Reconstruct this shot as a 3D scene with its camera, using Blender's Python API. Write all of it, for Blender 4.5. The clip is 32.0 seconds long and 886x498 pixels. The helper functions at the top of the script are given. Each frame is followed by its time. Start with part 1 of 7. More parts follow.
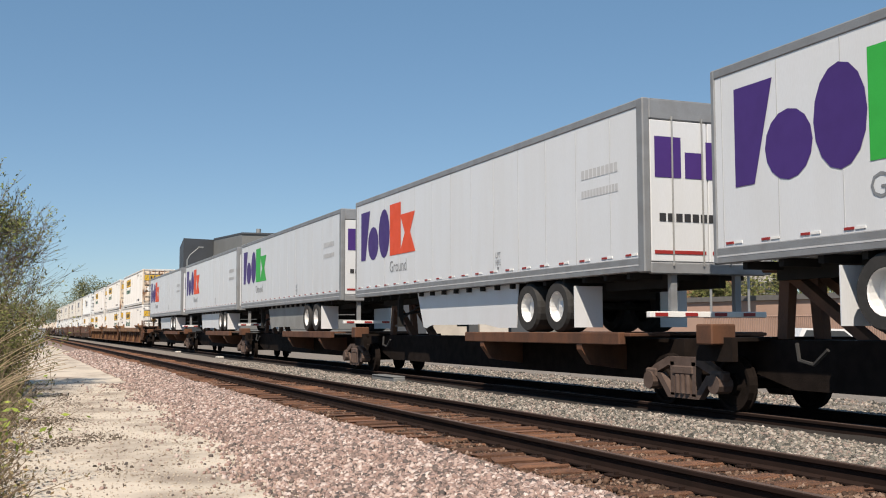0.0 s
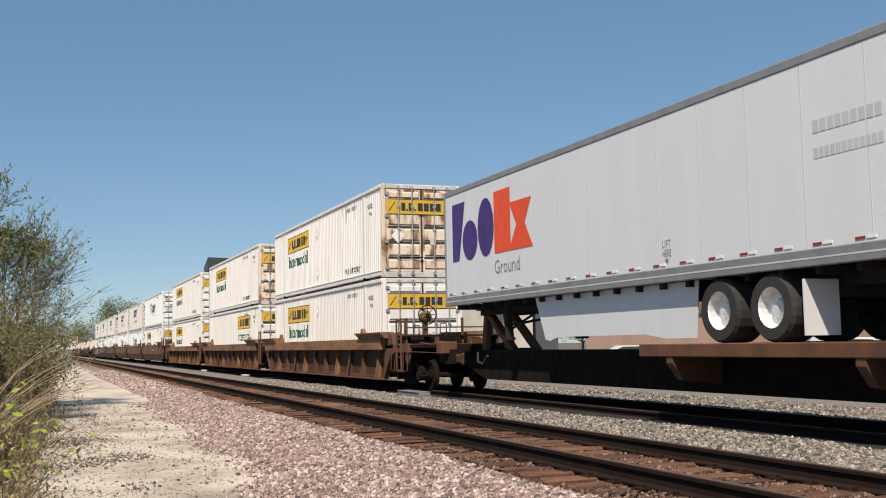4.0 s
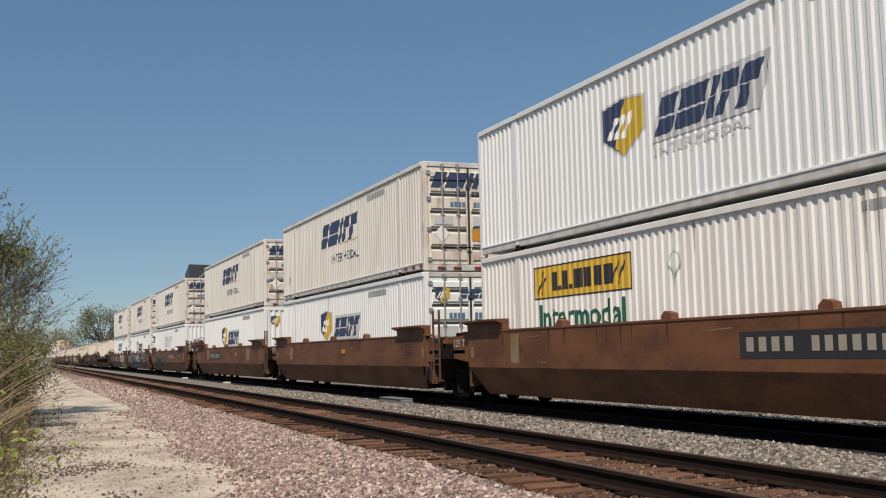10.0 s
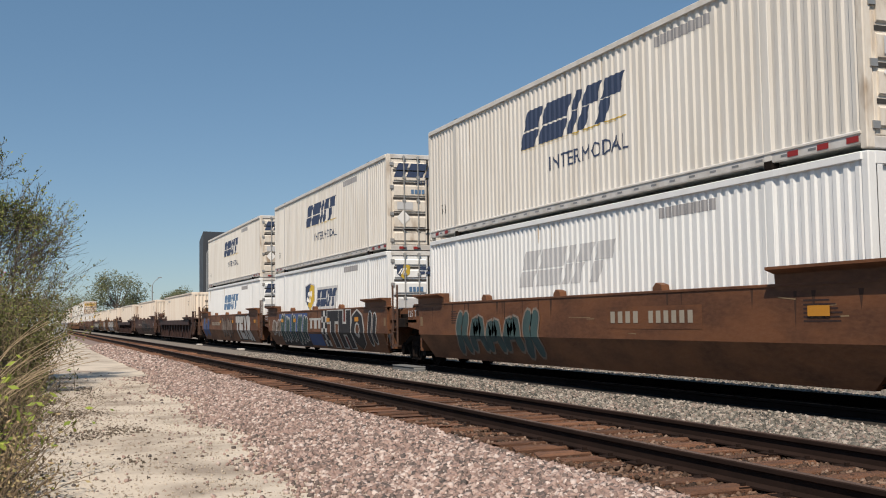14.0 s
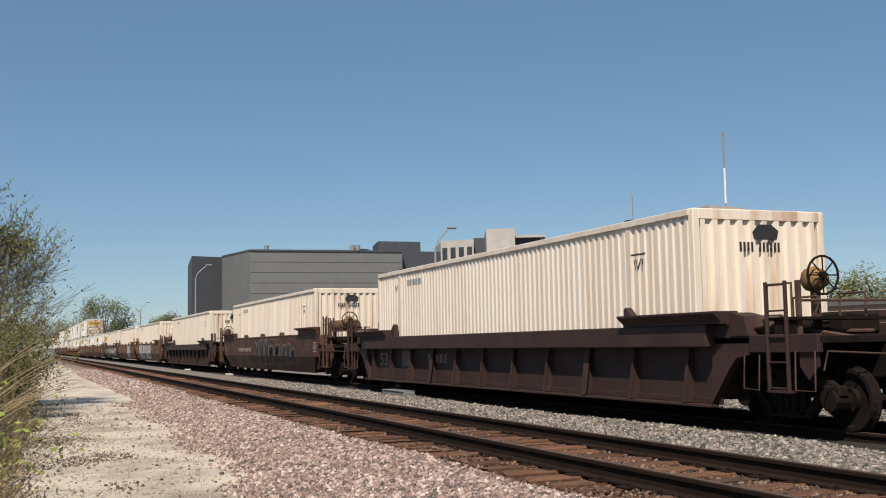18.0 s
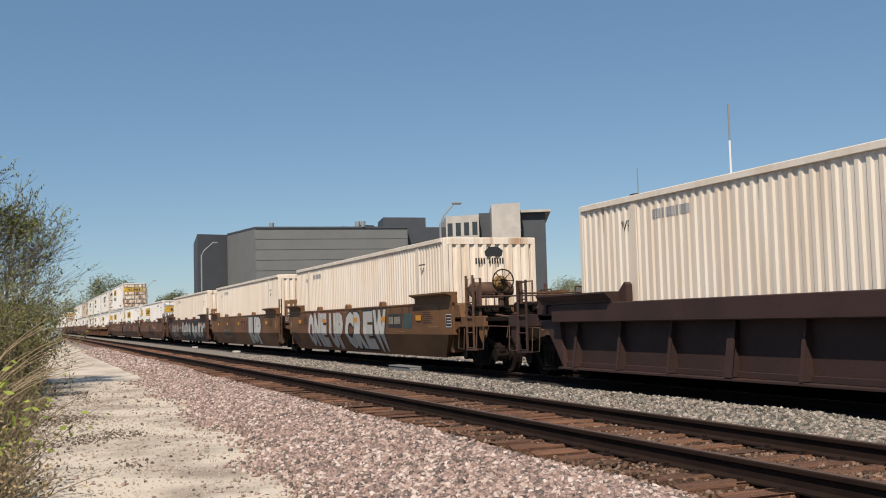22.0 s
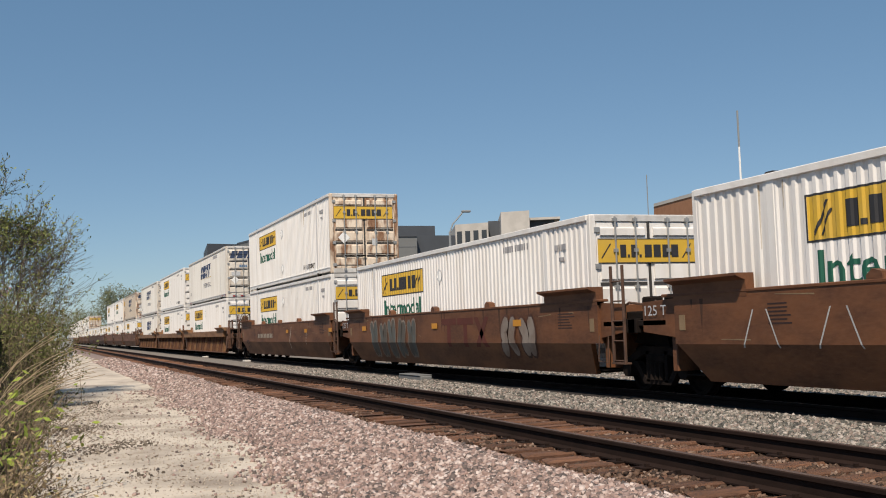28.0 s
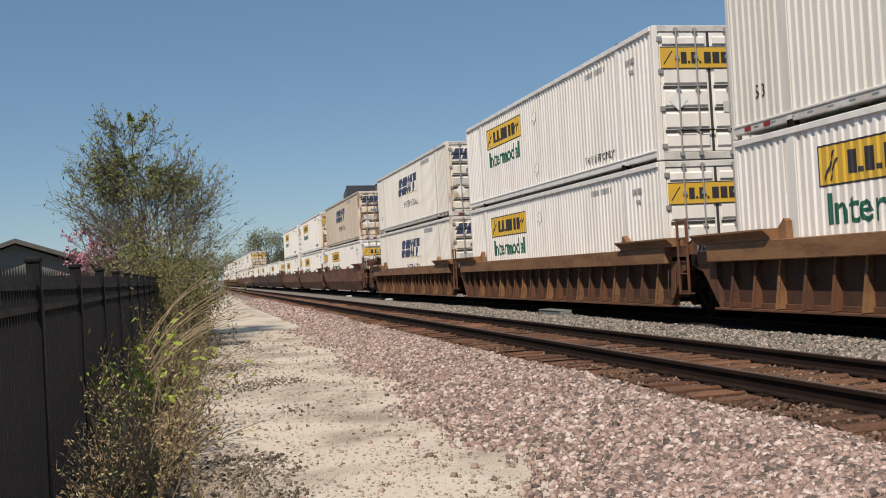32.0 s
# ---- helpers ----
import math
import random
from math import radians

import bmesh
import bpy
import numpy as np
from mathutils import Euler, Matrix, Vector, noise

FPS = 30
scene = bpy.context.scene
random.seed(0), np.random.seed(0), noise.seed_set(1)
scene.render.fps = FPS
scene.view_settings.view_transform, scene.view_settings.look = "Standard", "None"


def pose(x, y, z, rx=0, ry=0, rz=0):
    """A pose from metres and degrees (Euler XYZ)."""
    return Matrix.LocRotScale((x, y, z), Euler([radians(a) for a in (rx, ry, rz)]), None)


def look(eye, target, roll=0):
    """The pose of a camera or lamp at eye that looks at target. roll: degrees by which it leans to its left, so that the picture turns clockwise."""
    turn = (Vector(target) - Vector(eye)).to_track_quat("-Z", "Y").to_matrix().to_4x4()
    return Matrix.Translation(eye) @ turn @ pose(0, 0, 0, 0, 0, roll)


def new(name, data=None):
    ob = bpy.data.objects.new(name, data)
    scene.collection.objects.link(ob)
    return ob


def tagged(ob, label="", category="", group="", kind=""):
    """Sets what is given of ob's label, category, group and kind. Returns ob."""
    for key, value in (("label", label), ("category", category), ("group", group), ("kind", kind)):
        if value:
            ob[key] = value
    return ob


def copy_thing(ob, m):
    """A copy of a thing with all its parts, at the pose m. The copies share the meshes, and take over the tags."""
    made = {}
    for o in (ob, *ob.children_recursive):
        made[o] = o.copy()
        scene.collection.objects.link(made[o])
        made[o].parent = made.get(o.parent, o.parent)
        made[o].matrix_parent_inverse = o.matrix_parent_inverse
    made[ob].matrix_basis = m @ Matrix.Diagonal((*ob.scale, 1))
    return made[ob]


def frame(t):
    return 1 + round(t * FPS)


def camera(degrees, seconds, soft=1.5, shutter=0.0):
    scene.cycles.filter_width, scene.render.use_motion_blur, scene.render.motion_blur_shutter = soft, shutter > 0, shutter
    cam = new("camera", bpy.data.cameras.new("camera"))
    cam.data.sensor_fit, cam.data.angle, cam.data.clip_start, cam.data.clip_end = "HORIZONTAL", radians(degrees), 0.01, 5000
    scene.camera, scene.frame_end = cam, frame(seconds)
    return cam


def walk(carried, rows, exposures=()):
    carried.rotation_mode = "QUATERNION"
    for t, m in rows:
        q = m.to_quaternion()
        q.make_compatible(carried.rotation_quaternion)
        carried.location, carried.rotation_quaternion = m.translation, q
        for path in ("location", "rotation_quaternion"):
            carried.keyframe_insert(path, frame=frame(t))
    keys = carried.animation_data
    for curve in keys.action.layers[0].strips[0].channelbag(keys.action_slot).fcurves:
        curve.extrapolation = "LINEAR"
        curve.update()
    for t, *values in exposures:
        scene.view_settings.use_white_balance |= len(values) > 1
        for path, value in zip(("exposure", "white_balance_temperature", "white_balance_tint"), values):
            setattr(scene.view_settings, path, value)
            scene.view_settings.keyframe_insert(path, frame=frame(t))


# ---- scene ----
SECONDS = 32.0
EYE_Z = 1.193
PATH = [
    (0.0, -22.12, 4.34, 0.16),
    (0.5, -21.93, 4.57, 0.56),
    (1.0, -21.75, 4.60, 0.31),
    (1.5, -21.23, 4.47, 0.86),
    (2.0, -21.09, 4.48, 0.06),
    (2.5, -21.04, 4.49, 0.04),
    (4.5, -20.76, 5.44, 1.28),
    (5.0, -20.94, 5.77, 0.59),
    (5.5, -21.20, 5.87, 0.67),
    (6.0, -21.11, 5.62, 0.27),
    (6.5, -21.16, 5.26, 1.08),
    (7.0, -21.32, 5.07, 1.29),
    (7.5, -21.45, 5.05, 0.72),
    (8.0, -21.42, 5.31, 0.50),
    (8.5, -21.59, 5.58, 1.05),
    (9.0, -21.86, 5.55, 1.29),
    (9.5, -21.83, 5.70, 1.11),
    (10.0, -21.75, 5.48, 1.29),
    (10.5, -21.64, 5.13, 1.92),
    (11.0, -21.68, 5.00, 2.25),
    (11.5, -21.99, 5.03, 1.48),
    (12.0, -22.00, 4.73, 1.74),
    (12.5, -21.56, 4.40, 0.71),
    (13.0, -21.32, 3.98, 0.51),
    (13.5, -20.97, 3.80, 0.82),
    (15.5, -21.60, 3.97, 1.19),
    (16.0, -21.61, 4.26, 1.43),
    (16.5, -21.54, 4.57, 1.16),
    (17.0, -21.83, 5.06, 1.25),
    (17.5, -21.87, 5.25, 1.04),
    (18.0, -21.63, 5.09, 1.05),
    (18.5, -21.40, 4.64, 1.24),
    (19.0, -21.31, 4.23, 1.27),
    (19.5, -21.21, 3.92, 1.03),
    (20.0, -21.08, 3.66, 1.23),
    (20.5, -20.95, 3.51, 1.19),
    (21.0, -21.12, 3.75, 1.39),
    (21.5, -21.23, 3.83, 1.38),
    (22.0, -21.30, 3.77, 1.60),
    (22.5, -21.32, 3.80, 1.56),
    (23.0, -21.50, 4.12, 1.34),
    (23.5, -21.65, 4.23, 1.25),
    (24.0, -21.66, 4.14, 1.21),
    (24.5, -21.53, 4.06, 1.15),
    (25.0, -21.33, 3.88, 1.23),
    (25.5, -21.01, 3.69, 1.25),
    (27.5, -20.70, 4.32, 1.79),
    (28.0, -20.76, 4.23, 1.89),
    (28.5, -20.91, 4.40, 2.11),
    (29.0, -21.18, 4.56, 1.86),
    (29.5, -20.78, 4.76, 0.38),
    (30.0, -21.47, 5.38, 3.20),
    (30.5, -20.86, 4.58, 1.94),
    (31.0, -13.94, 3.70, 2.16),
    (31.5, -10.21, 2.13, 0.27),
    (32.0, -13.26, 1.13, 3.16),
]
cam = camera(45.48, SECONDS, soft=1.05)
EXPOSURE = [(0.0, 0.25), (2.0, 0.28), (3.5, 0.2), (5.0, 0.02), (5.6, -0.13), (7.0, -0.17), (10.0, -0.17), (13.0, -0.08), (16.0, 0.0), (19.0, 0.05), (24.0, 0.05), (28.0, 0.0), (30.0, -0.15), (32.0, -0.08)]
walk(cam, [(t, pose(0, 0, EYE_Z, 90 + p, r, y)) for t, y, p, r in PATH], [(t, stops, 6950, 11) for t, stops in EXPOSURE])

# ---- light ----
TO_SUN = Vector((-0.36, -0.52, 0.775)).normalized()
world = bpy.data.worlds.new("sky")
scene.world = world
world.use_nodes = True
wn = world.node_tree.nodes
sky = wn.new("ShaderNodeTexSky")
sky.sky_type, sky.sun_disc = "NISHITA", False
sky.sun_elevation = math.asin(TO_SUN.z)
sky.sun_rotation = math.atan2(TO_SUN.x, TO_SUN.y) % (2 * math.pi)
sky.air_density, sky.dust_density, sky.ozone_density = 0.75, 0.25, 1.0
wn["Background"].inputs["Strength"].default_value = 0.100
hue = wn.new("ShaderNodeMix")
hue.data_type, hue.blend_type = "RGBA", "MULTIPLY"
hue.inputs["Factor"].default_value = 1.0
hue.inputs["B"].default_value = (0.95, 1.0, 1.0, 1)
world.node_tree.links.new(sky.outputs["Color"], hue.inputs["A"])
haze = wn.new("ShaderNodeMix")
haze.data_type = "RGBA"
haze.inputs["Factor"].default_value = 0.42
haze.inputs["B"].default_value = (1.06, 2.75, 4.95, 1)
world.node_tree.links.new(hue.outputs["Result"], haze.inputs["A"])
world.node_tree.links.new(haze.outputs["Result"], wn["Background"].inputs["Color"])
sun_data = bpy.data.lights.new("sun", "SUN")
sun_data.energy, sun_data.angle, sun_data.color = 4.9, radians(0.55), (1.0, 0.91, 0.805)
sun = new("sun", sun_data)
sun.matrix_world = look(TO_SUN * 100, (0, 0, 0))


# ---- materials ----
def mat(name, base, rough=0.6, metal=0.0, second=None, amount=0.5, scale=4.0, stretch=(1, 1, 1), third=None, fine=40.0,
        bump=0.15, vary=0.06, low=0.42, high=0.62, spec=0.4):
    """Painted, rusty or mineral surface: two scales of stains, fine grain and relief."""
    m = bpy.data.materials.new(name)
    m.use_nodes = True
    nt = m.node_tree
    N, L = nt.nodes, nt.links
    b = N["Principled BSDF"]
    b.inputs["Roughness"].default_value, b.inputs["Metallic"].default_value = rough, metal
    b.inputs["Specular IOR Level"].default_value = spec
    tc, mp = N.new("ShaderNodeTexCoord"), N.new("ShaderNodeMapping")
    mp.inputs["Scale"].default_value = stretch
    L.new(tc.outputs["Object"], mp.inputs["Vector"])
    info = N.new("ShaderNodeObjectInfo")
    off = N.new("ShaderNodeVectorMath")
    off.operation = "MULTIPLY_ADD"
    L.new(info.outputs["Random"], off.inputs[0])
    off.inputs[1].default_value = (37.0, 53.0, 71.0)
    L.new(mp.outputs["Vector"], off.inputs[2])

    def tex(s, detail, lo, hi):
        n, r = N.new("ShaderNodeTexNoise"), N.new("ShaderNodeMapRange")
        n.inputs["Scale"].default_value, n.inputs["Detail"].default_value = s, detail
        L.new(off.outputs[0], n.inputs["Vector"])
        r.inputs["From Min"].default_value, r.inputs["From Max"].default_value = lo, hi
        L.new(n.outputs["Fac"], r.inputs["Value"])
        return n, r

    def mix(fac, a, c, k):
        x, f = N.new("ShaderNodeMix"), N.new("ShaderNodeMath")
        x.data_type, f.operation = "RGBA", "MULTIPLY"
        L.new(fac, f.inputs[0])
        f.inputs[1].default_value = k
        L.new(f.outputs[0], x.inputs["Factor"])
        if isinstance(a, tuple):
            x.inputs["A"].default_value = (*a, 1)
        else:
            L.new(a, x.inputs["A"])
        x.inputs["B"].default_value = (*c, 1)
        return x.outputs["Result"]

    big, rb = tex(scale, 6, low, high)
    sm, rs = tex(fine, 4, 0.35, 0.7)
    second = second or tuple(c * 0.72 for c in base)
    third = third or tuple(c * 0.85 for c in base)
    col = mix(rb.outputs[0], base, second, amount)
    col = mix(rs.outputs[0], col, third, 0.35)
    hsv, val = N.new("ShaderNodeHueSaturation"), N.new("ShaderNodeMapRange")
    val.inputs["To Min"].default_value, val.inputs["To Max"].default_value = 1 - vary, 1 + vary
    L.new(info.outputs["Random"], val.inputs["Value"])
    L.new(val.outputs[0], hsv.inputs["Value"])
    L.new(col, hsv.inputs["Color"])
    L.new(hsv.outputs[0], b.inputs["Base Color"])
    rr = N.new("ShaderNodeMapRange")
    rr.inputs["To Min"].default_value, rr.inputs["To Max"].default_value = max(rough - 0.1, 0.05), min(rough + 0.15, 1)
    L.new(big.outputs["Fac"], rr.inputs["Value"])
    L.new(rr.outputs[0], b.inputs["Roughness"])
    bp = N.new("ShaderNodeBump")
    bp.inputs["Strength"].default_value, bp.inputs["Distance"].default_value = bump, 0.02
    L.new(sm.outputs["Fac"], bp.inputs["Height"])
    L.new(bp.outputs[0], b.inputs["Normal"])
    return m


def island_mat(name, ramp, rough=0.85, bump=0.3):
    """Loose pieces in one mesh: each piece takes its own tone."""
    m = bpy.data.materials.new(name)
    m.use_nodes = True
    N, L = m.node_tree.nodes, m.node_tree.links
    b = N["Principled BSDF"]
    b.inputs["Roughness"].default_value = rough
    b.inputs["Specular IOR Level"].default_value = 0.25
    g, r, n = N.new("ShaderNodeNewGeometry"), N.new("ShaderNodeValToRGB"), N.new("ShaderNodeTexNoise")
    L.new(g.outputs["Random Per Island"], r.inputs["Fac"])
    while len(r.color_ramp.elements) < len(ramp):
        r.color_ramp.elements.new(0.5)
    for i, (e, c) in enumerate(zip(r.color_ramp.elements, ramp)):
        e.position, e.color = i / (len(ramp) - 1), (*c, 1)
    L.new(r.outputs[0], b.inputs["Base Color"])
    n.inputs["Scale"].default_value = 60
    bp = N.new("ShaderNodeBump")
    bp.inputs["Strength"].default_value, bp.inputs["Distance"].default_value = bump, 0.01
    L.new(n.outputs["Fac"], bp.inputs["Height"])
    L.new(bp.outputs[0], b.inputs["Normal"])
    return m


def plain(name, base, rough=0.5, metal=0.0):
    return mat(name, base, rough, metal, amount=0.25, scale=3.0, bump=0.05, vary=0.03)


M = {}
M["jb_white"] = mat("white_container_paint", (0.80, 0.78, 0.75), 0.45, second=(0.64, 0.60, 0.545), amount=0.55, scale=1.1, stretch=(2.5, 2.5, 0.35), vary=0.04)
M["swift_cream"] = mat("aged_cream_container_paint", (0.71, 0.69, 0.645), 0.5, second=(0.58, 0.54, 0.475), amount=0.6, scale=1.1, stretch=(2.5, 2.5, 0.35), vary=0.05)
M["swift_white"] = mat("cool_white_container_paint", (0.80, 0.82, 0.82), 0.42, second=(0.70, 0.71, 0.70), amount=0.4, scale=1.2, stretch=(2.5, 2.5, 0.35), vary=0.03)
M["ups_cream"] = mat("warm_cream_container_paint", (0.78, 0.705, 0.61), 0.5, second=(0.62, 0.475, 0.35), amount=0.5, scale=1.0, stretch=(2.8, 2.8, 0.25), vary=0.05)
M["ups_stained"] = mat("rust_streaked_cream_paint", (0.80, 0.71, 0.60), 0.55, second=(0.36, 0.18, 0.08), amount=0.85, scale=0.9, stretch=(3.0, 3.0, 0.35), third=(0.66, 0.52, 0.38), fine=9.0, low=0.52, high=0.72, vary=0.05)
M["cream_stained"] = mat("dirt_streaked_cream_paint", (0.70, 0.655, 0.58), 0.55, second=(0.27, 0.18, 0.11), amount=0.85, scale=1.3, stretch=(2.6, 2.6, 0.9), third=(0.55, 0.47, 0.38), fine=9.0, low=0.52, high=0.70, vary=0.05)
M["tan_paint"] = mat("faded_tan_container_paint", (0.52, 0.45, 0.37), 0.5, second=(0.42, 0.34, 0.26), amount=0.6, scale=1.0, stretch=(2.8, 2.8, 0.3), vary=0.05)
M["rust_white"] = mat("rust_stained_white_paint", (0.74, 0.64, 0.52), 0.6, second=(0.16, 0.065, 0.028), amount=0.97, scale=1.2, stretch=(2.6, 2.6, 0.8), third=(0.55, 0.36, 0.22), fine=7.0, low=0.47, high=0.60)
M["leaf_spring"] = island_mat("thin_spring_leaves", [(0.10, 0.12, 0.035), (0.16, 0.19, 0.05), (0.23, 0.265, 0.075), (0.17, 0.145, 0.075)], 0.7, 0.05)
M["leaf_mixed"] = island_mat("olive_and_green_bush_leaves", [(0.06, 0.055, 0.024), (0.10, 0.11, 0.032), (0.15, 0.165, 0.048), (0.16, 0.12, 0.06)], 0.8, 0.05)
M["streak"] = mat("faint_dirt_run", (0.53, 0.47, 0.39), 0.7, second=(0.40, 0.31, 0.22), amount=0.7, scale=2.0)
M["rail_grey"] = mat("scuffed_grey_rail_paint", (0.60, 0.59, 0.57), 0.55, second=(0.40, 0.37, 0.33), amount=0.7, scale=3.0)
M["gasket"] = plain("dark_rubber_seal", (0.045, 0.042, 0.040), 0.7)
M["steel"] = mat("dull_galvanised_steel", (0.42, 0.42, 0.41), 0.5, 0.6, amount=0.5, scale=5.0)
M["yellow"] = mat("faded_yellow_panel", (0.66, 0.41, 0.045), 0.5, second=(0.55, 0.36, 0.08), amount=0.5, scale=2.0)
M["black"] = plain("black_lettering", (0.03, 0.03, 0.033), 0.6)
M["green_text"] = plain("dark_green_lettering", (0.012, 0.10, 0.065), 0.6)
M["navy"] = plain("navy_lettering", (0.035, 0.055, 0.11), 0.6)
M["blue_grey"] = plain("faded_blue_lettering", (0.10, 0.19, 0.32), 0.6)
M["gold"] = plain("gold_lettering", (0.55, 0.38, 0.05), 0.6)
M["pale_grey"] = plain("pale_grey_lettering", (0.52, 0.53, 0.54), 0.6)
M["white_mark"] = plain("white_marking", (0.80, 0.80, 0.78), 0.6)
M["orange_panel"] = plain("orange_marking", (0.58, 0.255, 0.03), 0.6)
M["purple"] = plain("purple_lettering", (0.060, 0.025, 0.17), 0.5)
M["orange"] = plain("orange_red_lettering", (0.80, 0.085, 0.02), 0.5)
M["green"] = plain("bright_green_lettering", (0.03, 0.42, 0.06), 0.5)
M["red"] = plain("red_reflector", (0.30, 0.025, 0.022), 0.45)
M["trailer_white"] = mat("white_trailer_sheet", (0.665, 0.69, 0.715), 0.4, second=(0.61, 0.62, 0.62), amount=0.4, scale=1.0, stretch=(2.0, 2.0, 0.3), vary=0.04, bump=0.04)
# White skirt taken to grey: shade from the trailer body, painted in.
M["skirt_shade"] = mat("skirt_sheet_with_painted_shade", (0.27, 0.275, 0.265), 0.6, second=(0.20, 0.20, 0.19), amount=0.6, scale=1.2)
M["trailer_rail"] = mat("grey_trailer_rail", (0.28, 0.29, 0.30), 0.5, 0.3, second=(0.20, 0.20, 0.20), amount=0.5, scale=3.0)
M["trailer_dark"] = mat("dark_trailer_underframe", (0.030, 0.029, 0.028), 0.85, amount=0.4, spec=0.15)
M["rubber"] = mat("worn_black_tyre", (0.035, 0.034, 0.033), 0.85, amount=0.5, scale=8.0)
M["rim"] = mat("white_wheel_rim", (0.75, 0.75, 0.74), 0.4, 0.2, scale=6.0)
M["rust_brown"] = mat("weathered_rust_brown_paint", (0.125, 0.052, 0.026), 0.7, second=(0.055, 0.027, 0.018), amount=0.8, scale=1.2, stretch=(2, 2, 1), third=(0.17, 0.088, 0.05), vary=0.08)
M["orange_brown"] = mat("oxide_orange_brown_paint", (0.135, 0.062, 0.027), 0.7, second=(0.058, 0.027, 0.015), amount=0.7, scale=1.2, stretch=(2, 2, 1), third=(0.26, 0.14, 0.08), vary=0.06)
M["brown"] = mat("well_car_brown_paint", (0.155, 0.060, 0.024), 0.62, second=(0.068, 0.027, 0.014), amount=0.8, scale=1.3, stretch=(2, 0.6, 1.5), third=(0.20, 0.092, 0.046), fine=12.0, vary=0.06)
M["tan_brown"] = mat("dusty_tan_brown_well_paint", (0.155, 0.071, 0.027), 0.68, second=(0.078, 0.036, 0.016), amount=0.7, scale=0.8, stretch=(2, 0.6, 1.5), third=(0.17, 0.098, 0.052), vary=0.05)
M["red_brown"] = mat("red_brown_well_paint", (0.085, 0.032, 0.018), 0.65, second=(0.036, 0.018, 0.014), amount=0.8, scale=0.9, stretch=(2, 1, 1.5), vary=0.06)
M["maroon"] = mat("dark_maroon_well_paint", (0.042, 0.020, 0.017), 0.7, second=(0.022, 0.012, 0.011), amount=0.7, scale=1.0, stretch=(2, 1, 1.5), third=(0.065, 0.036, 0.030), vary=0.06)
# Grimy steel, darkened further to hold the shade below decks and wells.
M["shaded_grime"] = mat("grimy_gear_with_painted_shade", (0.017, 0.012, 0.010), 0.9, second=(0.008, 0.006, 0.005), amount=0.7, scale=4.0, bump=0.3, spec=0.12)
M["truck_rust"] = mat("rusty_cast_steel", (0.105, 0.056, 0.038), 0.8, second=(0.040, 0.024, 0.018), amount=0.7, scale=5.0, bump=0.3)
# Brighter rusty side frame: sunlight on uncovered trucks is put into its colour.
M["rusty_lit_frame"] = mat("rusty_side_frame_lit_tone", (0.105, 0.072, 0.058), 0.8, second=(0.07, 0.045, 0.036), amount=0.7, scale=5.0, bump=0.3)
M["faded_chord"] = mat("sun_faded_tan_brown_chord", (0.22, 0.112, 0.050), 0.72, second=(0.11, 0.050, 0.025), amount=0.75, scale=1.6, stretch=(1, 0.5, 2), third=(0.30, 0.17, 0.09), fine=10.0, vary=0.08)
# Dirty brown, deepened for shade on the sheets; the rust runs use it too.
M["dirt_and_shade"] = mat("dirty_brown_with_painted_shade", (0.066, 0.030, 0.018), 0.8, second=(0.034, 0.018, 0.012), amount=0.7, scale=1.5, third=(0.10, 0.05, 0.03), fine=9.0, vary=0.06)
M["bar_cream"] = plain("faded_cream_number", (0.36, 0.32, 0.26), 0.7)
M["tread"] = mat("polished_wheel_steel", (0.30, 0.28, 0.26), 0.35, 0.9, scale=6.0)
M["spray_white"] = mat("chalky_white_spray", (0.50, 0.50, 0.485), 0.8, second=(0.34, 0.33, 0.32), amount=0.7, scale=2.0)
M["spray_teal"] = mat("teal_spray_paint", (0.045, 0.085, 0.085), 0.8, second=(0.025, 0.042, 0.048), amount=0.6, scale=2.0)
M["spray_blue"] = mat("blue_spray_paint", (0.05, 0.10, 0.26), 0.8, second=(0.10, 0.14, 0.24), amount=0.6, scale=2.0)
M["spray_black"] = plain("black_spray_paint", (0.022, 0.022, 0.025), 0.7)
M["logo_red"] = mat("faded_dark_red_logo_paint", (0.11, 0.026, 0.018), 0.75, second=(0.08, 0.028, 0.018), amount=0.6, scale=2.0)
M["spray_slate"] = mat("faded_slate_spray", (0.095, 0.105, 0.10), 0.8, second=(0.09, 0.06, 0.04), amount=0.7, scale=2.0)
M["spray_red"] = mat("dull_red_spray_paint", (0.17, 0.045, 0.038), 0.8, scale=2.0)
M["ghost"] = mat("faded_grey_spray", (0.24, 0.20, 0.17), 0.85, second=(0.15, 0.10, 0.075), amount=0.8, scale=2.0)
M["rail"] = mat("brown_rail_steel", (0.024, 0.014, 0.011), 0.85, 0.0, second=(0.014, 0.009, 0.007), amount=0.6, scale=3.0, spec=0.12)
M["rail_top"] = mat("worn_rail_head", (0.115, 0.075, 0.058), 0.6, 0.2, second=(0.085, 0.055, 0.043), amount=0.6, scale=2.0)
M["tie"] = mat("weathered_timber_tie", (0.20, 0.094, 0.053), 0.9, second=(0.090, 0.043, 0.027), amount=0.9, scale=2.0, stretch=(1, 8, 8), third=(0.27, 0.15, 0.095), vary=0.3, bump=0.9)
M["dirt"] = mat("pale_sandy_path", (0.58, 0.512, 0.425), 0.95, second=(0.25, 0.205, 0.165), amount=0.9, scale=0.75, third=(0.40, 0.335, 0.265), fine=22.0, bump=0.7, low=0.44, high=0.66)
M["ballast"] = mat("pinkish_gravel_bed", (0.25, 0.185, 0.16), 0.95, second=(0.15, 0.115, 0.10), amount=0.6, scale=9.0, third=(0.16, 0.12, 0.11), fine=26.0, bump=1.0)
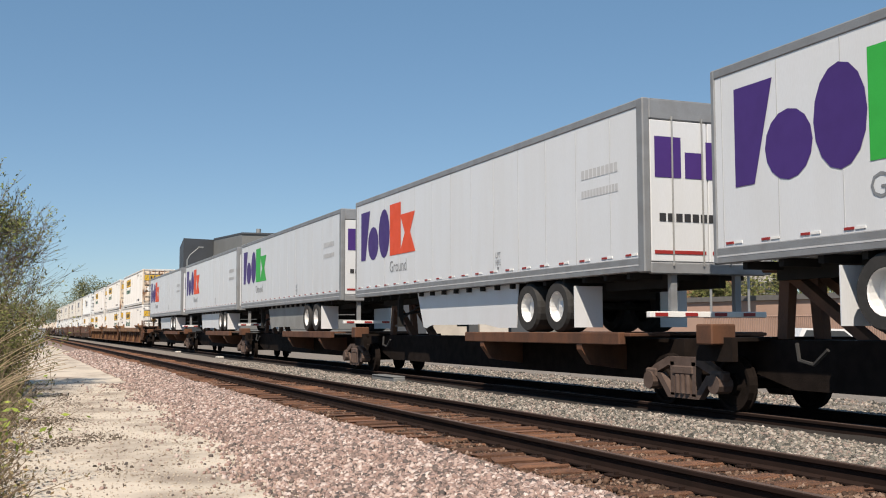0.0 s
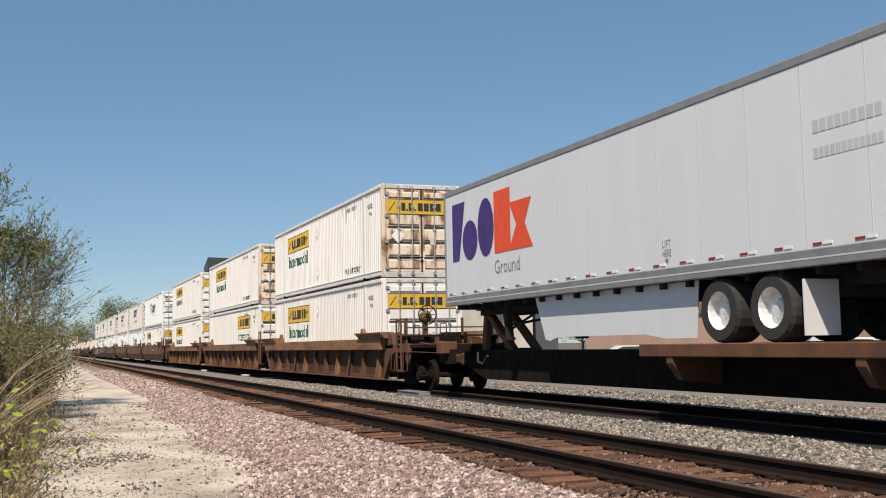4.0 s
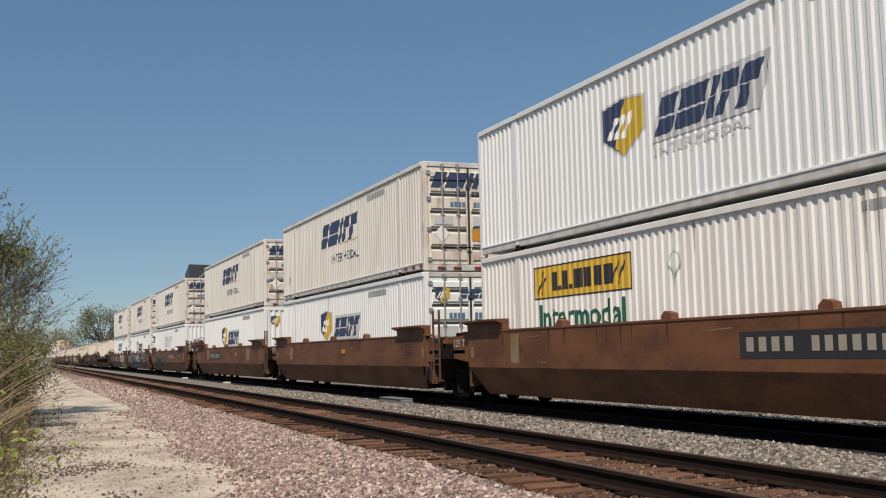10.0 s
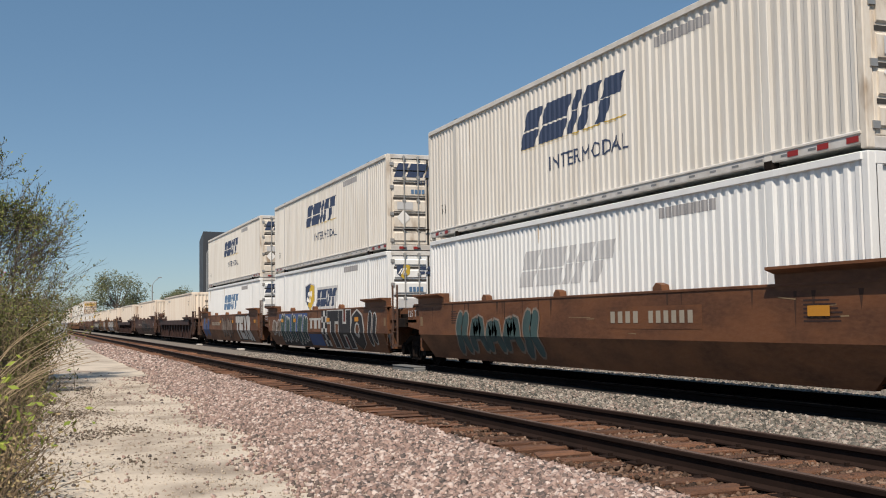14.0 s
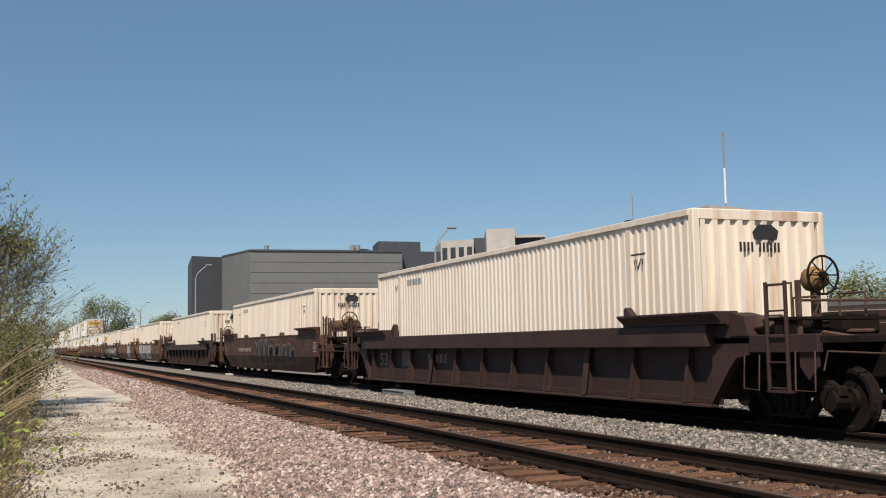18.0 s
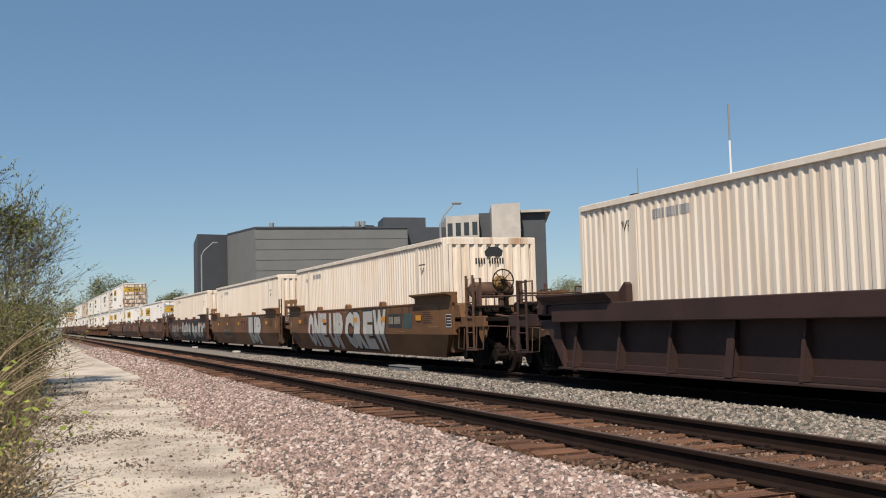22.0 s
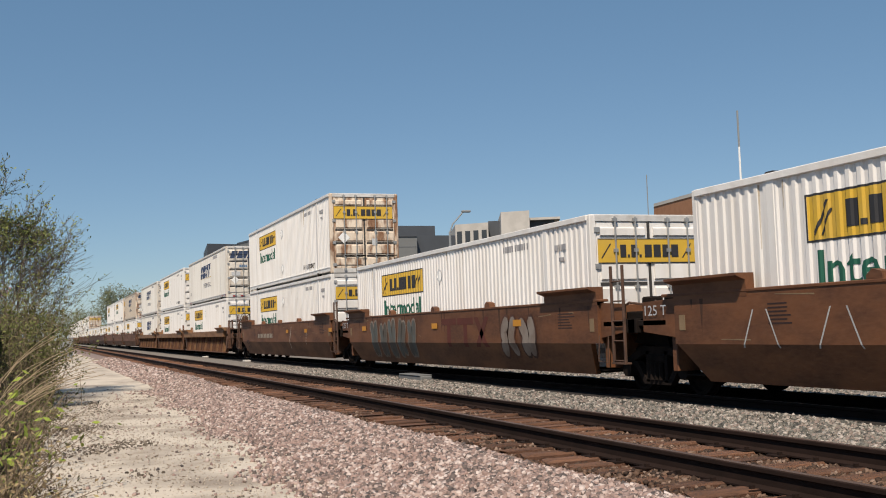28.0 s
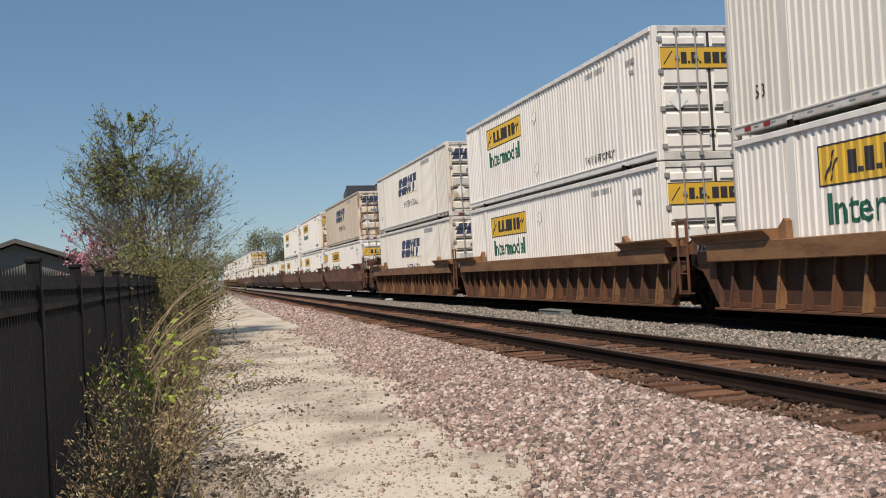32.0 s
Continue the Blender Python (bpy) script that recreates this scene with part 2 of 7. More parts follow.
M["ballast_grey"] = mat("grey_gravel_bed", (0.23, 0.20, 0.17), 0.95, second=(0.12, 0.105, 0.09), amount=0.6, scale=9.0, third=(0.14, 0.13, 0.12), fine=26.0, bump=1.0)
# Oily gravel, taken near black so the train's shade is in the colour.
M["oily_shade"] = mat("oily_gravel_bed_with_painted_shade", (0.030, 0.025, 0.022), 0.95, second=(0.016, 0.014, 0.012), amount=0.6, scale=6.0, fine=26.0, bump=1.0)
M["earth"] = mat("dry_grass_and_soil", (0.15, 0.13, 0.10), 0.95, second=(0.09, 0.085, 0.06), amount=0.8, scale=0.2, fine=12.0, bump=0.6)
M["stones"] = island_mat("loose_pink_stones", [(0.085, 0.074, 0.070), (0.18, 0.138, 0.122), (0.28, 0.197, 0.170), (0.345, 0.243, 0.21), (0.42, 0.322, 0.283), (0.60, 0.51, 0.465)])
M["stones_brown"] = island_mat("rust_stained_stones", [(0.030, 0.020, 0.015), (0.075, 0.045, 0.030), (0.15, 0.09, 0.06), (0.27, 0.19, 0.145)])
M["soil"] = island_mat("dark_soil_crumbs", [(0.06, 0.048, 0.038), (0.11, 0.088, 0.068), (0.17, 0.14, 0.11), (0.27, 0.225, 0.18)])
M["crumbs"] = island_mat("pale_sandy_crumbs", [(0.25, 0.205, 0.165), (0.42, 0.36, 0.29), (0.56, 0.49, 0.41)])
M["crib"] = mat("rust_stained_gravel_bed", (0.125, 0.068, 0.042), 0.95, second=(0.050, 0.030, 0.021), amount=0.7, scale=6.0, fine=26.0, bump=1.0)
M["number_grey"] = plain("faint_grey_number", (0.30, 0.30, 0.31), 0.6)
M["stones_grey"] = island_mat("loose_grey_stones", [(0.05, 0.050, 0.045), (0.12, 0.115, 0.10), (0.18, 0.17, 0.147), (0.25, 0.19, 0.165), (0.28, 0.255, 0.22), (0.44, 0.39, 0.345)])
M["fence"] = mat("black_fence_paint", (0.010, 0.010, 0.012), 0.6, amount=0.3, bump=0.05, spec=0.2)
M["bark"] = mat("grey_brown_bark", (0.13, 0.108, 0.092), 0.9, amount=0.6, scale=8.0, stretch=(3, 3, 0.6), bump=0.5)
M["twig"] = mat("dry_brown_twig", (0.20, 0.15, 0.10), 0.9, scale=6.0)
M["cane"] = mat("pale_dry_cane", (0.36, 0.275, 0.175), 0.9, scale=6.0)
M["leaf"] = island_mat("spring_leaves", [(0.05, 0.065, 0.022), (0.075, 0.10, 0.03), (0.11, 0.14, 0.04), (0.15, 0.16, 0.06)], 0.6, 0.05)
M["leaf_bright"] = island_mat("fresh_green_leaves", [(0.12, 0.16, 0.03), (0.20, 0.26, 0.04), (0.32, 0.37, 0.07)], 0.6, 0.05)
M["leaf_olive"] = island_mat("dull_olive_leaves", [(0.05, 0.04, 0.022), (0.085, 0.07, 0.036), (0.13, 0.105, 0.055), (0.095, 0.11, 0.035)], 0.8, 0.05)
M["leaf_dry"] = island_mat("dry_straw_leaves", [(0.10, 0.066, 0.038), (0.175, 0.12, 0.068), (0.28, 0.205, 0.115), (0.13, 0.14, 0.045)], 0.8, 0.05)
M["leaf_straw"] = island_mat("sunlit_straw_leaves", [(0.14, 0.10, 0.055), (0.24, 0.175, 0.095), (0.38, 0.285, 0.16), (0.19, 0.21, 0.06)], 0.8, 0.05)
M["litter"] = island_mat("dead_leaf_litter", [(0.05, 0.035, 0.025), (0.10, 0.07, 0.045), (0.17, 0.12, 0.075), (0.24, 0.18, 0.12)], 0.9, 0.05)
M["leaf_far"] = island_mat("hazy_far_leaves", [(0.10, 0.12, 0.06), (0.14, 0.155, 0.085), (0.18, 0.18, 0.11)], 0.8, 0.05)
M["blossom"] = island_mat("pink_blossom", [(0.30, 0.10, 0.15), (0.42, 0.18, 0.24), (0.50, 0.28, 0.32)], 0.8, 0.05)
M["clad_grey"] = mat("grey_metal_cladding", (0.175, 0.18, 0.178), 0.6, second=(0.145, 0.15, 0.15), amount=0.5, scale=0.4, vary=0.03)
M["clad_dark"] = mat("dark_grey_cladding", (0.070, 0.078, 0.090), 0.6, amount=0.4, scale=0.5, vary=0.03)
M["concrete"] = mat("pale_concrete_wall", (0.50, 0.47, 0.43), 0.8, scale=0.6, vary=0.03)
M["brick"] = mat("orange_brown_brickwork", (0.36, 0.175, 0.095), 0.85, second=(0.29, 0.14, 0.08), amount=0.6, scale=1.5, fine=12.0, vary=0.03)
M["glass"] = plain("dark_window_glass", (0.05, 0.055, 0.06), 0.12)
M["tan_patch"] = mat("faded_tan_sill_patch", (0.25, 0.175, 0.10), 0.7, second=(0.17, 0.105, 0.06), amount=0.7, scale=2.0)
M["ochre"] = mat("ochre_brake_housing_paint", (0.30, 0.17, 0.06), 0.7, second=(0.13, 0.07, 0.035), amount=0.7, scale=4.0)
M["pink_wall"] = mat("faded_pink_block_wall", (0.42, 0.28, 0.22), 0.85, scale=0.8, vary=0.04)
M["roof"] = mat("grey_asphalt_shingle", (0.13, 0.125, 0.12), 0.9, fine=10.0)
M["car_white"] = plain("white_car_paint", (0.75, 0.76, 0.77), 0.25)
M["car_dark"] = plain("dark_car_paint", (0.05, 0.055, 0.065), 0.25)
M["lamp_metal"] = plain("grey_lamp_metal", (0.32, 0.33, 0.33), 0.5, 0.4)


# ---- mesh helpers ----
class Shape:
    """Collects vertices and faces of one mesh."""

    def __init__(self):
        self.v, self.f = [], []

    def add(self, verts, faces):
        n = len(self.v)
        self.v += [tuple(p) for p in verts]
        self.f += [tuple(i + n for i in q) for q in faces]
        return self

    def box(self, x0, x1, y0, y1, z0, z1, bevel=0.0):
        x0, x1, y0, y1, z0, z1 = min(x0, x1), max(x0, x1), min(y0, y1), max(y0, y1), min(z0, z1), max(z0, z1)
        b = min(bevel, (x1 - x0) * 0.4, (y1 - y0) * 0.4, (z1 - z0) * 0.4)
        if b <= 0:
            return self.add([(x, y, z) for x in (x0, x1) for y in (y0, y1) for z in (z0, z1)],
                            [(0, 1, 3, 2), (4, 6, 7, 5), (0, 4, 5, 1), (2, 3, 7, 6), (0, 2, 6, 4), (1, 5, 7, 3)])
        bm = bmesh.new()
        bmesh.ops.create_cube(bm, size=1, matrix=Matrix.Translation(((x0 + x1) / 2, (y0 + y1) / 2, (z0 + z1) / 2)) @ Matrix.Diagonal((x1 - x0, y1 - y0, z1 - z0, 1)))
        bmesh.ops.bevel(bm, geom=bm.edges[:], offset=b, segments=1, affect="EDGES")
        bm.verts.index_update()
        self.add([v.co for v in bm.verts], [[v.index for v in f.verts] for f in bm.faces])
        bm.free()
        return self

    def tube(self, a, c, r0, r1=None, n=8, caps=True):
        a, c, r1 = Vector(a), Vector(c), r0 if r1 is None else r1
        d = (c - a).normalized()
        u = d.orthogonal().normalized()
        w = d.cross(u)
        ring = [(math.cos(2 * math.pi * i / n), math.sin(2 * math.pi * i / n)) for i in range(n)]
        vs = [a + (u * p + w * q) * r0 for p, q in ring] + [c + (u * p + w * q) * r1 for p, q in ring]
        fs = [(i, (i + 1) % n, n + (i + 1) % n, n + i) for i in range(n)]
        if caps:
            fs += [tuple(range(n - 1, -1, -1)), tuple(range(n, 2 * n))]
        return self.add(vs, fs)

    def path(self, pts, r, n=6):
        pts = [Vector(p) for p in pts]
        rs = r if isinstance(r, (list, tuple)) else [r] * len(pts)
        vs, fs, u = [], [], None
        for i, p in enumerate(pts):
            d = (pts[min(i + 1, len(pts) - 1)] - pts[max(i - 1, 0)]).normalized()
            u = d.orthogonal().normalized() if u is None else (u - d * u.dot(d)).normalized()
            w = d.cross(u)
            vs += [p + (u * math.cos(2 * math.pi * k / n) + w * math.sin(2 * math.pi * k / n)) * rs[i] for k in range(n)]
        for i in range(len(pts) - 1):
            fs += [(i * n + k, i * n + (k + 1) % n, (i + 1) * n + (k + 1) % n, (i + 1) * n + k) for k in range(n)]
        fs += [tuple(range(n - 1, -1, -1)), tuple(range(len(vs) - n, len(vs)))]
        return self.add(vs, fs)

    def prism(self, poly, axis, a, c):
        """A closed outline in the two other axes, drawn out along axis from a to c."""
        def at(p, h):
            q = list(p)
            q.insert("xyz".index(axis), h)
            return q
        n = len(poly)
        fs = [(i, (i + 1) % n, n + (i + 1) % n, n + i) for i in range(n)]
        return self.add([at(p, a) for p in poly] + [at(p, c) for p in poly], fs + [tuple(range(n - 1, -1, -1)), tuple(range(n, 2 * n))])

    def lathe(self, profile, axis="x", centre=(0, 0, 0), n=20):
        """Rings of (along, radius) round an axis."""
        vs, fs = [], []
        for h, r in profile:
            for i in range(n):
                c, s = r * math.cos(2 * math.pi * i / n), r * math.sin(2 * math.pi * i / n)
                q = {"x": (h, c, s), "y": (c, h, s), "z": (c, s, h)}[axis]
                vs.append(tuple(a + b for a, b in zip(q, centre)))
        for k in range(len(profile) - 1):
            for i in range(n):
                j = (i + 1) % n
                fs.append((k * n + i, k * n + j, (k + 1) * n + j, (k + 1) * n + i))
        return self.add(vs, fs)

    def welded(self):
        """Joins corners that lie on one spot."""
        index, vs, keep = {}, [], []
        for p in self.v:
            key = tuple(round(c, 4) for c in p)
            if key not in index:
                index[key] = len(vs)
                vs.append(p)
            keep.append(index[key])
        faces = [tuple(dict.fromkeys(keep[i] for i in f)) for f in self.f]
        self.v, self.f = vs, [f for f in faces if len(f) > 2]
        return self

    def mesh(self, name, material, smooth=False):
        me = bpy.data.meshes.new(name)
        me.from_pydata(self.v, [], self.f)
        me.materials.append(M[material] if isinstance(material, str) else material)
        bm = bmesh.new()
        bm.from_mesh(me)
        bmesh.ops.recalc_face_normals(bm, faces=bm.faces)
        bm.to_mesh(me)
        bm.free()
        if smooth:
            me.shade_smooth()
        return me


def part(name, shape, material, parent=None, label="", at=None, smooth=False):
    me = shape if isinstance(shape, bpy.types.Mesh) else shape.mesh(name, material, smooth)
    ob = new(name, me)
    ob.parent = parent
    if at is not None:
        ob.matrix_basis = at if isinstance(at, Matrix) else Matrix.Translation(at)
    return tagged(ob, label)


def thing(name, label, category, group="", at=None, kind=""):
    ob = new(name)
    ob.empty_display_size = 0.3
    if at is not None:
        ob.matrix_basis = at if isinstance(at, Matrix) else Matrix.Translation(at)
    return tagged(ob, label, category, group, kind)


def clip_band(poly, a, c):
    """The part of a convex outline between two values of its first coordinate."""
    for k, sign in ((a, 1), (c, -1)):
        out = []
        for p, q in zip(poly, poly[1:] + poly[:1]):
            dp, dq = sign * (p[0] - k), sign * (q[0] - k)
            if dp >= 0:
                out.append(p)
            if (dp >= 0) != (dq >= 0):
                t = dp / (dp - dq)
                out.append(tuple(u + (w - u) * t for u, w in zip(p, q)))
        poly = out
        if len(poly) < 3:
            return []
    return poly


KNOWN = {}


def letters(text, bold=0.0):
    """Flat triangles of a word in the built-in typeface, in a unit box."""
    if (text, bold) in KNOWN:
        return KNOWN[text, bold]
    cu = bpy.data.curves.new("word", "FONT")
    cu.body, cu.resolution_u, cu.offset = text, 2, bold
    ob = new("word", cu)
    dg = bpy.context.evaluated_depsgraph_get()
    me = bpy.data.meshes.new_from_object(ob.evaluated_get(dg))
    bpy.data.objects.remove(ob)
    me.calc_loop_triangles()
    co = [v.co for v in me.vertices]
    x0, x1 = min(c.x for c in co), max(c.x for c in co)
    y0, y1 = min(c.y for c in co), max(c.y for c in co)
    tri = [[((co[i].x - x0) / (x1 - x0), (co[i].y - y0) / (y1 - y0)) for i in t.vertices] for t in me.loop_triangles]
    bpy.data.meshes.remove(me)
    KNOWN[text, bold] = tri
    return tri


def rect(a0, a1, z0, z1):
    return [(a0, z0), (a1, z0), (a1, z1), (a0, z1)]


def slanted(a0, a1, z0, z1, lean):
    return [(a0, z0), (a1, z0), (a1 + lean, z1), (a0 + lean, z1)]


def word(text, a0, a1, z0, z1, bold=0.0):
    return [[(a0 + u * (a1 - a0), z0 + w * (z1 - z0)) for u, w in t] for t in letters(text, bold)]


def blocks(a0, a1, z0, z1, n, lean=0.0, gap=0.22, heights=None):
    """A row of plain blocks in place of a mark."""
    w = (a1 - a0 - lean) / n
    if n == 5 and lean:
        out, at, span = [], a0, a1 - a0 - lean
        for share in (0.21, 0.31, 0.10, 0.18, 0.20):
            cut = z0 + (z1 - z0) * (0.46 if share > 0.2 else 0.55)
            mid, wide = lean * (cut - z0) / (z1 - z0), share * span - 0.035 * span
            out.append(slanted(at, at + wide * (1.0 if share in (0.21, 0.31, 0.10) else 0.55), z0, cut - 0.02, mid))
            out.append(slanted(at + mid, at + mid + wide, cut + 0.02 * (share > 0.2), z1, lean - mid))
            at += share * span
        return out
    return [slanted(a0 + i * w, a0 + (i + 1 - gap) * w, z0, z0 + (z1 - z0) * (heights[i] if heights else 1), lean) for i in range(n)]


# ---- ground and tracks ----
NEAR_X = 6.12
GROUND_Z = -0.47


def foot(y):
    """Where the gravel shoulder meets the path; it closes on the track further along."""
    return 2.72 + 0.9 * (1 - math.exp(-max(y - 9, 0) / 22))


def bed_height(x, y=15.0):
    f = foot(y)
    pts = [(-900, -0.6), (-30, -0.55), (-1.4, -0.47), (f - 0.2, -0.47), (f + 0.25, -0.41), (4.25, -0.21), (4.52, -0.22), (4.72, -0.216), (7.48, -0.216), (7.68, -0.20), (8.6, -0.18), (9.5, -0.19), (13.0, -0.24), (15.2, -0.46), (40, -0.5), (900, -0.5)]
    for (a, p), (c, q) in zip(pts[:-1], pts[1:]):
        if x <= c:
            return p + (q - p) * (x - a) / (c - a)
    return pts[-1][1]


def build_ground():
    xs = [-900, -300, -100, -40, -20, -10, -5, -3, -2] + [-1.4 + 0.22 * i for i in range(15)] + [1.95 + 0.15 * i for i in range(18)] + [4.62, 4.8, 5.4, 6.1, 6.8, 7.4] + [7.7 + 0.2 * i for i in range(11)] + [10.4, 11.5, 12.5, 13.2, 14.2, 15.2, 18, 24, 40, 80, 160, 320, 900]
    ys = [-200, -60, -20, -5] + [i * 0.35 for i in range(170)] + [60 + 3 * i for i in range(30)] + [160, 200, 280, 400, 700, 1300, 2600]
    vs, fs, mi = [], [], []
    for y in ys:
        for x in xs:
            z = bed_height(x, y)
            if -2 < x < 15 and 0 <= y < 150:
                z += 0.035 * noise.noise((x * 0.9, y * 0.6, 0)) + 0.014 * noise.noise((x * 4, y * 4, 3))
                if x > 4.6 and x < 13.2:
                    z = min(z, bed_height(x, y) - 0.004)
            vs.append((x, y, z))
    n = len(xs)
    for j in range(len(ys) - 1):
        for i in range(n - 1):
            fs.append((j * n + i, j * n + i + 1, (j + 1) * n + i + 1, (j + 1) * n + i))
            x = (xs[i] + xs[i + 1]) / 2
            edge = foot(ys[j]) - 0.05 + 0.30 * noise.noise((ys[j] * 0.45, 7.0, 0)) + 0.15 * noise.noise((ys[j] * 1.9, 2.0, 0)) + 0.25
            # The last index is the strip under the train, with shade painted in.
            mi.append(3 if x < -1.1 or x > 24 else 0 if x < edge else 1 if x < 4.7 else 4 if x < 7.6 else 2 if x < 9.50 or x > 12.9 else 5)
    me = bpy.data.meshes.new("ground")
    me.from_pydata(vs, [], fs)
    for k in ("dirt", "ballast", "ballast_grey", "earth", "crib", "oily_shade"):
        me.materials.append(M[k])
    me.polygons.foreach_set("material_index", mi)
    me.shade_smooth()
    tagged(new("ground", me), "sandy path beside pink and grey gravel railway bed", "ground", kind="structure")


def scatter(name, label, material, n, xr, yr, size, seed, falloff=1.0, sink=0.3, keep=None):
    """Many small angular stones in one mesh."""
    r = np.random.RandomState(seed)
    y = yr[0] + (yr[1] - yr[0]) * r.rand(n) ** falloff
    x = xr[0] + (xr[1] - xr[0]) * r.rand(n)
    if keep is not None:
        m = keep(x, y, r)
        x, y = x[m], y[m]
    n = len(x)
    z = np.array([bed_height(a, b) for a, b in zip(x, y)]) + 0.035 * np.array([noise.noise((a * 0.9, b * 0.6, 0)) for a, b in zip(x, y)])
    cube = np.array([(a, b, c) for a in (-1, 1) for b in (-1, 1) for c in (-1, 1)], float)
    s = size[0] + (size[1] - size[0]) * r.rand(n) ** 2
    v = cube[None] * (0.55 + 0.45 * r.rand(n, 8, 3)) * (s[:, None, None] * (0.65 + 0.5 * r.rand(n, 1, 3)))
    q = r.randn(n, 4)
    q /= np.linalg.norm(q, axis=1)[:, None]
    w, i, j, k = q.T
    R = np.stack([np.stack([1 - 2 * (j * j + k * k), 2 * (i * j - k * w), 2 * (i * k + j * w)], -1), np.stack([2 * (i * j + k * w), 1 - 2 * (i * i + k * k), 2 * (j * k - i * w)], -1), np.stack([2 * (i * k - j * w), 2 * (j * k + i * w), 1 - 2 * (i * i + j * j)], -1)], -2)
    v = np.einsum("nij,nkj->nki", R, v)
    v += np.stack([x, y, z + s * (1 - sink) * 0.4], -1)[:, None]
    f = np.array([(0, 1, 3, 2), (4, 6, 7, 5), (0, 4, 5, 1), (2, 3, 7, 6), (0, 2, 6, 4), (1, 5, 7, 3)])
    faces = (f[None] + 8 * np.arange(n)[:, None, None]).reshape(-1, 4)
    me = bpy.data.meshes.new(name)
    me.vertices.add(8 * n)
    me.vertices.foreach_set("co", v.reshape(-1))
    me.loops.add(faces.size)
    me.loops.foreach_set("vertex_index", faces.reshape(-1))
    me.polygons.add(len(faces))
    me.polygons.foreach_set("loop_start", np.arange(0, faces.size, 4))
    me.update(calc_edges=True)
    me.validate()
    me.materials.append(M[material])
    return tagged(new(name, me), label, "gravel", kind="stuff")


def rail_shape(y0, y1):
    half = [(0.075, -0.175), (0.075, -0.160), (0.014, -0.140), (0.010, -0.052), (0.037, -0.038), (0.037, -0.008), (0.030, -0.002)]
    prof = half + [(-x, z) for x, z in reversed(half)]
    return Shape().prism(prof, "y", y0, y1)


def railway_track(x, z, label):
    t = thing("railway_track", label, "railway track", "railway tracks", (x, 0, z), "structure")
    rail, head = rail_shape(-40, 900).mesh("rail", "rail"), Shape().box(-0.030, 0.030, -40, 900, -0.001, 0.003).mesh("rail_head", "rail_top")
    for o in (-0.7525, 0.7525):
        r = part("rail", rail, None, t, at=(o, 0, 0))
        part("rail_head", head, None, r, "worn running surface")
    r = random.Random(int(x * 10))
    ties = []
    for k in range(4):
        bm = bmesh.new()
        bmesh.ops.create_cube(bm, size=1, matrix=Matrix.Diagonal((2.74, 0.235, 0.18, 1)))
        bmesh.ops.bevel(bm, geom=bm.edges[:], offset=0.012, segments=1, affect="EDGES")
        for v in bm.verts:
            v.co += Vector((r.uniform(-0.05, 0.05), r.uniform(-0.018, 0.018), r.uniform(-0.014, 0.010)))
        me = bpy.data.meshes.new("tie")
        bm.to_mesh(me)
        bm.free()
        me.materials.append(M["tie"])
        ties.append(me)
    y = 4.0
    while y < (75 if x < 9 else 55):
        part("tie", ties[r.randrange(4)], None, t, at=pose(r.uniform(-0.05, 0.05), y + r.uniform(-0.03, 0.03), -0.26 + r.uniform(-0.008, 0.008), 0, 0, r.uniform(-1.2, 1.2)))
        y += 0.52
    far, plates = Shape(), Shape()
    while y < 330:
        far.box(-1.3, 1.3, y - 0.11, y + 0.11, -0.34, -0.178)
        y += 0.52
    tagged(part("far_ties", far, "tie", t), kind="stuff")
    y = 4.0
    while y < 60:
        for o in (-0.7525, 0.7525):
            plates.box(o - 0.18, o + 0.18, y - 0.09, y + 0.09, -0.178, -0.166)
            for dx in (-0.11, 0.11):
                plates.box(o + dx - 0.02, o + dx + 0.02, y - 0.05, y - 0.02, -0.17, -0.135)
        y += 0.52
    tagged(part("tie_plates", plates, "rail", t), kind="stuff")
    return t


build_ground()
railway_track(NEAR_X, 0.0, "rusty empty railway track on weathered timber ties")
railway_track(11.06, -0.08, "railway track under the train")


def shoulder(x, y, r):
    edge = np.array([foot(b) for b in y]) + 0.16 * np.sin(y * 0.9) + 0.1 * np.sin(y * 2.3 + 1)
    return r.rand(len(x)) < np.clip((x - edge + 0.55) / 0.85, 0.03, 1) ** 1.3


scatter("ballast_stones", "pinkish crushed ballast stones on the track shoulder", "stones", 66000, (1.9, 4.66), (5.5, 34), (0.015, 0.036), 1, 1.75, keep=shoulder)
scatter("far_ballast_stones", "pinkish crushed ballast stones beside the track", "stones", 7000, (3.4, 4.75), (34, 80), (0.03, 0.06), 2, 1.4)
scatter("crib_stones", "brownish stones between timber ties", "stones_brown", 21000, (4.66, 7.45), (6.5, 45), (0.014, 0.032), 3, 1.6, 0.2)
scatter("middle_ballast_stones", "grey crushed ballast stones between two tracks", "stones_grey", 30000, (7.45, 9.50), (7.5, 45), (0.015, 0.036), 4, 1.6)
scatter("far_side_stones", "grey crushed ballast stones beyond the train", "stones_grey", 11000, (12.9, 18.0), (12, 50), (0.02, 0.05), 8, 1.3)
scatter("path_pebbles", "loose pebbles on the sandy path", "stones", 800, (-0.6, 2.4), (6.0, 40), (0.008, 0.026), 5, 1.8)


def soil_patch(x, y, r):
    n = np.array([noise.noise((a * 1.1, b * 0.5, 4.0)) for a, b in zip(x, y)])
    return r.rand(len(x)) < np.clip(0.72 - (x + 0.8) * 0.48 + n * 1.3, 0.0, 1)


scatter("soil_crumbs", "dark crumbled soil on the sandy path", "soil", 42000, (-0.95, 2.0), (6.5, 36), (0.007, 0.022), 6, 1.4, keep=soil_patch)
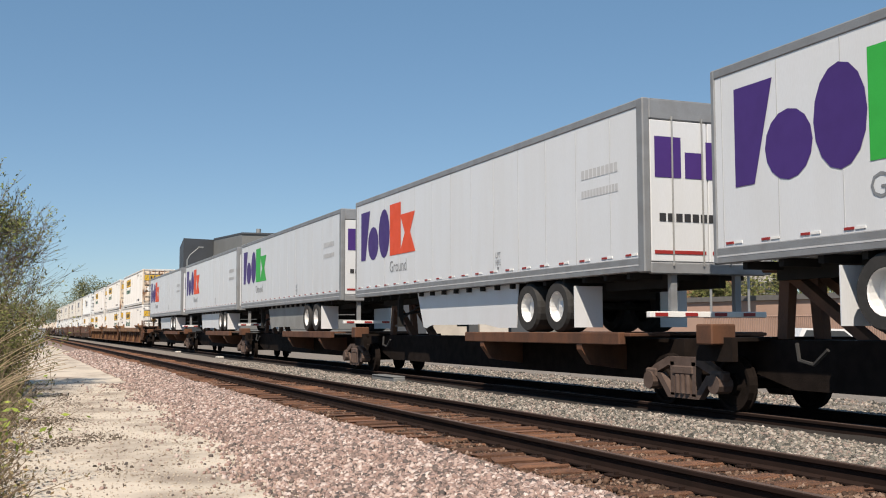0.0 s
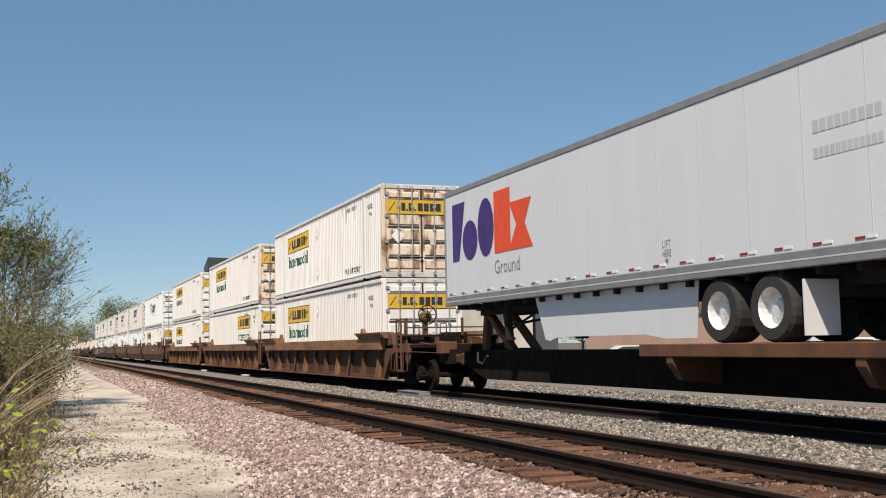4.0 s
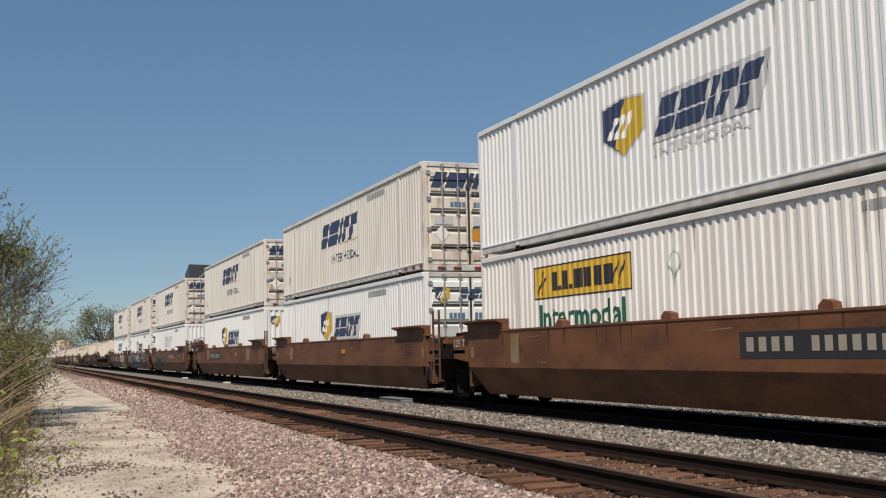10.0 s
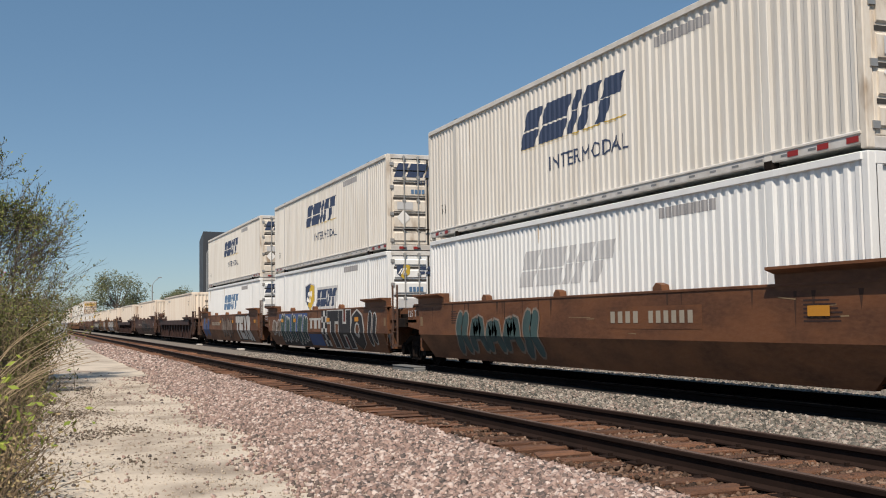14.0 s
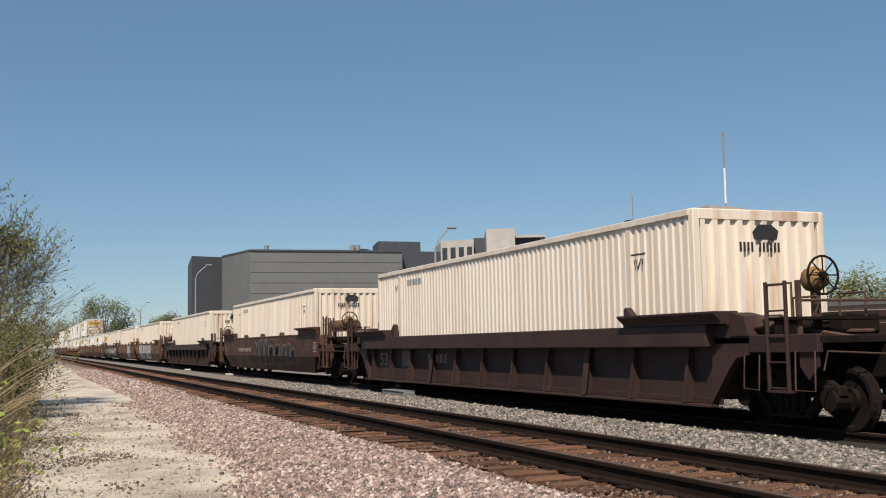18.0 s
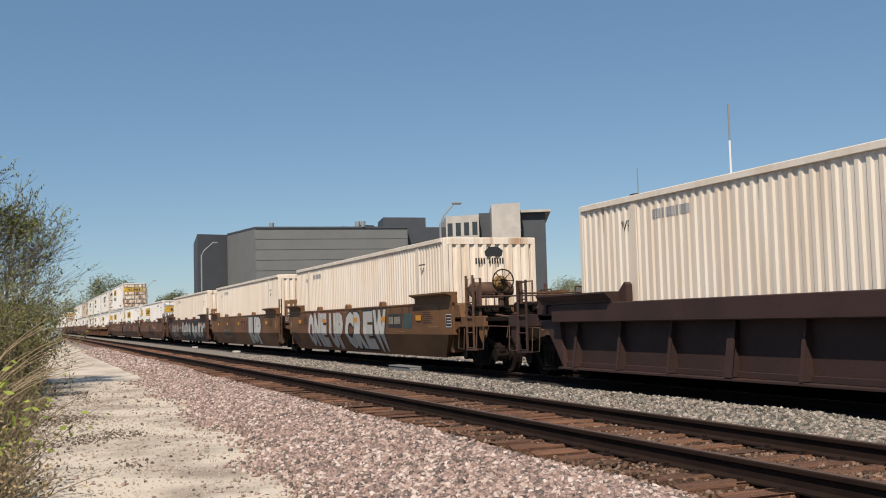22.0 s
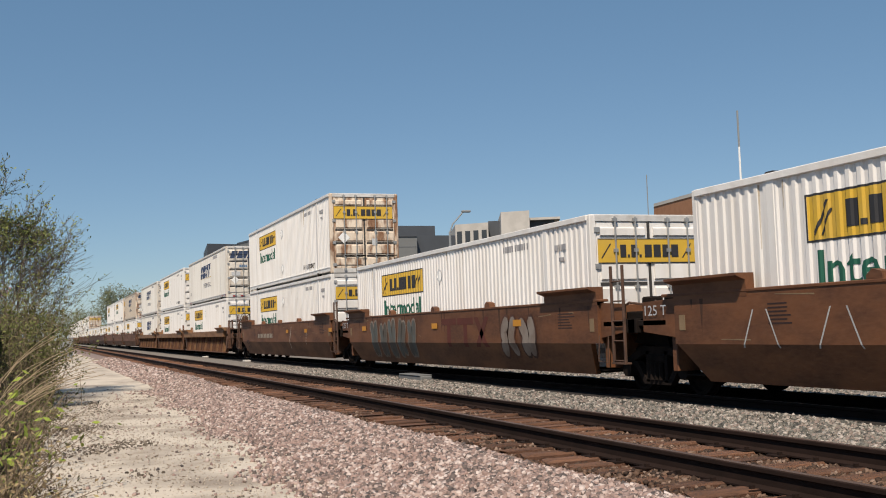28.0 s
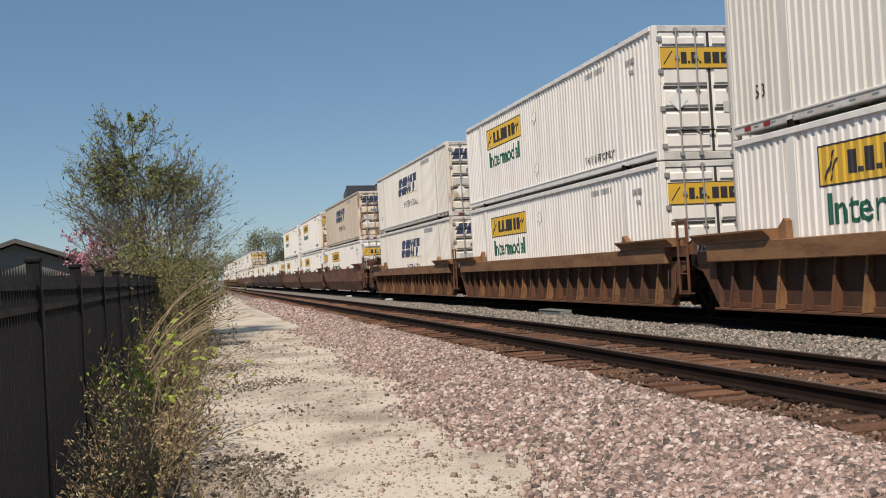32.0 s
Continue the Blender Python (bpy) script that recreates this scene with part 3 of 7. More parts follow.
scatter("path_crumbs", "pale sandy crumbs on the path", "crumbs", 16000, (-0.6, 2.9), (6.0, 32), (0.004, 0.014), 7, 1.6)


# ---- beside the tracks ----
def small_trackside():
    b = thing("cable_trough", "grey concrete cable trough between the tracks", "trackside box", at=(9.35, 26.9, -0.21))
    part("trough", Shape().box(-0.16, 0.16, -0.9, 0.9, 0, 0.15, 0.02), "clad_grey", b)
    part("lid", Shape().box(-0.18, 0.18, -0.85, 0.85, 0.152, 0.18, 0.012), "clad_grey", b)
    for y in (52.0, 66.0):
        m = thing("marker_slab", "pale marker slab in grey gravel", "track marker", "marker slabs", (9.4, y, -0.2))
        part("slab", Shape().box(-0.15, 0.15, -0.35, 0.35, 0, 0.11, 0.03), "concrete", m)
    c = thing("equipment_cabinet", "grey metal trackside equipment cabinet", "cabinet", at=(1.9, 92, GROUND_Z))
    part("cabinet_body", Shape().box(-0.55, 0.55, -0.4, 0.4, 0.15, 1.75, 0.03), "lamp_metal", c)
    part("plinth", Shape().box(-0.65, 0.65, -0.5, 0.5, 0, 0.15, 0.02), "concrete", c)
    part("cabinet_roof", Shape().box(-0.62, 0.62, -0.47, 0.47, 1.75, 1.83, 0.02), "lamp_metal", c)
    part("cabinet_door", Shape().box(-0.45, 0.45, -0.425, -0.402, 0.25, 1.65, 0.01), "lamp_metal", c)


small_trackside()


def picket_fence():
    f = thing("picket_fence", "black steel picket fence with square posts", "fence", at=(-1.0, 0, GROUND_Z), kind="structure")
    post = Shape().box(-0.045, 0.045, -0.045, 0.045, 0, 1.85, 0.006).box(-0.055, 0.055, -0.055, 0.055, 1.85, 1.89, 0.012).mesh("post", "fence")
    rail = Shape().box(-0.02, 0.02, 0.05, 2.39, -0.022, 0.022, 0.004).mesh("fence_rail", "fence")
    picket = Shape().box(-0.011, 0.011, -0.011, 0.011, 0.06, 1.72).add([(-0.011, -0.011, 1.72), (0.011, -0.011, 1.72), (0.011, 0.011, 1.72), (-0.011, 0.011, 1.72), (0, 0, 1.83)], [(0, 1, 4), (1, 2, 4), (2, 3, 4), (3, 0, 4)]).mesh("picket", "fence")
    n = 0
    far = Shape()
    for k in range(-2, 14):
        y = 4.80 + 2.44 * k
        part("post", post, None, f, at=(0, y, 0))
        for z in (0.18, 1.56, 1.70):
            part("fence_rail", rail, None, f, at=(0, y, z))
        for i in range(23):
            yy = y + 0.13 + i * 0.0995
            if n < 290 and k >= -1:
                part("picket", picket, None, f, at=(0.0, yy, 0))
                n += 1
            else:
                far.box(-0.011, 0.011, yy - 0.011, yy + 0.011, 0.06, 1.8)
    tagged(part("far_pickets", far, "fence", f), kind="stuff")


picket_fence()


# ---- plants ----
def leaf_cloud(shape, centre, radius, n, size, r, flat_z=1.0):
    for _ in range(n):
        d = Vector((r.gauss(0, 1), r.gauss(0, 1), r.gauss(0, 1) * flat_z)).normalized() * radius * r.random() ** 0.5
        p = Vector(centre) + d
        u = Vector((r.gauss(0, 1), r.gauss(0, 1), r.gauss(0, 1))).normalized()
        w = u.orthogonal().normalized()
        s = size * r.uniform(0.6, 1.3)
        shape.add([p - u * s, p + w * s * 0.45, p + u * s, p - w * s * 0.45], [(0, 1, 2, 3)])


def grow(wood, leaves, p, d, length, radius, depth, r, spread, leaf, tips, up=0.12, n_leaf=5):
    q = p + d * length
    wood.tube(p, q, radius, radius * 0.72, 5 if depth > 1 else 4, False)
    if depth == 0:
        tips.append(q)
        for k in range(n_leaf):
            leaf_cloud(leaves, p + d * length * r.uniform(0.2, 1.1), leaf * 1.6, 1, leaf, r)
        return
    for k in range(r.choice((2, 3, 3))):
        nd = (d + Vector((r.gauss(0, spread), r.gauss(0, spread), r.gauss(0, spread * 0.7) + up))).normalized()
        grow(wood, leaves, p + d * length * r.uniform(0.55, 1.0), nd, length * r.uniform(0.66, 0.86), radius * 0.62, depth - 1, r, spread, leaf, tips, up, n_leaf)


def tree(label, at, height, seed, leaf_material="leaf", depth=5, stems=4, spread=0.34, leaf=0.07, n_leaf=5, bark="bark", trunk=0.11, group="", width=None, lean=0.35):
    r = random.Random(seed)
    t = thing("tree", label, "tree", group, at)
    wood, leaves, tips = Shape(), Shape(), []
    for k in range(stems):
        an = 2 * math.pi * (k + r.random() * 0.6) / stems
        d = Vector((math.cos(an) * lean, math.sin(an) * lean, 1)).normalized()
        grow(wood, leaves, Vector((math.cos(an) * 0.1, math.sin(an) * 0.1, -0.05)), d, height * 0.27, trunk, depth, r, spread, leaf, tips, n_leaf=n_leaf)
    kz = height / max(p.z for p in tips)
    kx = (width or height * 0.8) / (2 * max(max(abs(p.x), abs(p.y)) for p in tips))
    for s in (wood, leaves):
        s.v = [(x * kx, y * kx, z * kz) for x, y, z in s.v]
    part("trunk", wood, bark, t)
    part("crown", leaves, leaf_material, t)
    return t


def twiggy_tree(label, at, height, width, seed, leaf_material="leaf_spring"):
    """Several upright stems, many rising side branches and fine twigs with few small leaves."""
    r = random.Random(seed)
    t = thing("tree", label, "tree", at=at)
    wood, leaves = Shape(), Shape()

    def twig(p, d, length, radius, level):
        for _ in range(3):
            q = p + d * length / 3
            wood.tube(p, q, radius, radius * 0.8, 4 if level > 1 else 3, False)
            radius *= 0.8
            if level == 0:
                if r.random() < (0.40 if q.z > height * 0.62 else 0.10):
                    leaf_cloud(leaves, q, 0.06, 2, 0.048, r)
            else:
                for _ in range(3 if level > 1 else r.choice((2, 2, 3))):
                    nd = (d + Vector((r.gauss(0, 0.55), r.gauss(0, 0.55), r.gauss(0.1, 0.4)))).normalized()
                    twig(q, nd, length * r.uniform(0.38, 0.62), max(radius * 0.6, 0.006), level - 1)
            p = q
            d = (d + Vector((r.gauss(0, 0.10), r.gauss(0, 0.10), 0.10))).normalized()

    for k in range(5):
        an = 2 * math.pi * k / 5 + r.uniform(-0.4, 0.4)
        lean = 0.03 if k == 0 else r.uniform(0.12, 0.26)
        d = Vector((math.cos(an) * lean, math.sin(an) * lean, 1)).normalized()
        H = height * (1.0 if k == 0 else r.uniform(0.74, 0.9))
        p, rad, n = Vector((math.cos(an) * 0.12, math.sin(an) * 0.12, -0.05)), 0.065 if k == 0 else 0.048, 15
        for i in range(n):
            q = p + d * H / n
            wood.tube(p, q, rad, rad * 0.88, 6, False)
            rad *= 0.88
            u = (i + 1) / n
            if u > 0.2:
                reach = width * 0.5 * min((u - 0.1) / 0.28, 1.0) * (1 - u) ** 0.55 * 0.80 + 0.25
                for _ in range(2):
                    b = r.uniform(0, 2 * math.pi) if k == 0 else an + r.gauss(0, 1.0)
                    bd = Vector((math.cos(b), math.sin(b), r.uniform(0.5, 1.1))).normalized()
                    twig(q, bd, reach * r.uniform(0.65, 1.1), max(rad * 0.5, 0.010), 2)
            p = q
            d = (d + Vector((r.gauss(0, 0.03), r.gauss(0, 0.03), 0.02))).normalized()
    part("trunk", wood, "bark", t)
    part("crown", leaves, leaf_material, t)
    return t


def round_tree(label, at, height, width, seed, leaf_material, group="distant trees"):
    """A leafy tree seen far off: trunk, limbs and many clumps with gaps between them."""
    r = random.Random(seed)
    t = thing("tree", label, "tree", group, at)
    wood, leaves = Shape(), Shape()
    wood.tube((0, 0, -0.1), (0, 0, height * 0.35), height * 0.028, height * 0.02, 7, False)
    for k in range(20):
        an, z = r.uniform(0, 2 * math.pi), height * r.uniform(0.42, 0.88)
        rad = width * 0.5 * r.uniform(0.25, 0.85) * (1 - 0.5 * max(0, z / height - 0.6) / 0.4)
        p = Vector((math.cos(an) * rad, math.sin(an) * rad, z))
        wood.tube((0, 0, height * r.uniform(0.25, 0.4)), p, height * 0.010, height * 0.004, 4, False)
        leaf_cloud(leaves, p, width * r.uniform(0.15, 0.25), 260, height * (0.021 if width < 10 else 0.017), r, 0.8)
    part("trunk", wood, "bark", t)
    part("crown", leaves, leaf_material, t)
    return t


def shrub(label, at, w, h, seed, stems, leaf_material, leaf=0.04, n_leaf=10, lean=0.35, twig="twig", name="shrub", along=0.0):
    r = random.Random(seed)
    t = thing(name, label, "plant", "trackside plants", at)
    wood, leaves = Shape(), Shape()
    for _ in range(stems):
        p = Vector((r.gauss(0, w * 0.4), r.gauss(0, w * 0.4) + along * r.uniform(-1, 1), -0.02))
        d = Vector((r.gauss(0, lean), r.gauss(0, lean), 1)).normalized()
        n, L = 4, h * r.uniform(0.55, 1.0) / 4
        rad = 0.011
        for k in range(n):
            q = p + d * L
            wood.tube(p, q, rad, rad * 0.75, 4, False)
            for _ in range(n_leaf):
                leaf_cloud(leaves, p + d * L * r.random(), leaf * 2.6, 1, leaf, r)
            if k > 0:
                e = (d + Vector((r.gauss(0, 0.5), r.gauss(0, 0.5), r.gauss(0, 0.2)))).normalized()
                wood.tube(q, q + e * L * 0.7, rad * 0.5, rad * 0.3, 3, False)
                leaf_cloud(leaves, q + e * L * 0.5, leaf * 2.5, n_leaf // 2, leaf, r)
            p, rad = q, rad * 0.75
            d = (d + Vector((r.gauss(0, 0.16), r.gauss(0, 0.16), -0.04))).normalized()
    tagged(part("stems", wood, twig, t), kind="stuff")
    part("foliage", leaves, leaf_material, t)
    return t


twiggy_tree("young twiggy tree with thin spring leaves beside the fence", (-1.15, 33.5, GROUND_Z), 6.75, 6.3, 11)
tree("small redbud tree with pink blossom beyond the fence", (-2.9, 40, GROUND_Z), 4.3, 12, "blossom", 4, 4, 0.5, 0.065, 11, trunk=0.05, width=4.6)
shrub("tall twiggy bush with sparse olive leaves beside the fence", (-1.0, 30.0, GROUND_Z), 1.0, 4.2, 20, 110, "leaf_spring", 0.045, 5, 0.22, name="bush")
shrub("dense green bush at the edge of the path", (-0.45, 28.5, GROUND_Z), 0.95, 2.5, 21, 90, "leaf_mixed", 0.05, 11, 0.3, name="bush")
shrub("tangled bush with dry twigs and olive leaves", (-0.40, 31.5, GROUND_Z), 1.1, 3.6, 22, 130, "leaf_mixed", 0.045, 6, 0.3, name="bush")
shrub("olive green bush against the fence", (-0.85, 25.5, GROUND_Z), 0.8, 2.1, 28, 60, "leaf_olive", 0.045, 6, 0.35, name="bush")
shrub("green undergrowth along the fence", (-0.80, 22.0, GROUND_Z), 0.6, 1.3, 23, 60, "leaf_olive", 0.04, 6, 0.4, name="bush", along=1.2)
shrub("dry olive weeds along the fence", (-0.45, 19.0, GROUND_Z), 0.6, 1.15, 24, 110, "leaf_mixed", 0.032, 4, 0.5, name="weeds", along=2.0)
shrub("tangled dry vines at the fence", (-0.60, 14.6, GROUND_Z), 0.46, 1.55, 25, 95, "leaf_olive", 0.030, 4, 0.65, name="weeds", along=1.8)
shrub("leafy weeds with green shoots at the fence", (-0.62, 11.4, GROUND_Z), 0.36, 1.45, 26, 34, "leaf_bright", 0.05, 3, 0.45, name="weeds", along=0.9)
shrub("brown weed stalks at the fence", (-0.50, 10.2, GROUND_Z), 0.42, 1.15, 29, 110, "leaf_straw", 0.026, 4, 0.75, name="weeds", along=1.2)
shrub("low green weeds at the foot of the fence", (-0.55, 8.4, GROUND_Z), 0.36, 0.80, 27, 110, "leaf_straw", 0.020, 4, 0.55, name="weeds", along=1.0)


def stalks():
    """Long arching dry canes that lean out from the fence."""
    r = random.Random(9)
    for i, (y, n) in enumerate(((15.5, 7), (12.6, 9), (17.5, 7))):
        c = thing("dry_canes", "long arching dry canes leaning from the fence", "plant", "trackside plants", (-0.85, y, GROUND_Z))
        for _ in range(n):
            p, d = Vector((r.uniform(-0.05, 0.1), r.uniform(-0.5, 0.5), 0.0)), Vector((r.uniform(0.05, 0.5), r.uniform(-0.4, 0.7), 1.0)).normalized()
            s, pts = Shape(), [p]
            for k in range(9):
                p = p + d * r.uniform(0.2, 0.27)
                pts.append(p)
                d = (d + Vector((0.07, r.uniform(-0.03, 0.07), -0.11))).normalized()
            part("cane", s.path(pts, [0.009 * 0.9 ** k for k in range(10)], 5), "cane", c)


stalks()


def litter():
    """Dead leaves and twigs on the path, thicker towards the fence."""
    r = random.Random(15)
    s = Shape()
    for _ in range(5200):
        y = 7.0 + 30 * r.random() ** 1.2
        x = -0.75 + abs(r.gauss(0, 0.5)) if r.random() < 0.9 else r.uniform(-0.4, 2.9)
        if 17.5 < y < 26 and r.random() < 0.5:
            x = r.gauss(0.7, 0.5)
        z = bed_height(x, y) + 0.035 * noise.noise((x * 0.9, y * 0.6, 0)) + 0.012
        an, L, w = r.uniform(0, 6.3), r.uniform(0.015, 0.05), r.uniform(0.005, 0.02)
        u, v = (math.cos(an) * L, math.sin(an) * L), (-math.sin(an) * w, math.cos(an) * w)
        s.add([(x - u[0], y - u[1], z), (x + v[0], y + v[1], z + r.uniform(0, 0.012)), (x + u[0], y + u[1], z + r.uniform(0, 0.02)), (x - v[0], y - v[1], z)], [(0, 1, 2, 3)])
    tagged(new("leaf_litter", s.mesh("leaf_litter", "litter")), "dead leaves and twigs scattered over the path", "leaf litter", kind="stuff")


litter()


def grass_tufts():
    r = random.Random(5)
    s = Shape()
    for _ in range(2600):
        y = 7.5 + 32 * r.random() ** 1.3
        x = -0.95 + abs(r.gauss(0, 0.36)) + 0.006 * (y - 8)
        z = bed_height(x) - 0.02
        h = r.uniform(0.08, 0.34)
        dx, dy = r.gauss(0, 0.13), r.gauss(0, 0.13)
        w = 0.006
        s.add([(x - w, y, z), (x + w, y, z), (x + dx * 0.5 + w, y + dy * 0.5, z + h * 0.6), (x + dx, y + dy, z + h), (x + dx * 0.5 - w, y + dy * 0.5, z + h * 0.6)], [(0, 1, 2, 3, 4)])
    ob = new("dry_grass", s.mesh("dry_grass", "leaf_dry"))
    tagged(ob, "dry grass tufts along the path's edge", "grass", kind="stuff")


grass_tufts()


# ---- beyond the train ----
def spot(az, d, z=0.0):
    return (d * math.sin(radians(az)), d * math.cos(radians(az)), z)


def footprint(*pairs):
    return [spot(a, d)[:2] for a, d in pairs]


def block(name, corners, z0, z1, material, parent, label=""):
    return part(name, Shape().prism(corners, "z", z0, z1), material, parent, label)


LOW = -0.52


def window_rows(parent, a, c, zs, n, w, h, material="glass"):
    """Recessed windows along a wall from a to c, each a pane in a thin frame."""
    a, c = Vector(a), Vector(c)
    u = (c - a).normalized()
    nrm = Vector((u.y, -u.x))
    if nrm.dot(a) > 0:
        nrm = -nrm
    for z in zs:
        for i in range(n):
            m = a + u * ((c - a).length * (i + 0.5) / n) + nrm * 0.03
            p, q = m - u * w / 2, m + u * w / 2
            win = part("window", Shape().add([(p.x, p.y, z), (q.x, q.y, z), (q.x, q.y, z + h), (p.x, p.y, z + h), (p.x - nrm.x * 0.2, p.y - nrm.y * 0.2, z), (q.x - nrm.x * 0.2, q.y - nrm.y * 0.2, z), (q.x - nrm.x * 0.2, q.y - nrm.y * 0.2, z + h), (p.x - nrm.x * 0.2, p.y - nrm.y * 0.2, z + h)],
                       [(0, 1, 2, 3), (4, 7, 6, 5), (0, 4, 5, 1), (2, 6, 7, 3), (1, 5, 6, 2), (0, 3, 7, 4)]), material, parent)


def buildings():
    g = thing("grey_hall", "large windowless hall clad in grey metal", "building", kind="")
    f = footprint((11.33, 147.4), (19.5, 151.5), (18.5, 192), (9.5, 190), (9.86, 158))
    block("main_wall", f, LOW, 14.3, "clad_grey", g)
    block("parapet", [(x * 0.999, y * 0.999) for x, y in f], 14.31, 14.55, "clad_dark", g)
    a, c = Vector(f[0]), Vector(f[1])
    for i in range(9):
        z = 1.2 + i * 1.45
        part("cladding_seam", Shape().prism([(a.x, a.y - 0.03), (c.x, c.y - 0.03), (c.x, c.y + 0.1), (a.x, a.y + 0.1)], "z", z, z + 0.05), "clad_dark", g)
    block("stair_tower", footprint((8.3, 157), (9.84, 159), (9.6, 178), (8.1, 176)), LOW, 14.45, "clad_dark", g, "dark grey stair tower")
    block("rear_block", footprint((19.5, 153), (21.6, 155), (19.5, 185), (18.0, 180)), LOW, 14.6, "clad_dark", g)
    for a0, a1, z0, z1 in ((18.2, 20.5, 14.6, 16.4), (16.0, 16.6, 14.56, 15.2), (16.9, 17.7, 14.56, 15.4), (15.2, 15.5, 14.56, 15.0)):
        block("roof_unit", footprint((a0, 156), (a1, 158), (a1 - 0.3, 166), (a0 - 0.3, 164)), z0, z1, "clad_dark", g)
    for az in (12.2, 16.8, 17.1):
        x, y, _ = spot(az, 150)
        part("roof_vent", Shape().tube((x, y, 14.5), (x, y, 15.3), 0.35, n=10), "lamp_metal", g)
    w = thing("office_block", "pale concrete office block with dark glazed bays", "building")
    f = footprint((21.6, 178), (23.4, 176), (23.2, 200), (21.2, 200))
    block("wall", f, LOW, 18.4, "concrete", w)
    window_rows(w, f[0], f[1], (15.0,), 4, 0.9, 2.2)
    block("dark_bay", footprint((23.4, 178), (24.25, 178), (24.0, 195), (23.2, 195)), LOW, 18.8, "clad_dark", w)
    block("lift_tower", footprint((24.1, 172), (25.65, 171), (25.4, 190), (23.9, 190)), LOW, 19.6, "concrete", w, "pale concrete lift tower")
    block("glass_wing", footprint((25.65, 174), (27.0, 174), (26.8, 195), (25.5, 195)), LOW, 18.2, "clad_dark", w)
    block("roof_slab", footprint((25.6, 173), (27.3, 173), (27.0, 196), (25.5, 196)), 18.21, 18.6, "concrete", w)
    b = thing("brick_building", "orange-brown brick building with few windows", "building")
    f = footprint((32.3, 118), (36.0, 104), (37.75, 108), (36.0, 130))
    block("wall", f, LOW, 13.6, "brick", b)
    block("parapet", [(x * 0.9985, y * 0.9985) for x, y in f], 13.61, 13.95, "concrete", b)
    window_rows(b, f[0], f[1], (2.2,), 7, 1.4, 1.5)
    v = footprint((32.5, 104), (35.8, 97), (36.4, 103), (33.2, 111))
    block("low_wing", v, LOW, 6.7, "brick", b, "low brick wing")
    block("wing_coping", [(x * 0.9985, y * 0.9985) for x, y in v], 6.71, 6.95, "concrete", b)
    window_rows(b, v[0], v[1], (3.3, 5.1), 5, 0.75, 1.05)
    s = thing("striped_office", "pale office wing with dark window bands", "building")
    f = footprint((37.75, 112), (39.9, 116), (38.5, 135), (36.5, 130))
    block("wall", f, LOW, 12.6, "concrete", s)
    for z in (2.0, 4.9, 7.8, 10.7):
        p, q = Vector(f[0]), Vector(f[1])
        window_rows(s, p, q, (z,), 10, (q - p).length / 10 * 0.86, 1.1)
    m = thing("radio_mast", "tall red and white radio mast", "mast", at=spot(36.85, 116))
    for z0, z1, k in ((13.0, 15.5, "lamp_metal"), (15.5, 19.3, "white_mark"), (19.3, 23.2, "lamp_metal")):
        part("mast_section", Shape().tube((0, 0, z0), (0, 0, z1), 0.11, n=6), k, m)
    m = thing("thin_mast", "thin distant grey mast", "mast", at=spot(32.0, 190))
    part("pole", Shape().tube((0, 0, LOW), (0, 0, 27), 0.09, n=6), "lamp_metal", m)
    lw = thing("low_store", "long low pinkish block-walled store", "building")
    f = footprint((28.5, 74), (48, 56), (50, 70), (30, 90))
    block("wall", f, LOW, 2.75, "pink_wall", lw)
    block("roof", [(x * 0.997, y * 0.997) for x, y in f], 2.76, 3.05, "roof", lw)


buildings()


def street_lamp(az, d, h, arm, label):
    x, y, _ = spot(az, d)
    t = thing("street_lamp", label, "street lamp", "street lamps", (x, y, LOW))
    part("pole", Shape().tube((0, 0, 0), (0, 0, h - 1.2), 0.1, 0.07), "lamp_metal", t)
    part("arm", Shape().path([(0, 0, h - 1.25), (arm * 0.22, 0, h - 0.75), (arm, 0, h)], 0.045), "lamp_metal", t)
    part("lamp_head", Shape().box(arm - 0.1, arm + 0.45, -0.14, 0.14, h - 0.05, h + 0.08, 0.04), "lamp_metal", t)


street_lamp(21.3, 62, 8.5, 0.9, "grey street lamp with a curved arm")
street_lamp(8.5, 105, 9.7, 1.1, "grey street lamp with a long arm")
street_lamp(5.7, 172, 8.9, 1.0, "distant grey street lamp")


def canopy():
    x, y, _ = spot(37.3, 60)
    c = thing("car_park_canopy", "flat white canopy on thin posts in the car park", "canopy", at=pose(x, y, LOW, 0, 0, -37))
    part("canopy_roof", Shape().box(-1.5, 1.5, -1.2, 1.2, 5.2, 5.45, 0.04), "concrete", c)
    for px in (-1.0, 1.0):
        part("post", Shape().tube((px, 0, 0), (px, 0, 5.2), 0.07, n=8), "lamp_metal", c)


canopy()


def iron_railing():
    f = thing("iron_railing", "low metal bar railing in front of the store", "fence", kind="structure")
    a, c = Vector(spot(36.0, 50)[:2]), Vector(spot(47.5, 42)[:2])
    n = 120
    bars = Shape()
    for i in range(n):
        p = a + (c - a) * i / (n - 1)
        bars.box(p.x - 0.03, p.x + 0.03, p.y - 0.03, p.y + 0.03, LOW, 1.75)
    part("railing_bars", bars, "pink_wall", f)
    part("railing_top", Shape().tube((a.x, a.y, 1.70), (c.x, c.y, 1.70), 0.04), "pink_wall", f)


iron_railing()


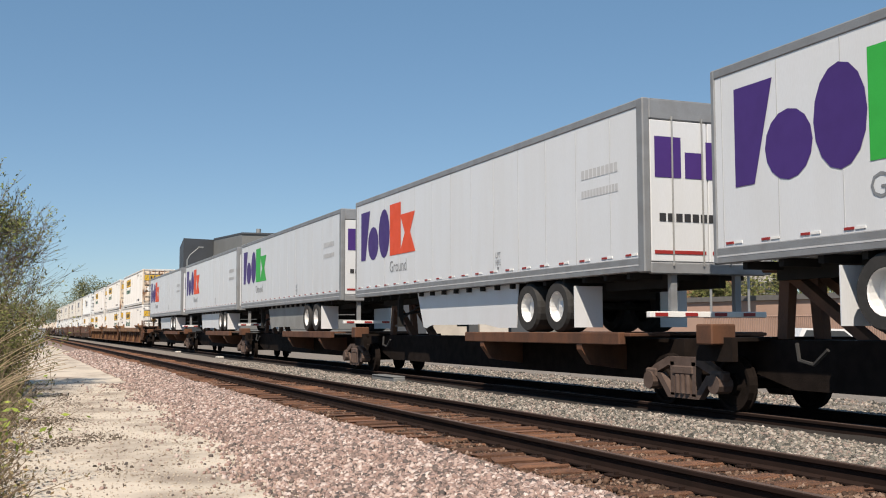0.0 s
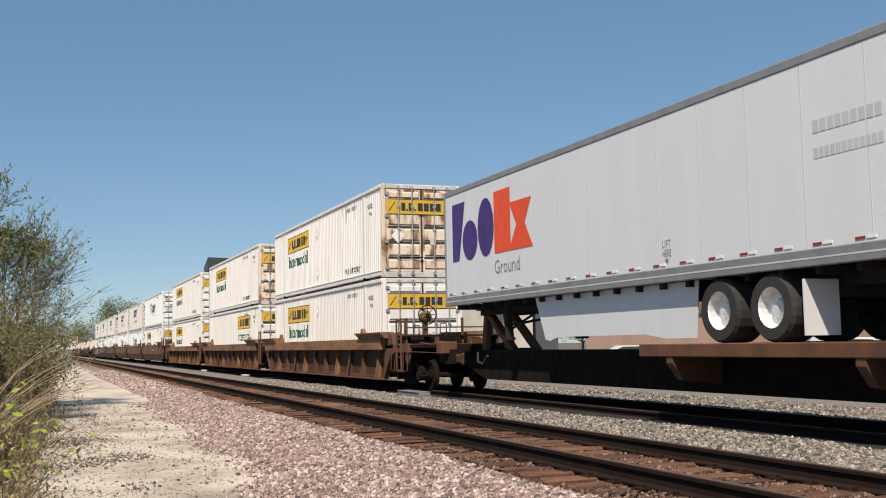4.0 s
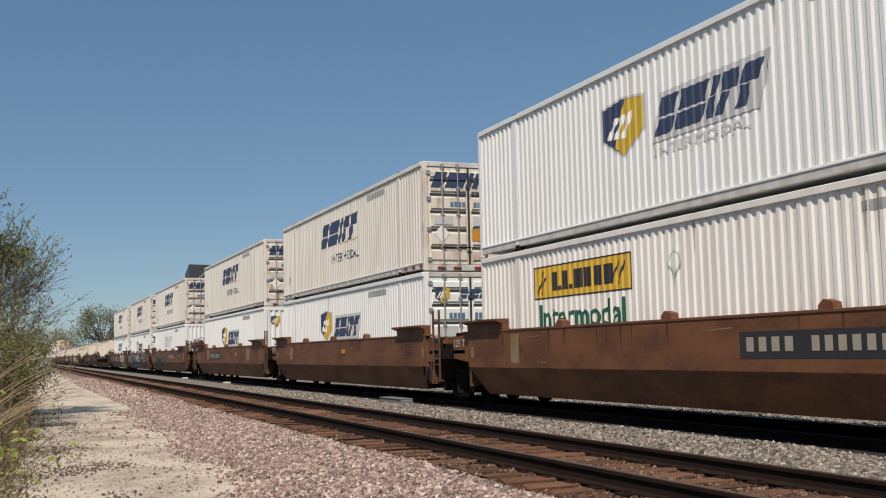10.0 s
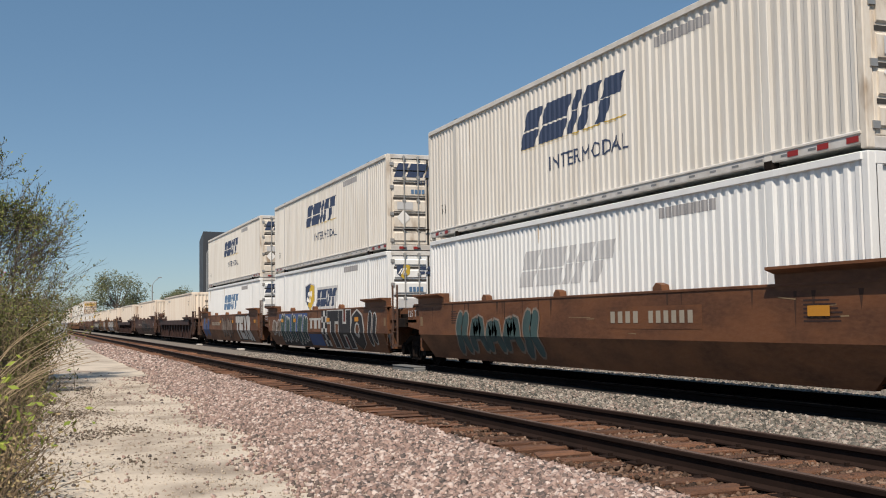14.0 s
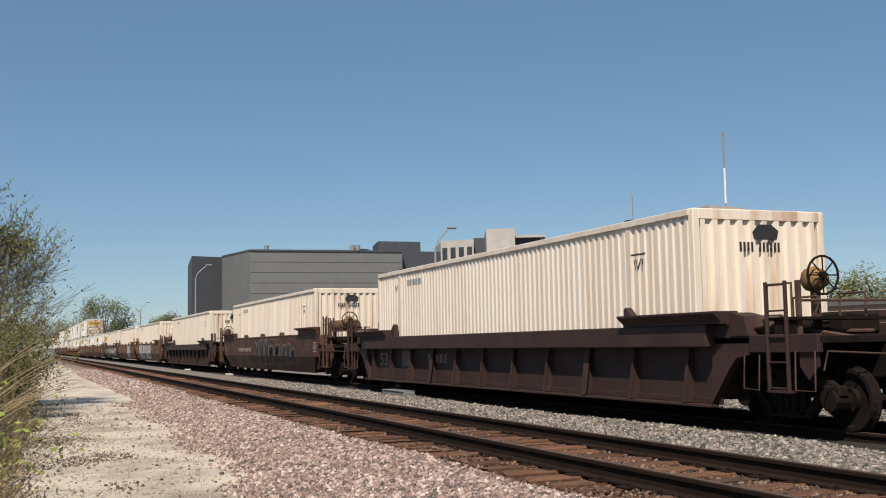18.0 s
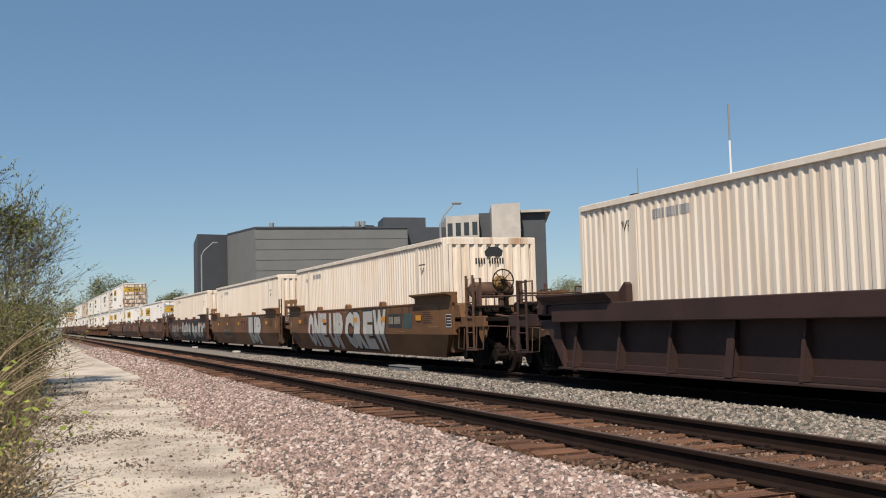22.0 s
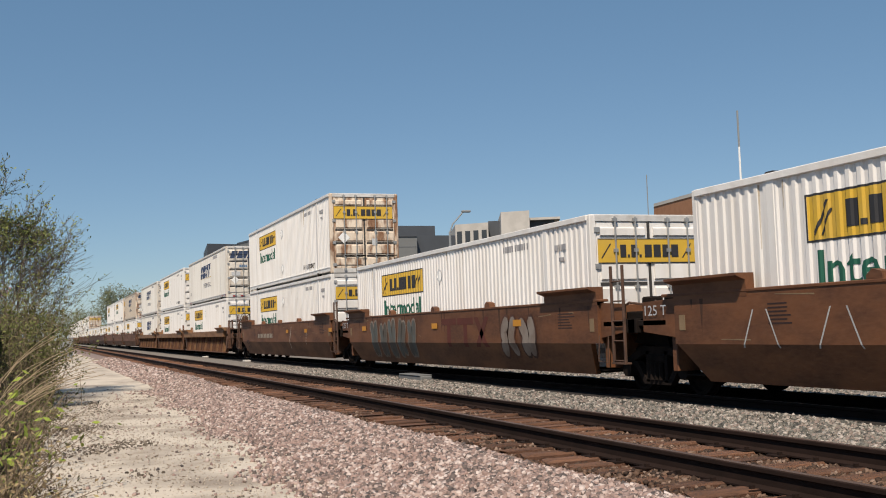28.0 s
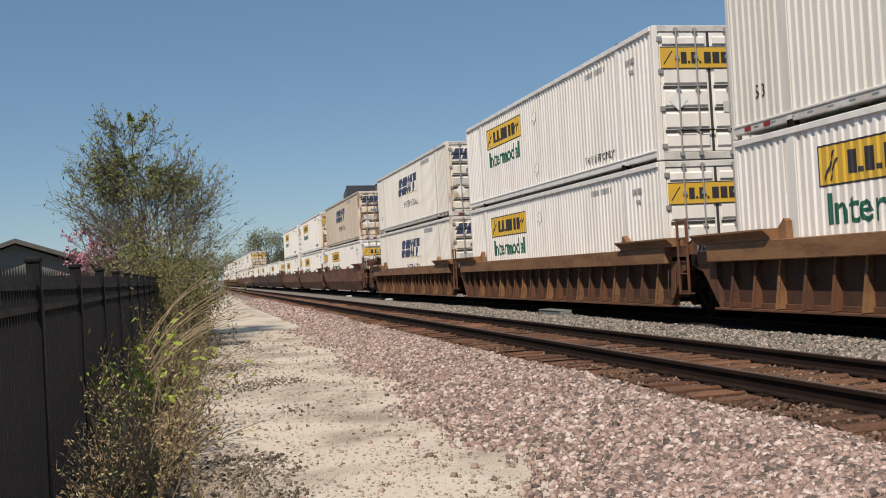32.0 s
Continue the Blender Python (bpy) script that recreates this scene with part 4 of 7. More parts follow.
def car(name, label, at, turn, paint, pickup=False):
    c = thing(name, label, "car", "parked cars", pose(*at, 0, 0, turn))
    L, w = (5.4, 0.95) if pickup else (4.5, 0.88)
    low = [(-L / 2, 0.45), (-L / 2 + 0.05, 0.95), (-L / 2 + 1.2, 1.05), (L / 2 - 0.1, 1.05), (L / 2, 0.5), (L / 2 - 0.2, 0.32), (-L / 2 + 0.2, 0.32)]
    part("body", Shape().prism(low, "x", -w, w), paint, c)
    top = [(-L / 2 + 1.2, 1.05), (-L / 2 + 1.9, 1.68), (0.7, 1.72), (1.0, 1.05)] if pickup else [(-L / 2 + 1.1, 1.05), (-L / 2 + 1.8, 1.46), (0.9, 1.46), (1.7, 1.05)]
    part("cabin", Shape().prism(top, "x", -w + 0.12, w - 0.12), paint, c)
    gl = [(p + (0.14 if i < 2 else -0.14), z * 0.98 + (0.04 if z < 1.2 else -0.03)) for i, (p, z) in enumerate(top)]
    for o in (-1, 1):
        part("side_glass", Shape().prism(gl, "x", o * (w - 0.118), o * (w - 0.11)), "glass", c)
        for y in (-L / 2 + 0.85, L / 2 - 0.95):
            part("wheel", Shape().lathe([(-0.1, 0.0), (-0.1, 0.3), (-0.06, 0.34), (0.1, 0.34), (0.1, 0.0)], "x", (o * (w - 0.06), y, 0.34), 16), "rubber", c)
    part("windscreen", Shape().add([(-w + 0.2, top[0][0] + 0.02, 1.1), (w - 0.2, top[0][0] + 0.02, 1.1), (w - 0.25, top[1][0] - 0.06, top[1][1] - 0.08), (-w + 0.25, top[1][0] - 0.06, top[1][1] - 0.08)], [(0, 1, 2, 3)]), "glass", c)


car("pickup_truck", "white pickup truck parked behind the tracks", spot(41.4, 37, LOW), 70, "car_white", True)
car("parked_car", "dark saloon car parked behind the tracks", spot(36.2, 40, LOW), 75, "car_dark")
car("parked_car", "white saloon car parked by the low store", spot(31.0, 60, LOW), 70, "car_white")


def far_trees():
    for az, d, h, w, s, m in [(3.95, 290, 16.0, 14, 31, "leaf_far"), (2.2, 420, 13, 14, 33, "leaf_far"), (1.2, 400, 11, 16, 34, "leaf_far"), (6.9, 240, 9.5, 8, 35, "leaf_far"), (0.2, 430, 12, 18, 47, "leaf_far"),
                              (39.5, 80, 6.4, 7, 36, "leaf_mixed"), (41.8, 84, 6.6, 7, 37, "leaf_mixed"), (44.5, 78, 7.0, 7, 38, "leaf_far"), (37.6, 86, 6.2, 6, 39, "leaf_mixed"), (46.8, 80, 5.0, 6, 40, "leaf"),
                              (36.4, 92, 6.2, 4.5, 48, "leaf_mixed"), (28.3, 120, 6.0, 6, 41, "leaf_far"), (-1.2, 300, 10, 12, 42, "leaf_far"), (-2.6, 250, 9, 12, 43, "leaf_far"), (-10.6, 70, 4.2, 6, 44, "leaf_bright"), (-4.4, 180, 7, 9, 46, "leaf_far")]:
        round_tree("distant tree with thin spring foliage", spot(az, d, LOW), h, w, s, m)
    tree("bare pale tree beyond the houses", spot(-14.0, 58, GROUND_Z), 8.0, 45, "leaf_far", 5, 3, 0.42, 0.05, 2, bark="twig", trunk=0.06, group="distant trees", width=7.0)


far_trees()


def houses():
    for az, d, turn in ((-9.0, 47, 12), (-5.6, 75, 20)):
        h = thing("bungalow", "small pale house with grey shingle roof", "house", "houses", pose(*spot(az, d, GROUND_Z), 0, 0, turn))
        part("walls", Shape().box(-3.4, 3.4, -4, 4, 0, 2.3, 0.02), "concrete", h)
        part("roof", Shape().prism([(-3.8, 2.25), (0, 3.55), (3.8, 2.25), (3.8, 2.4), (0, 3.72), (-3.8, 2.4)], "y", -4.4, 4.4), "roof", h)
        part("gable", Shape().prism([(-3.3, 2.3), (3.3, 2.3), (0, 3.5)], "y", -3.98, 3.98), "clad_grey", h)
        for x in (-1.8, 1.4):
            part("window", Shape().box(x - 0.5, x + 0.5, -4.03, -3.95, 0.9, 1.9, 0.01), "glass", h)


houses()


# ---- the train ----
TRACK_X = 11.06          # centre line of the train's track
SPEED = 14.555
RAIL_Z = -0.08
WHEEL_R = 0.42
CL, CW, CH = 15.88, 1.29, 2.89
STEP = 16.15 / 2      # from a load's near end to its middle
MOVING, WHEELSETS = [], []

PITCH = 0.21


def ridge(y):
    """Depth of the corrugated wall behind its outer face at y."""
    u = (y / PITCH) % 1.0
    if u < 0.34:
        return 0.0
    if u < 0.50:
        return 0.027 * (u - 0.34) / 0.16
    if u < 0.84:
        return 0.027
    return 0.027 * (1 - (u - 0.84) / 0.16)


def breaks(a, c):
    ks = [a, c]
    for k in range(int(a / PITCH) - 2, int(c / PITCH) + 2):
        for u in (0.0, 0.34, 0.50, 0.84):
            y = (k + u) * PITCH
            if a + 1e-4 < y < c - 1e-4:
                ks.append(y)
    return sorted(ks)


def corrugated(y0, y1, z0, z1, x):
    s = Shape()
    ys = breaks(y0, y1)
    vs = [(x + ridge(y + 1e-6), y, z) for y in ys for z in (z0, z1)]
    return s.add(vs, [(2 * i, 2 * i + 2, 2 * i + 3, 2 * i + 1) for i in range(len(ys) - 1)])


def side_paint(polys, base, proud=0.004, ribbed=True, face=CW):
    """Paint on the side that faces -x: outlines in metres from the far end and from the floor."""
    s = Shape()
    for poly in polys:
        q = [(STEP - a, z + base) for a, z in poly]
        if not ribbed:
            s.add([(-face - proud, y, z) for y, z in q], [tuple(range(len(q)))])
            continue
        ks = breaks(min(p[0] for p in q), max(p[0] for p in q))
        for k0, k1 in zip(ks[:-1], ks[1:]):
            c = clip_band(q, k0, k1)
            if len(c) > 2:
                s.add([(-face - proud + ridge(min(max(y, k0 + 1e-5), k1 - 1e-5)), y, z) for y, z in c], [tuple(range(len(c)))])
    return s


def end_paint(polys, base, proud=0.03, y=-CL / 2):
    s = Shape()
    for poly in polys:
        s.add([(-CW + a, y - proud, z + base) for a, z in poly], [tuple(range(len(poly)))])
    return s


def joined(shapes):
    s = Shape()
    for q in shapes:
        s.add(q.v, q.f)
    return s


def container(label, paint, end="doors", end_paint_name=None, marks=(), end_marks=(), number=True, far=False):
    """A 16 m corrugated container; its origin is the middle of its floor."""
    c = thing("shipping_container", label, "shipping container", "shipping containers")
    h, y1 = CH, CL / 2
    endp = end_paint_name or paint
    part("body", Shape().box(-CW + 0.06, CW, -y1 + 0.08, y1 - 0.02, 0.09, h - 0.02), paint, c)
    for a, b in ((-y1 + 0.12, -6.06), (-5.94, 5.94), (6.06, y1 - 0.12)):
        part("side_wall", corrugated(a, b, 0.24, h - 0.1, -CW), paint, c)
    part("top_rail", Shape().box(-CW - 0.034, -CW + 0.07, -y1 + 0.1, y1 - 0.1, h - 0.11, h, 0.01), paint, c)
    part("bottom_rail", Shape().box(-CW - 0.006, -CW + 0.07, -y1 + 0.1, y1 - 0.1, 0.07, 0.25, 0.012), "rail_grey" if paint.startswith("swift") else paint, c, "scuffed bottom rail")
    part("rail_lip", Shape().box(-CW - 0.022, -CW + 0.02, -y1 + 0.1, y1 - 0.1, 0.20, 0.235, 0.005), paint, c)
    slots = Shape()
    for i in range(26 if paint.startswith("swift_c") else 0):
        y = -7.0 + i * 0.56
        slots.box(-CW - 0.009, -CW + 0.01, y, y + 0.16, 0.12, 0.155)
    if slots.v:
        tagged(part("rail_slots", slots, "trailer_rail", c), kind="stuff")
    for y in (-y1, y1 - 0.13):
        part("corner_post", Shape().box(-CW - 0.008, -CW + 0.13, y, y + 0.13, 0, h, 0.015), endp if y < 0 else paint, c)
    part("corner_post", Shape().box(CW - 0.13, CW + 0.004, -y1, -y1 + 0.13, 0, h, 0.015), endp, c)
    for y in (-6.0, 6.0):
        part("lifting_post", Shape().box(-CW - 0.01, -CW + 0.07, y - 0.085, y + 0.085, 0.02, h - 0.03, 0.01), paint, c)
        part("lifting_fitting", Shape().box(-CW - 0.016, -CW + 0.12, y - 0.1, y + 0.1, h - 0.10, h + 0.03, 0.02), "shaded_grime", c, "dark steel lifting fitting")
        part("stacking_fitting", Shape().box(-CW - 0.016, -CW + 0.12, y - 0.1, y + 0.1, -0.02, 0.12, 0.02), "shaded_grime", c, "dark steel stacking fitting")
    part("roof", Shape().box(-CW + 0.03, CW - 0.02, -y1 + 0.05, y1 - 0.05, h - 0.02, h + 0.012), paint, c)
    # near end
    if end == "doors":
        part("end_header", Shape().box(-CW + 0.1, CW - 0.1, -y1 - 0.004, -y1 + 0.1, h - 0.13, h, 0.01), "rail_grey", c)
        part("end_sill", Shape().box(-CW + 0.1, CW - 0.1, -y1 - 0.004, -y1 + 0.1, 0, 0.16, 0.01), "rail_grey", c)
        for k, (x0, x1) in enumerate(((-1.15, -0.025), (0.025, 1.15))):
            d = part("door", Shape().box(x0, x1, -y1 + 0.02, -y1 + 0.08, 0.17, h - 0.14, 0.01), endp, c)
            panels, grooves = [], []
            for z0, z1 in ((0.26, 0.55), (0.67, 1.02), (1.14, 1.50), (1.62, 1.96), (2.08, 2.34), (2.46, 2.66)):
                panels.append(Shape().prism([(-y1 + 0.022, z0), (-y1 - 0.014, z0 + 0.035), (-y1 - 0.014, z1 - 0.035), (-y1 + 0.022, z1)], "x", x0 + 0.07, x1 - 0.07))
            for z in (0.61, 1.08, 1.56, 2.02, 2.40):
                grooves.append(Shape().box(x0 + 0.05, x1 - 0.05, -y1 + 0.012, -y1 + 0.03, z - 0.034, z + 0.034))
            if far:
                tagged(part("door_panels", joined(panels), endp, d), kind="stuff")
                tagged(part("door_grooves", joined(grooves), "gasket", d), kind="stuff")
            else:
                for q in panels:
                    part("door_panel", q, endp, d)
                for q in grooves:
                    part("door_groove", q, "gasket", d)
            for xr in (x0 + 0.38, x1 - 0.30):
                rod = Shape().tube((xr, -y1 - 0.045, 0.08), (xr, -y1 - 0.045, h - 0.04), 0.019, n=6)
                for z in (0.12, 0.62, 1.5, 2.2, h - 0.1):
                    rod.box(xr - 0.045, xr + 0.045, -y1 - 0.06, -y1 + 0.01, z - 0.035, z + 0.035)
                part("lock_rod", rod, "steel", d)
                part("lock_handle", Shape().box(xr - 0.02, xr + 0.34, -y1 - 0.075, -y1 - 0.05, 0.60, 0.64, 0.008), "shaded_grime", d)
            xs = x0 if k == 0 else x1
            for z in () if far else (0.3, 1.1, 1.9, 2.6):
                part("hinge", Shape().box(xs - 0.06, xs + 0.06, -y1 - 0.02, -y1 + 0.03, z - 0.05, z + 0.05), "steel", d)
        part("door_gap", Shape().box(-0.024, 0.024, -y1 + 0.01, -y1 + 0.06, 0.17, h - 0.14), "gasket", c)
    else:
        s = Shape()
        xs = []
        k = -1.16
        while k < 1.14:
            xs += [(k, 0.0), (k + 0.09, 0.0), (k + 0.13, 0.05), (k + 0.2, 0.05), (k + 0.24, 0.0)]
            k += 0.24
        xs = [q for q in xs if q[0] <= 1.17]
        s.add([(x, -y1 + d, z) for x, d in xs for z in (0.1, h - 0.16)], [(2 * i, 2 * i + 1, 2 * i + 3, 2 * i + 2) for i in range(len(xs) - 1)])
        part("end_wall", s, endp, c)
        part("end_rail", Shape().box(-CW + 0.1, CW - 0.1, -y1 - 0.006, -y1 + 0.1, h - 0.17, h, 0.01), endp, c)
        part("end_sill", Shape().box(-CW + 0.1, CW - 0.1, -y1 - 0.006, -y1 + 0.1, 0, 0.12, 0.01), endp, c)
    for i, (name, material, polys, lab) in enumerate(marks):
        ob = part(name, side_paint(polys, 0, 0.004 + 0.002 * i, not name.startswith("rail_")), material, c, lab)
        if "bars" in name:
            tagged(ob, kind="stuff")
    for i, (name, material, polys, lab) in enumerate(end_marks):
        ob = part(name, end_paint(polys, 0, (0.020 if end == "doors" else 0.006) + 0.002 * i), material, c, lab)
        if "bars" in name or "patch" in name:
            tagged(ob, kind="stuff")
    r = random.Random(len(label) * 7)
    runs = []
    for _ in range(9):
        a, w, n = r.uniform(0.6, 15.2), r.uniform(0.012, 0.03), r.uniform(0.25, 0.95)
        runs.append([(a - w * 0.25, h - 0.13 - n), (a + w * 0.25, h - 0.13 - n), (a + w, h - 0.13), (a - w, h - 0.13)])
    if not far:
        tagged(part("dirt_runs", side_paint(runs, 0, 0.003), "streak", c, "faint dirt runs below the top rail"), kind="stuff")
    if number:
        tagged(part("number_bars", side_paint(blocks(11.9, 13.3, h - 0.44, h - 0.30, 9) if number == 1 else blocks(11.2, 12.8, h - 0.42, h - 0.24, 8), 0), "number_grey", c), kind="stuff")
    return c


def jb_marks(a=2.83, z=1.85, faded=False, edge="black"):
    p = [("logo_panel", "yellow", [rect(a, a + 3.62, z, z + 0.60)], "faded yellow logo panel"),
         ("logo_border", edge, [rect(a, a + 3.62, z - 0.03, z), rect(a, a + 3.62, z + 0.60, z + 0.63), rect(a - 0.03, a, z - 0.03, z + 0.63), rect(a + 3.62, a + 3.65, z - 0.03, z + 0.63)], ""),
         ("intermodal_lettering", "green_text", word("Intermodal", a + 0.17, a + 3.42, z - 0.64, z - 0.14, 0.012), "dark green lettering")]
    s = []
    for i, w in enumerate((0.24, 0.10, 0.26, 0.10, 0.30, 0.30, 0.32, 0.30)):
        a0 = a + 0.72 + (0, 0.28, 0.42, 0.72, 0.92, 1.28, 1.64, 2.02)[i]
        s.append(rect(a0, a0 + w, z + 0.12, z + (0.48 if i not in (1, 3) else 0.2)))
    p.append(("logo", "black", s, ""))
    p.append(("logo_stripe", "black", [slanted(a + 0.10, a + 0.15, z + 0.06, z + 0.52, 0.28), slanted(a + 0.24, a + 0.28, z + 0.06, z + 0.40, 0.2), slanted(a + 3.02, a + 3.06, z + 0.16, z + 0.54, 0.24), slanted(a + 3.20, a + 3.25, z + 0.10, z + 0.5, 0.24)], ""))
    for z0 in (0.42, 1.92):
        d = [(7.62, z0 + 0.24), (7.80, z0), (7.98, z0 + 0.24), (7.92, z0 + 0.40), (7.80, z0 + 0.46), (7.68, z0 + 0.40)]
        p.append(("placard_rim", "pale_grey", [d], "grey rim of a placard holder"))
        p.append(("placard", "white_mark", [[(7.80 + (q - 7.80) * 0.80, z0 + 0.24 + (w - z0 - 0.24) * 0.80) for q, w in d]], "white placard"))
    p.append(("lift_lettering", "black", word("TOP LIFT ONLY", 11.7, 13.6, 0.36, 0.54), ""))
    p.append(("small_bars", "number_grey", blocks(14.55, 15.05, 2.3, 2.42, 4) + [rect(14.7, 14.9, 2.08, 2.16)], ""))
    return p


def jb_end(z=1.97):
    return [("end_panel", "yellow", [rect(0.14, 2.36, z, z + 0.44)], "yellow logo panel on the doors"),
            ("end_border", "black", [rect(0.14, 2.36, z - 0.02, z), rect(0.14, 2.36, z + 0.44, z + 0.46)], ""),
            ("end_stripe", "black", [slanted(0.2, 0.23, z + 0.08, z + 0.36, 0.2), slanted(2.0, 2.03, z + 0.08, z + 0.36, 0.2)], ""),
            ("placard", "white_mark", [[(0.5, 1.05), (0.72, 1.28), (0.5, 1.51), (0.28, 1.28)]], "white diamond placard"),
            ("placard_patch", "pale_grey", [rect(1.55, 1.75, 1.0, 1.24)], "")]


def end_blocks(z=1.97):
    s = []
    for i, w in enumerate((0.13, 0.05, 0.14, 0.05, 0.16, 0.16, 0.16, 0.16)):
        a0 = 0.62 + (0, 0.16, 0.24, 0.42, 0.54, 0.74, 0.94, 1.14)[i]
        s.append(rect(a0, a0 + w, z + 0.10, z + (0.34 if i not in (1, 3) else 0.15)))
    return [("end_logo", "black", s, "")]


def swift_marks(colour="navy"):
    return [("logo", colour, blocks(5.8, 10.35, 1.53, 2.32, 5, 0.42, 0.16), "slanted dark logo blocks"),
            ("logo_shadow", "gold", blocks(5.82, 10.37, 1.47, 1.52, 5, 0.03, 0.16), ""),
            ("intermodal_lettering", colour, word("INTERMODAL", 7.2, 10.25, 0.91, 1.2), ""),
            ("length_lettering", "black", word("53", 1.0, 1.35, 0.62, 0.86), ""),
            ("rail_reflector_bars", "red", [rect(a, a + 0.22, 0.10, 0.18) for a in (0.6, 1.25, 14.5, 15.1, 15.65)], "")]


def swift_end(z=2.2):
    return [("end_logo", "navy", blocks(0.2, 2.25, z, z + 0.42, 5, 0.16, 0.14), "slanted dark logo blocks"),
            ("end_lettering", "navy", word("INTERMODAL", 0.9, 2.24, z - 0.22, z - 0.08), ""),
            ("end_number_bars", "blue_grey", blocks(0.75, 1.2, 1.7, 1.83, 4) + blocks(1.42, 2.1, 1.7, 1.83, 6), ""),
            ("placard", "white_mark", [[(0.5, 0.75), (0.72, 0.98), (0.5, 1.21), (0.28, 0.98)]], "white diamond placard"),
            ("orange_sticker", "orange_panel", [rect(1.35, 1.72, 0.8, 1.1)], "orange sticker"),
            ("sill_reflector_bars", "red", [rect(0.35, 0.55, 0.04, 0.11), rect(0.8, 1.0, 0.04, 0.11), rect(1.4, 1.6, 0.04, 0.11), rect(1.95, 2.15, 0.04, 0.11)], ""),
            ("sticker_patch", "pale_grey", [rect(0.3, 0.8, 1.22, 1.45), rect(1.4, 2.1, 1.2, 1.46), rect(1.85, 2.1, 0.78, 1.05)], "")]


def shield(a0, a1, z0, z1):
    w, m = a1 - a0, (z1 - z0)
    top = [(a0, z1 - 0.08 * m), (a0 + w / 2, z1), (a1, z1 - 0.08 * m), (a1, z0 + 0.35 * m), (a0 + w / 2, z0), (a0, z0 + 0.35 * m)]
    gold = [(a0 + 0.55 * w, z1 - 0.02 * m), (a1, z1 - 0.08 * m), (a1, z0 + 0.35 * m), (a0 + w / 2, z0), (a0 + 0.3 * w, z0 + 0.17 * m)]
    slashes = [slanted(a0 + (0.08 + 0.18 * k) * w, a0 + (0.19 + 0.18 * k) * w, z0 + (0.34 - 0.02 * k) * m, z0 + (0.70 + 0.02 * k) * m, 0.24 * w) for k in range(3)]
    return top, gold, slashes


def swift_new_marks(z=1.25):
    top, gold, sl = shield(5.75, 7.05, z, z + 1.0)
    return [("shield_rim", "pale_grey", [[(a + (a - 6.4) * 0.09, q + (q - z - 0.5) * 0.09) for a, q in top]], ""),
            ("shield", "navy", [top], "navy and gold shield"), ("shield_gold", "gold", [gold], ""), ("shield_slash", "white_mark", sl, ""),
            ("logo_edge", "pale_grey", [slanted(7.3, 10.1, z + 0.03, z + 0.83, 0.3)], ""),
            ("logo", "navy", blocks(7.4, 10.33, z + 0.12, z + 0.74, 5, 0.26, 0.16), "slanted navy logo blocks"),
            ("intermodal_lettering", "pale_grey", word("INTERMODAL", 7.4, 9.9, z - 0.20, z - 0.04), "")]


def swift_new_end():
    top, gold, sl = shield(0.27, 0.68, 2.06, 2.5)
    return [("end_shield", "navy", [top], ""), ("end_shield_gold", "gold", [gold], ""), ("end_slash", "white_mark", sl, ""),
            ("end_logo", "navy", blocks(0.95, 2.1, 2.2, 2.44, 5, 0.08, 0.14), ""),
            ("end_number_bars", "blue_grey", blocks(0.65, 1.12, 1.68, 1.82, 4) + blocks(1.38, 2.05, 1.68, 1.82, 6), ""),
            ("placard", "white_mark", [[(0.48, 0.62), (0.70, 0.85), (0.48, 1.08), (0.26, 0.85)]], ""),
            ("sticker_patch", "pale_grey", [rect(0.3, 0.9, 1.2, 1.48), rect(1.4, 2.2, 1.25, 1.48), rect(0.82, 1.0, 0.7, 1.0)], ""),
            ("orange_sticker", "orange_panel", [rect(1.45, 1.85, 0.7, 1.0)], "orange sticker")]


def ups_marks():
    return [("letter_marks", "black", word("WP", 14.2, 14.55, 2.0, 2.22) + [rect(14.15, 14.6, 2.28, 2.31)] + word("WP", 1.62, 1.92, 2.28, 2.48), ""),
            ("small_bars", "number_grey", blocks(2.64, 3.74, 2.42, 2.58, 8), "")]


def ups_end():
    return [("logo_patch", "black", [[(1.15, 2.42), (1.60, 2.42), (1.64, 2.56), (1.50, 2.66), (1.24, 2.66), (1.12, 2.53)]], "dark painted-over logo patch"),
            ("end_number_bars", "black", blocks(0.86, 1.16, 2.22, 2.37, 4, 0, 0.4) + blocks(1.24, 1.68, 2.22, 2.37, 6, 0, 0.4), "")]


PROTO = {}


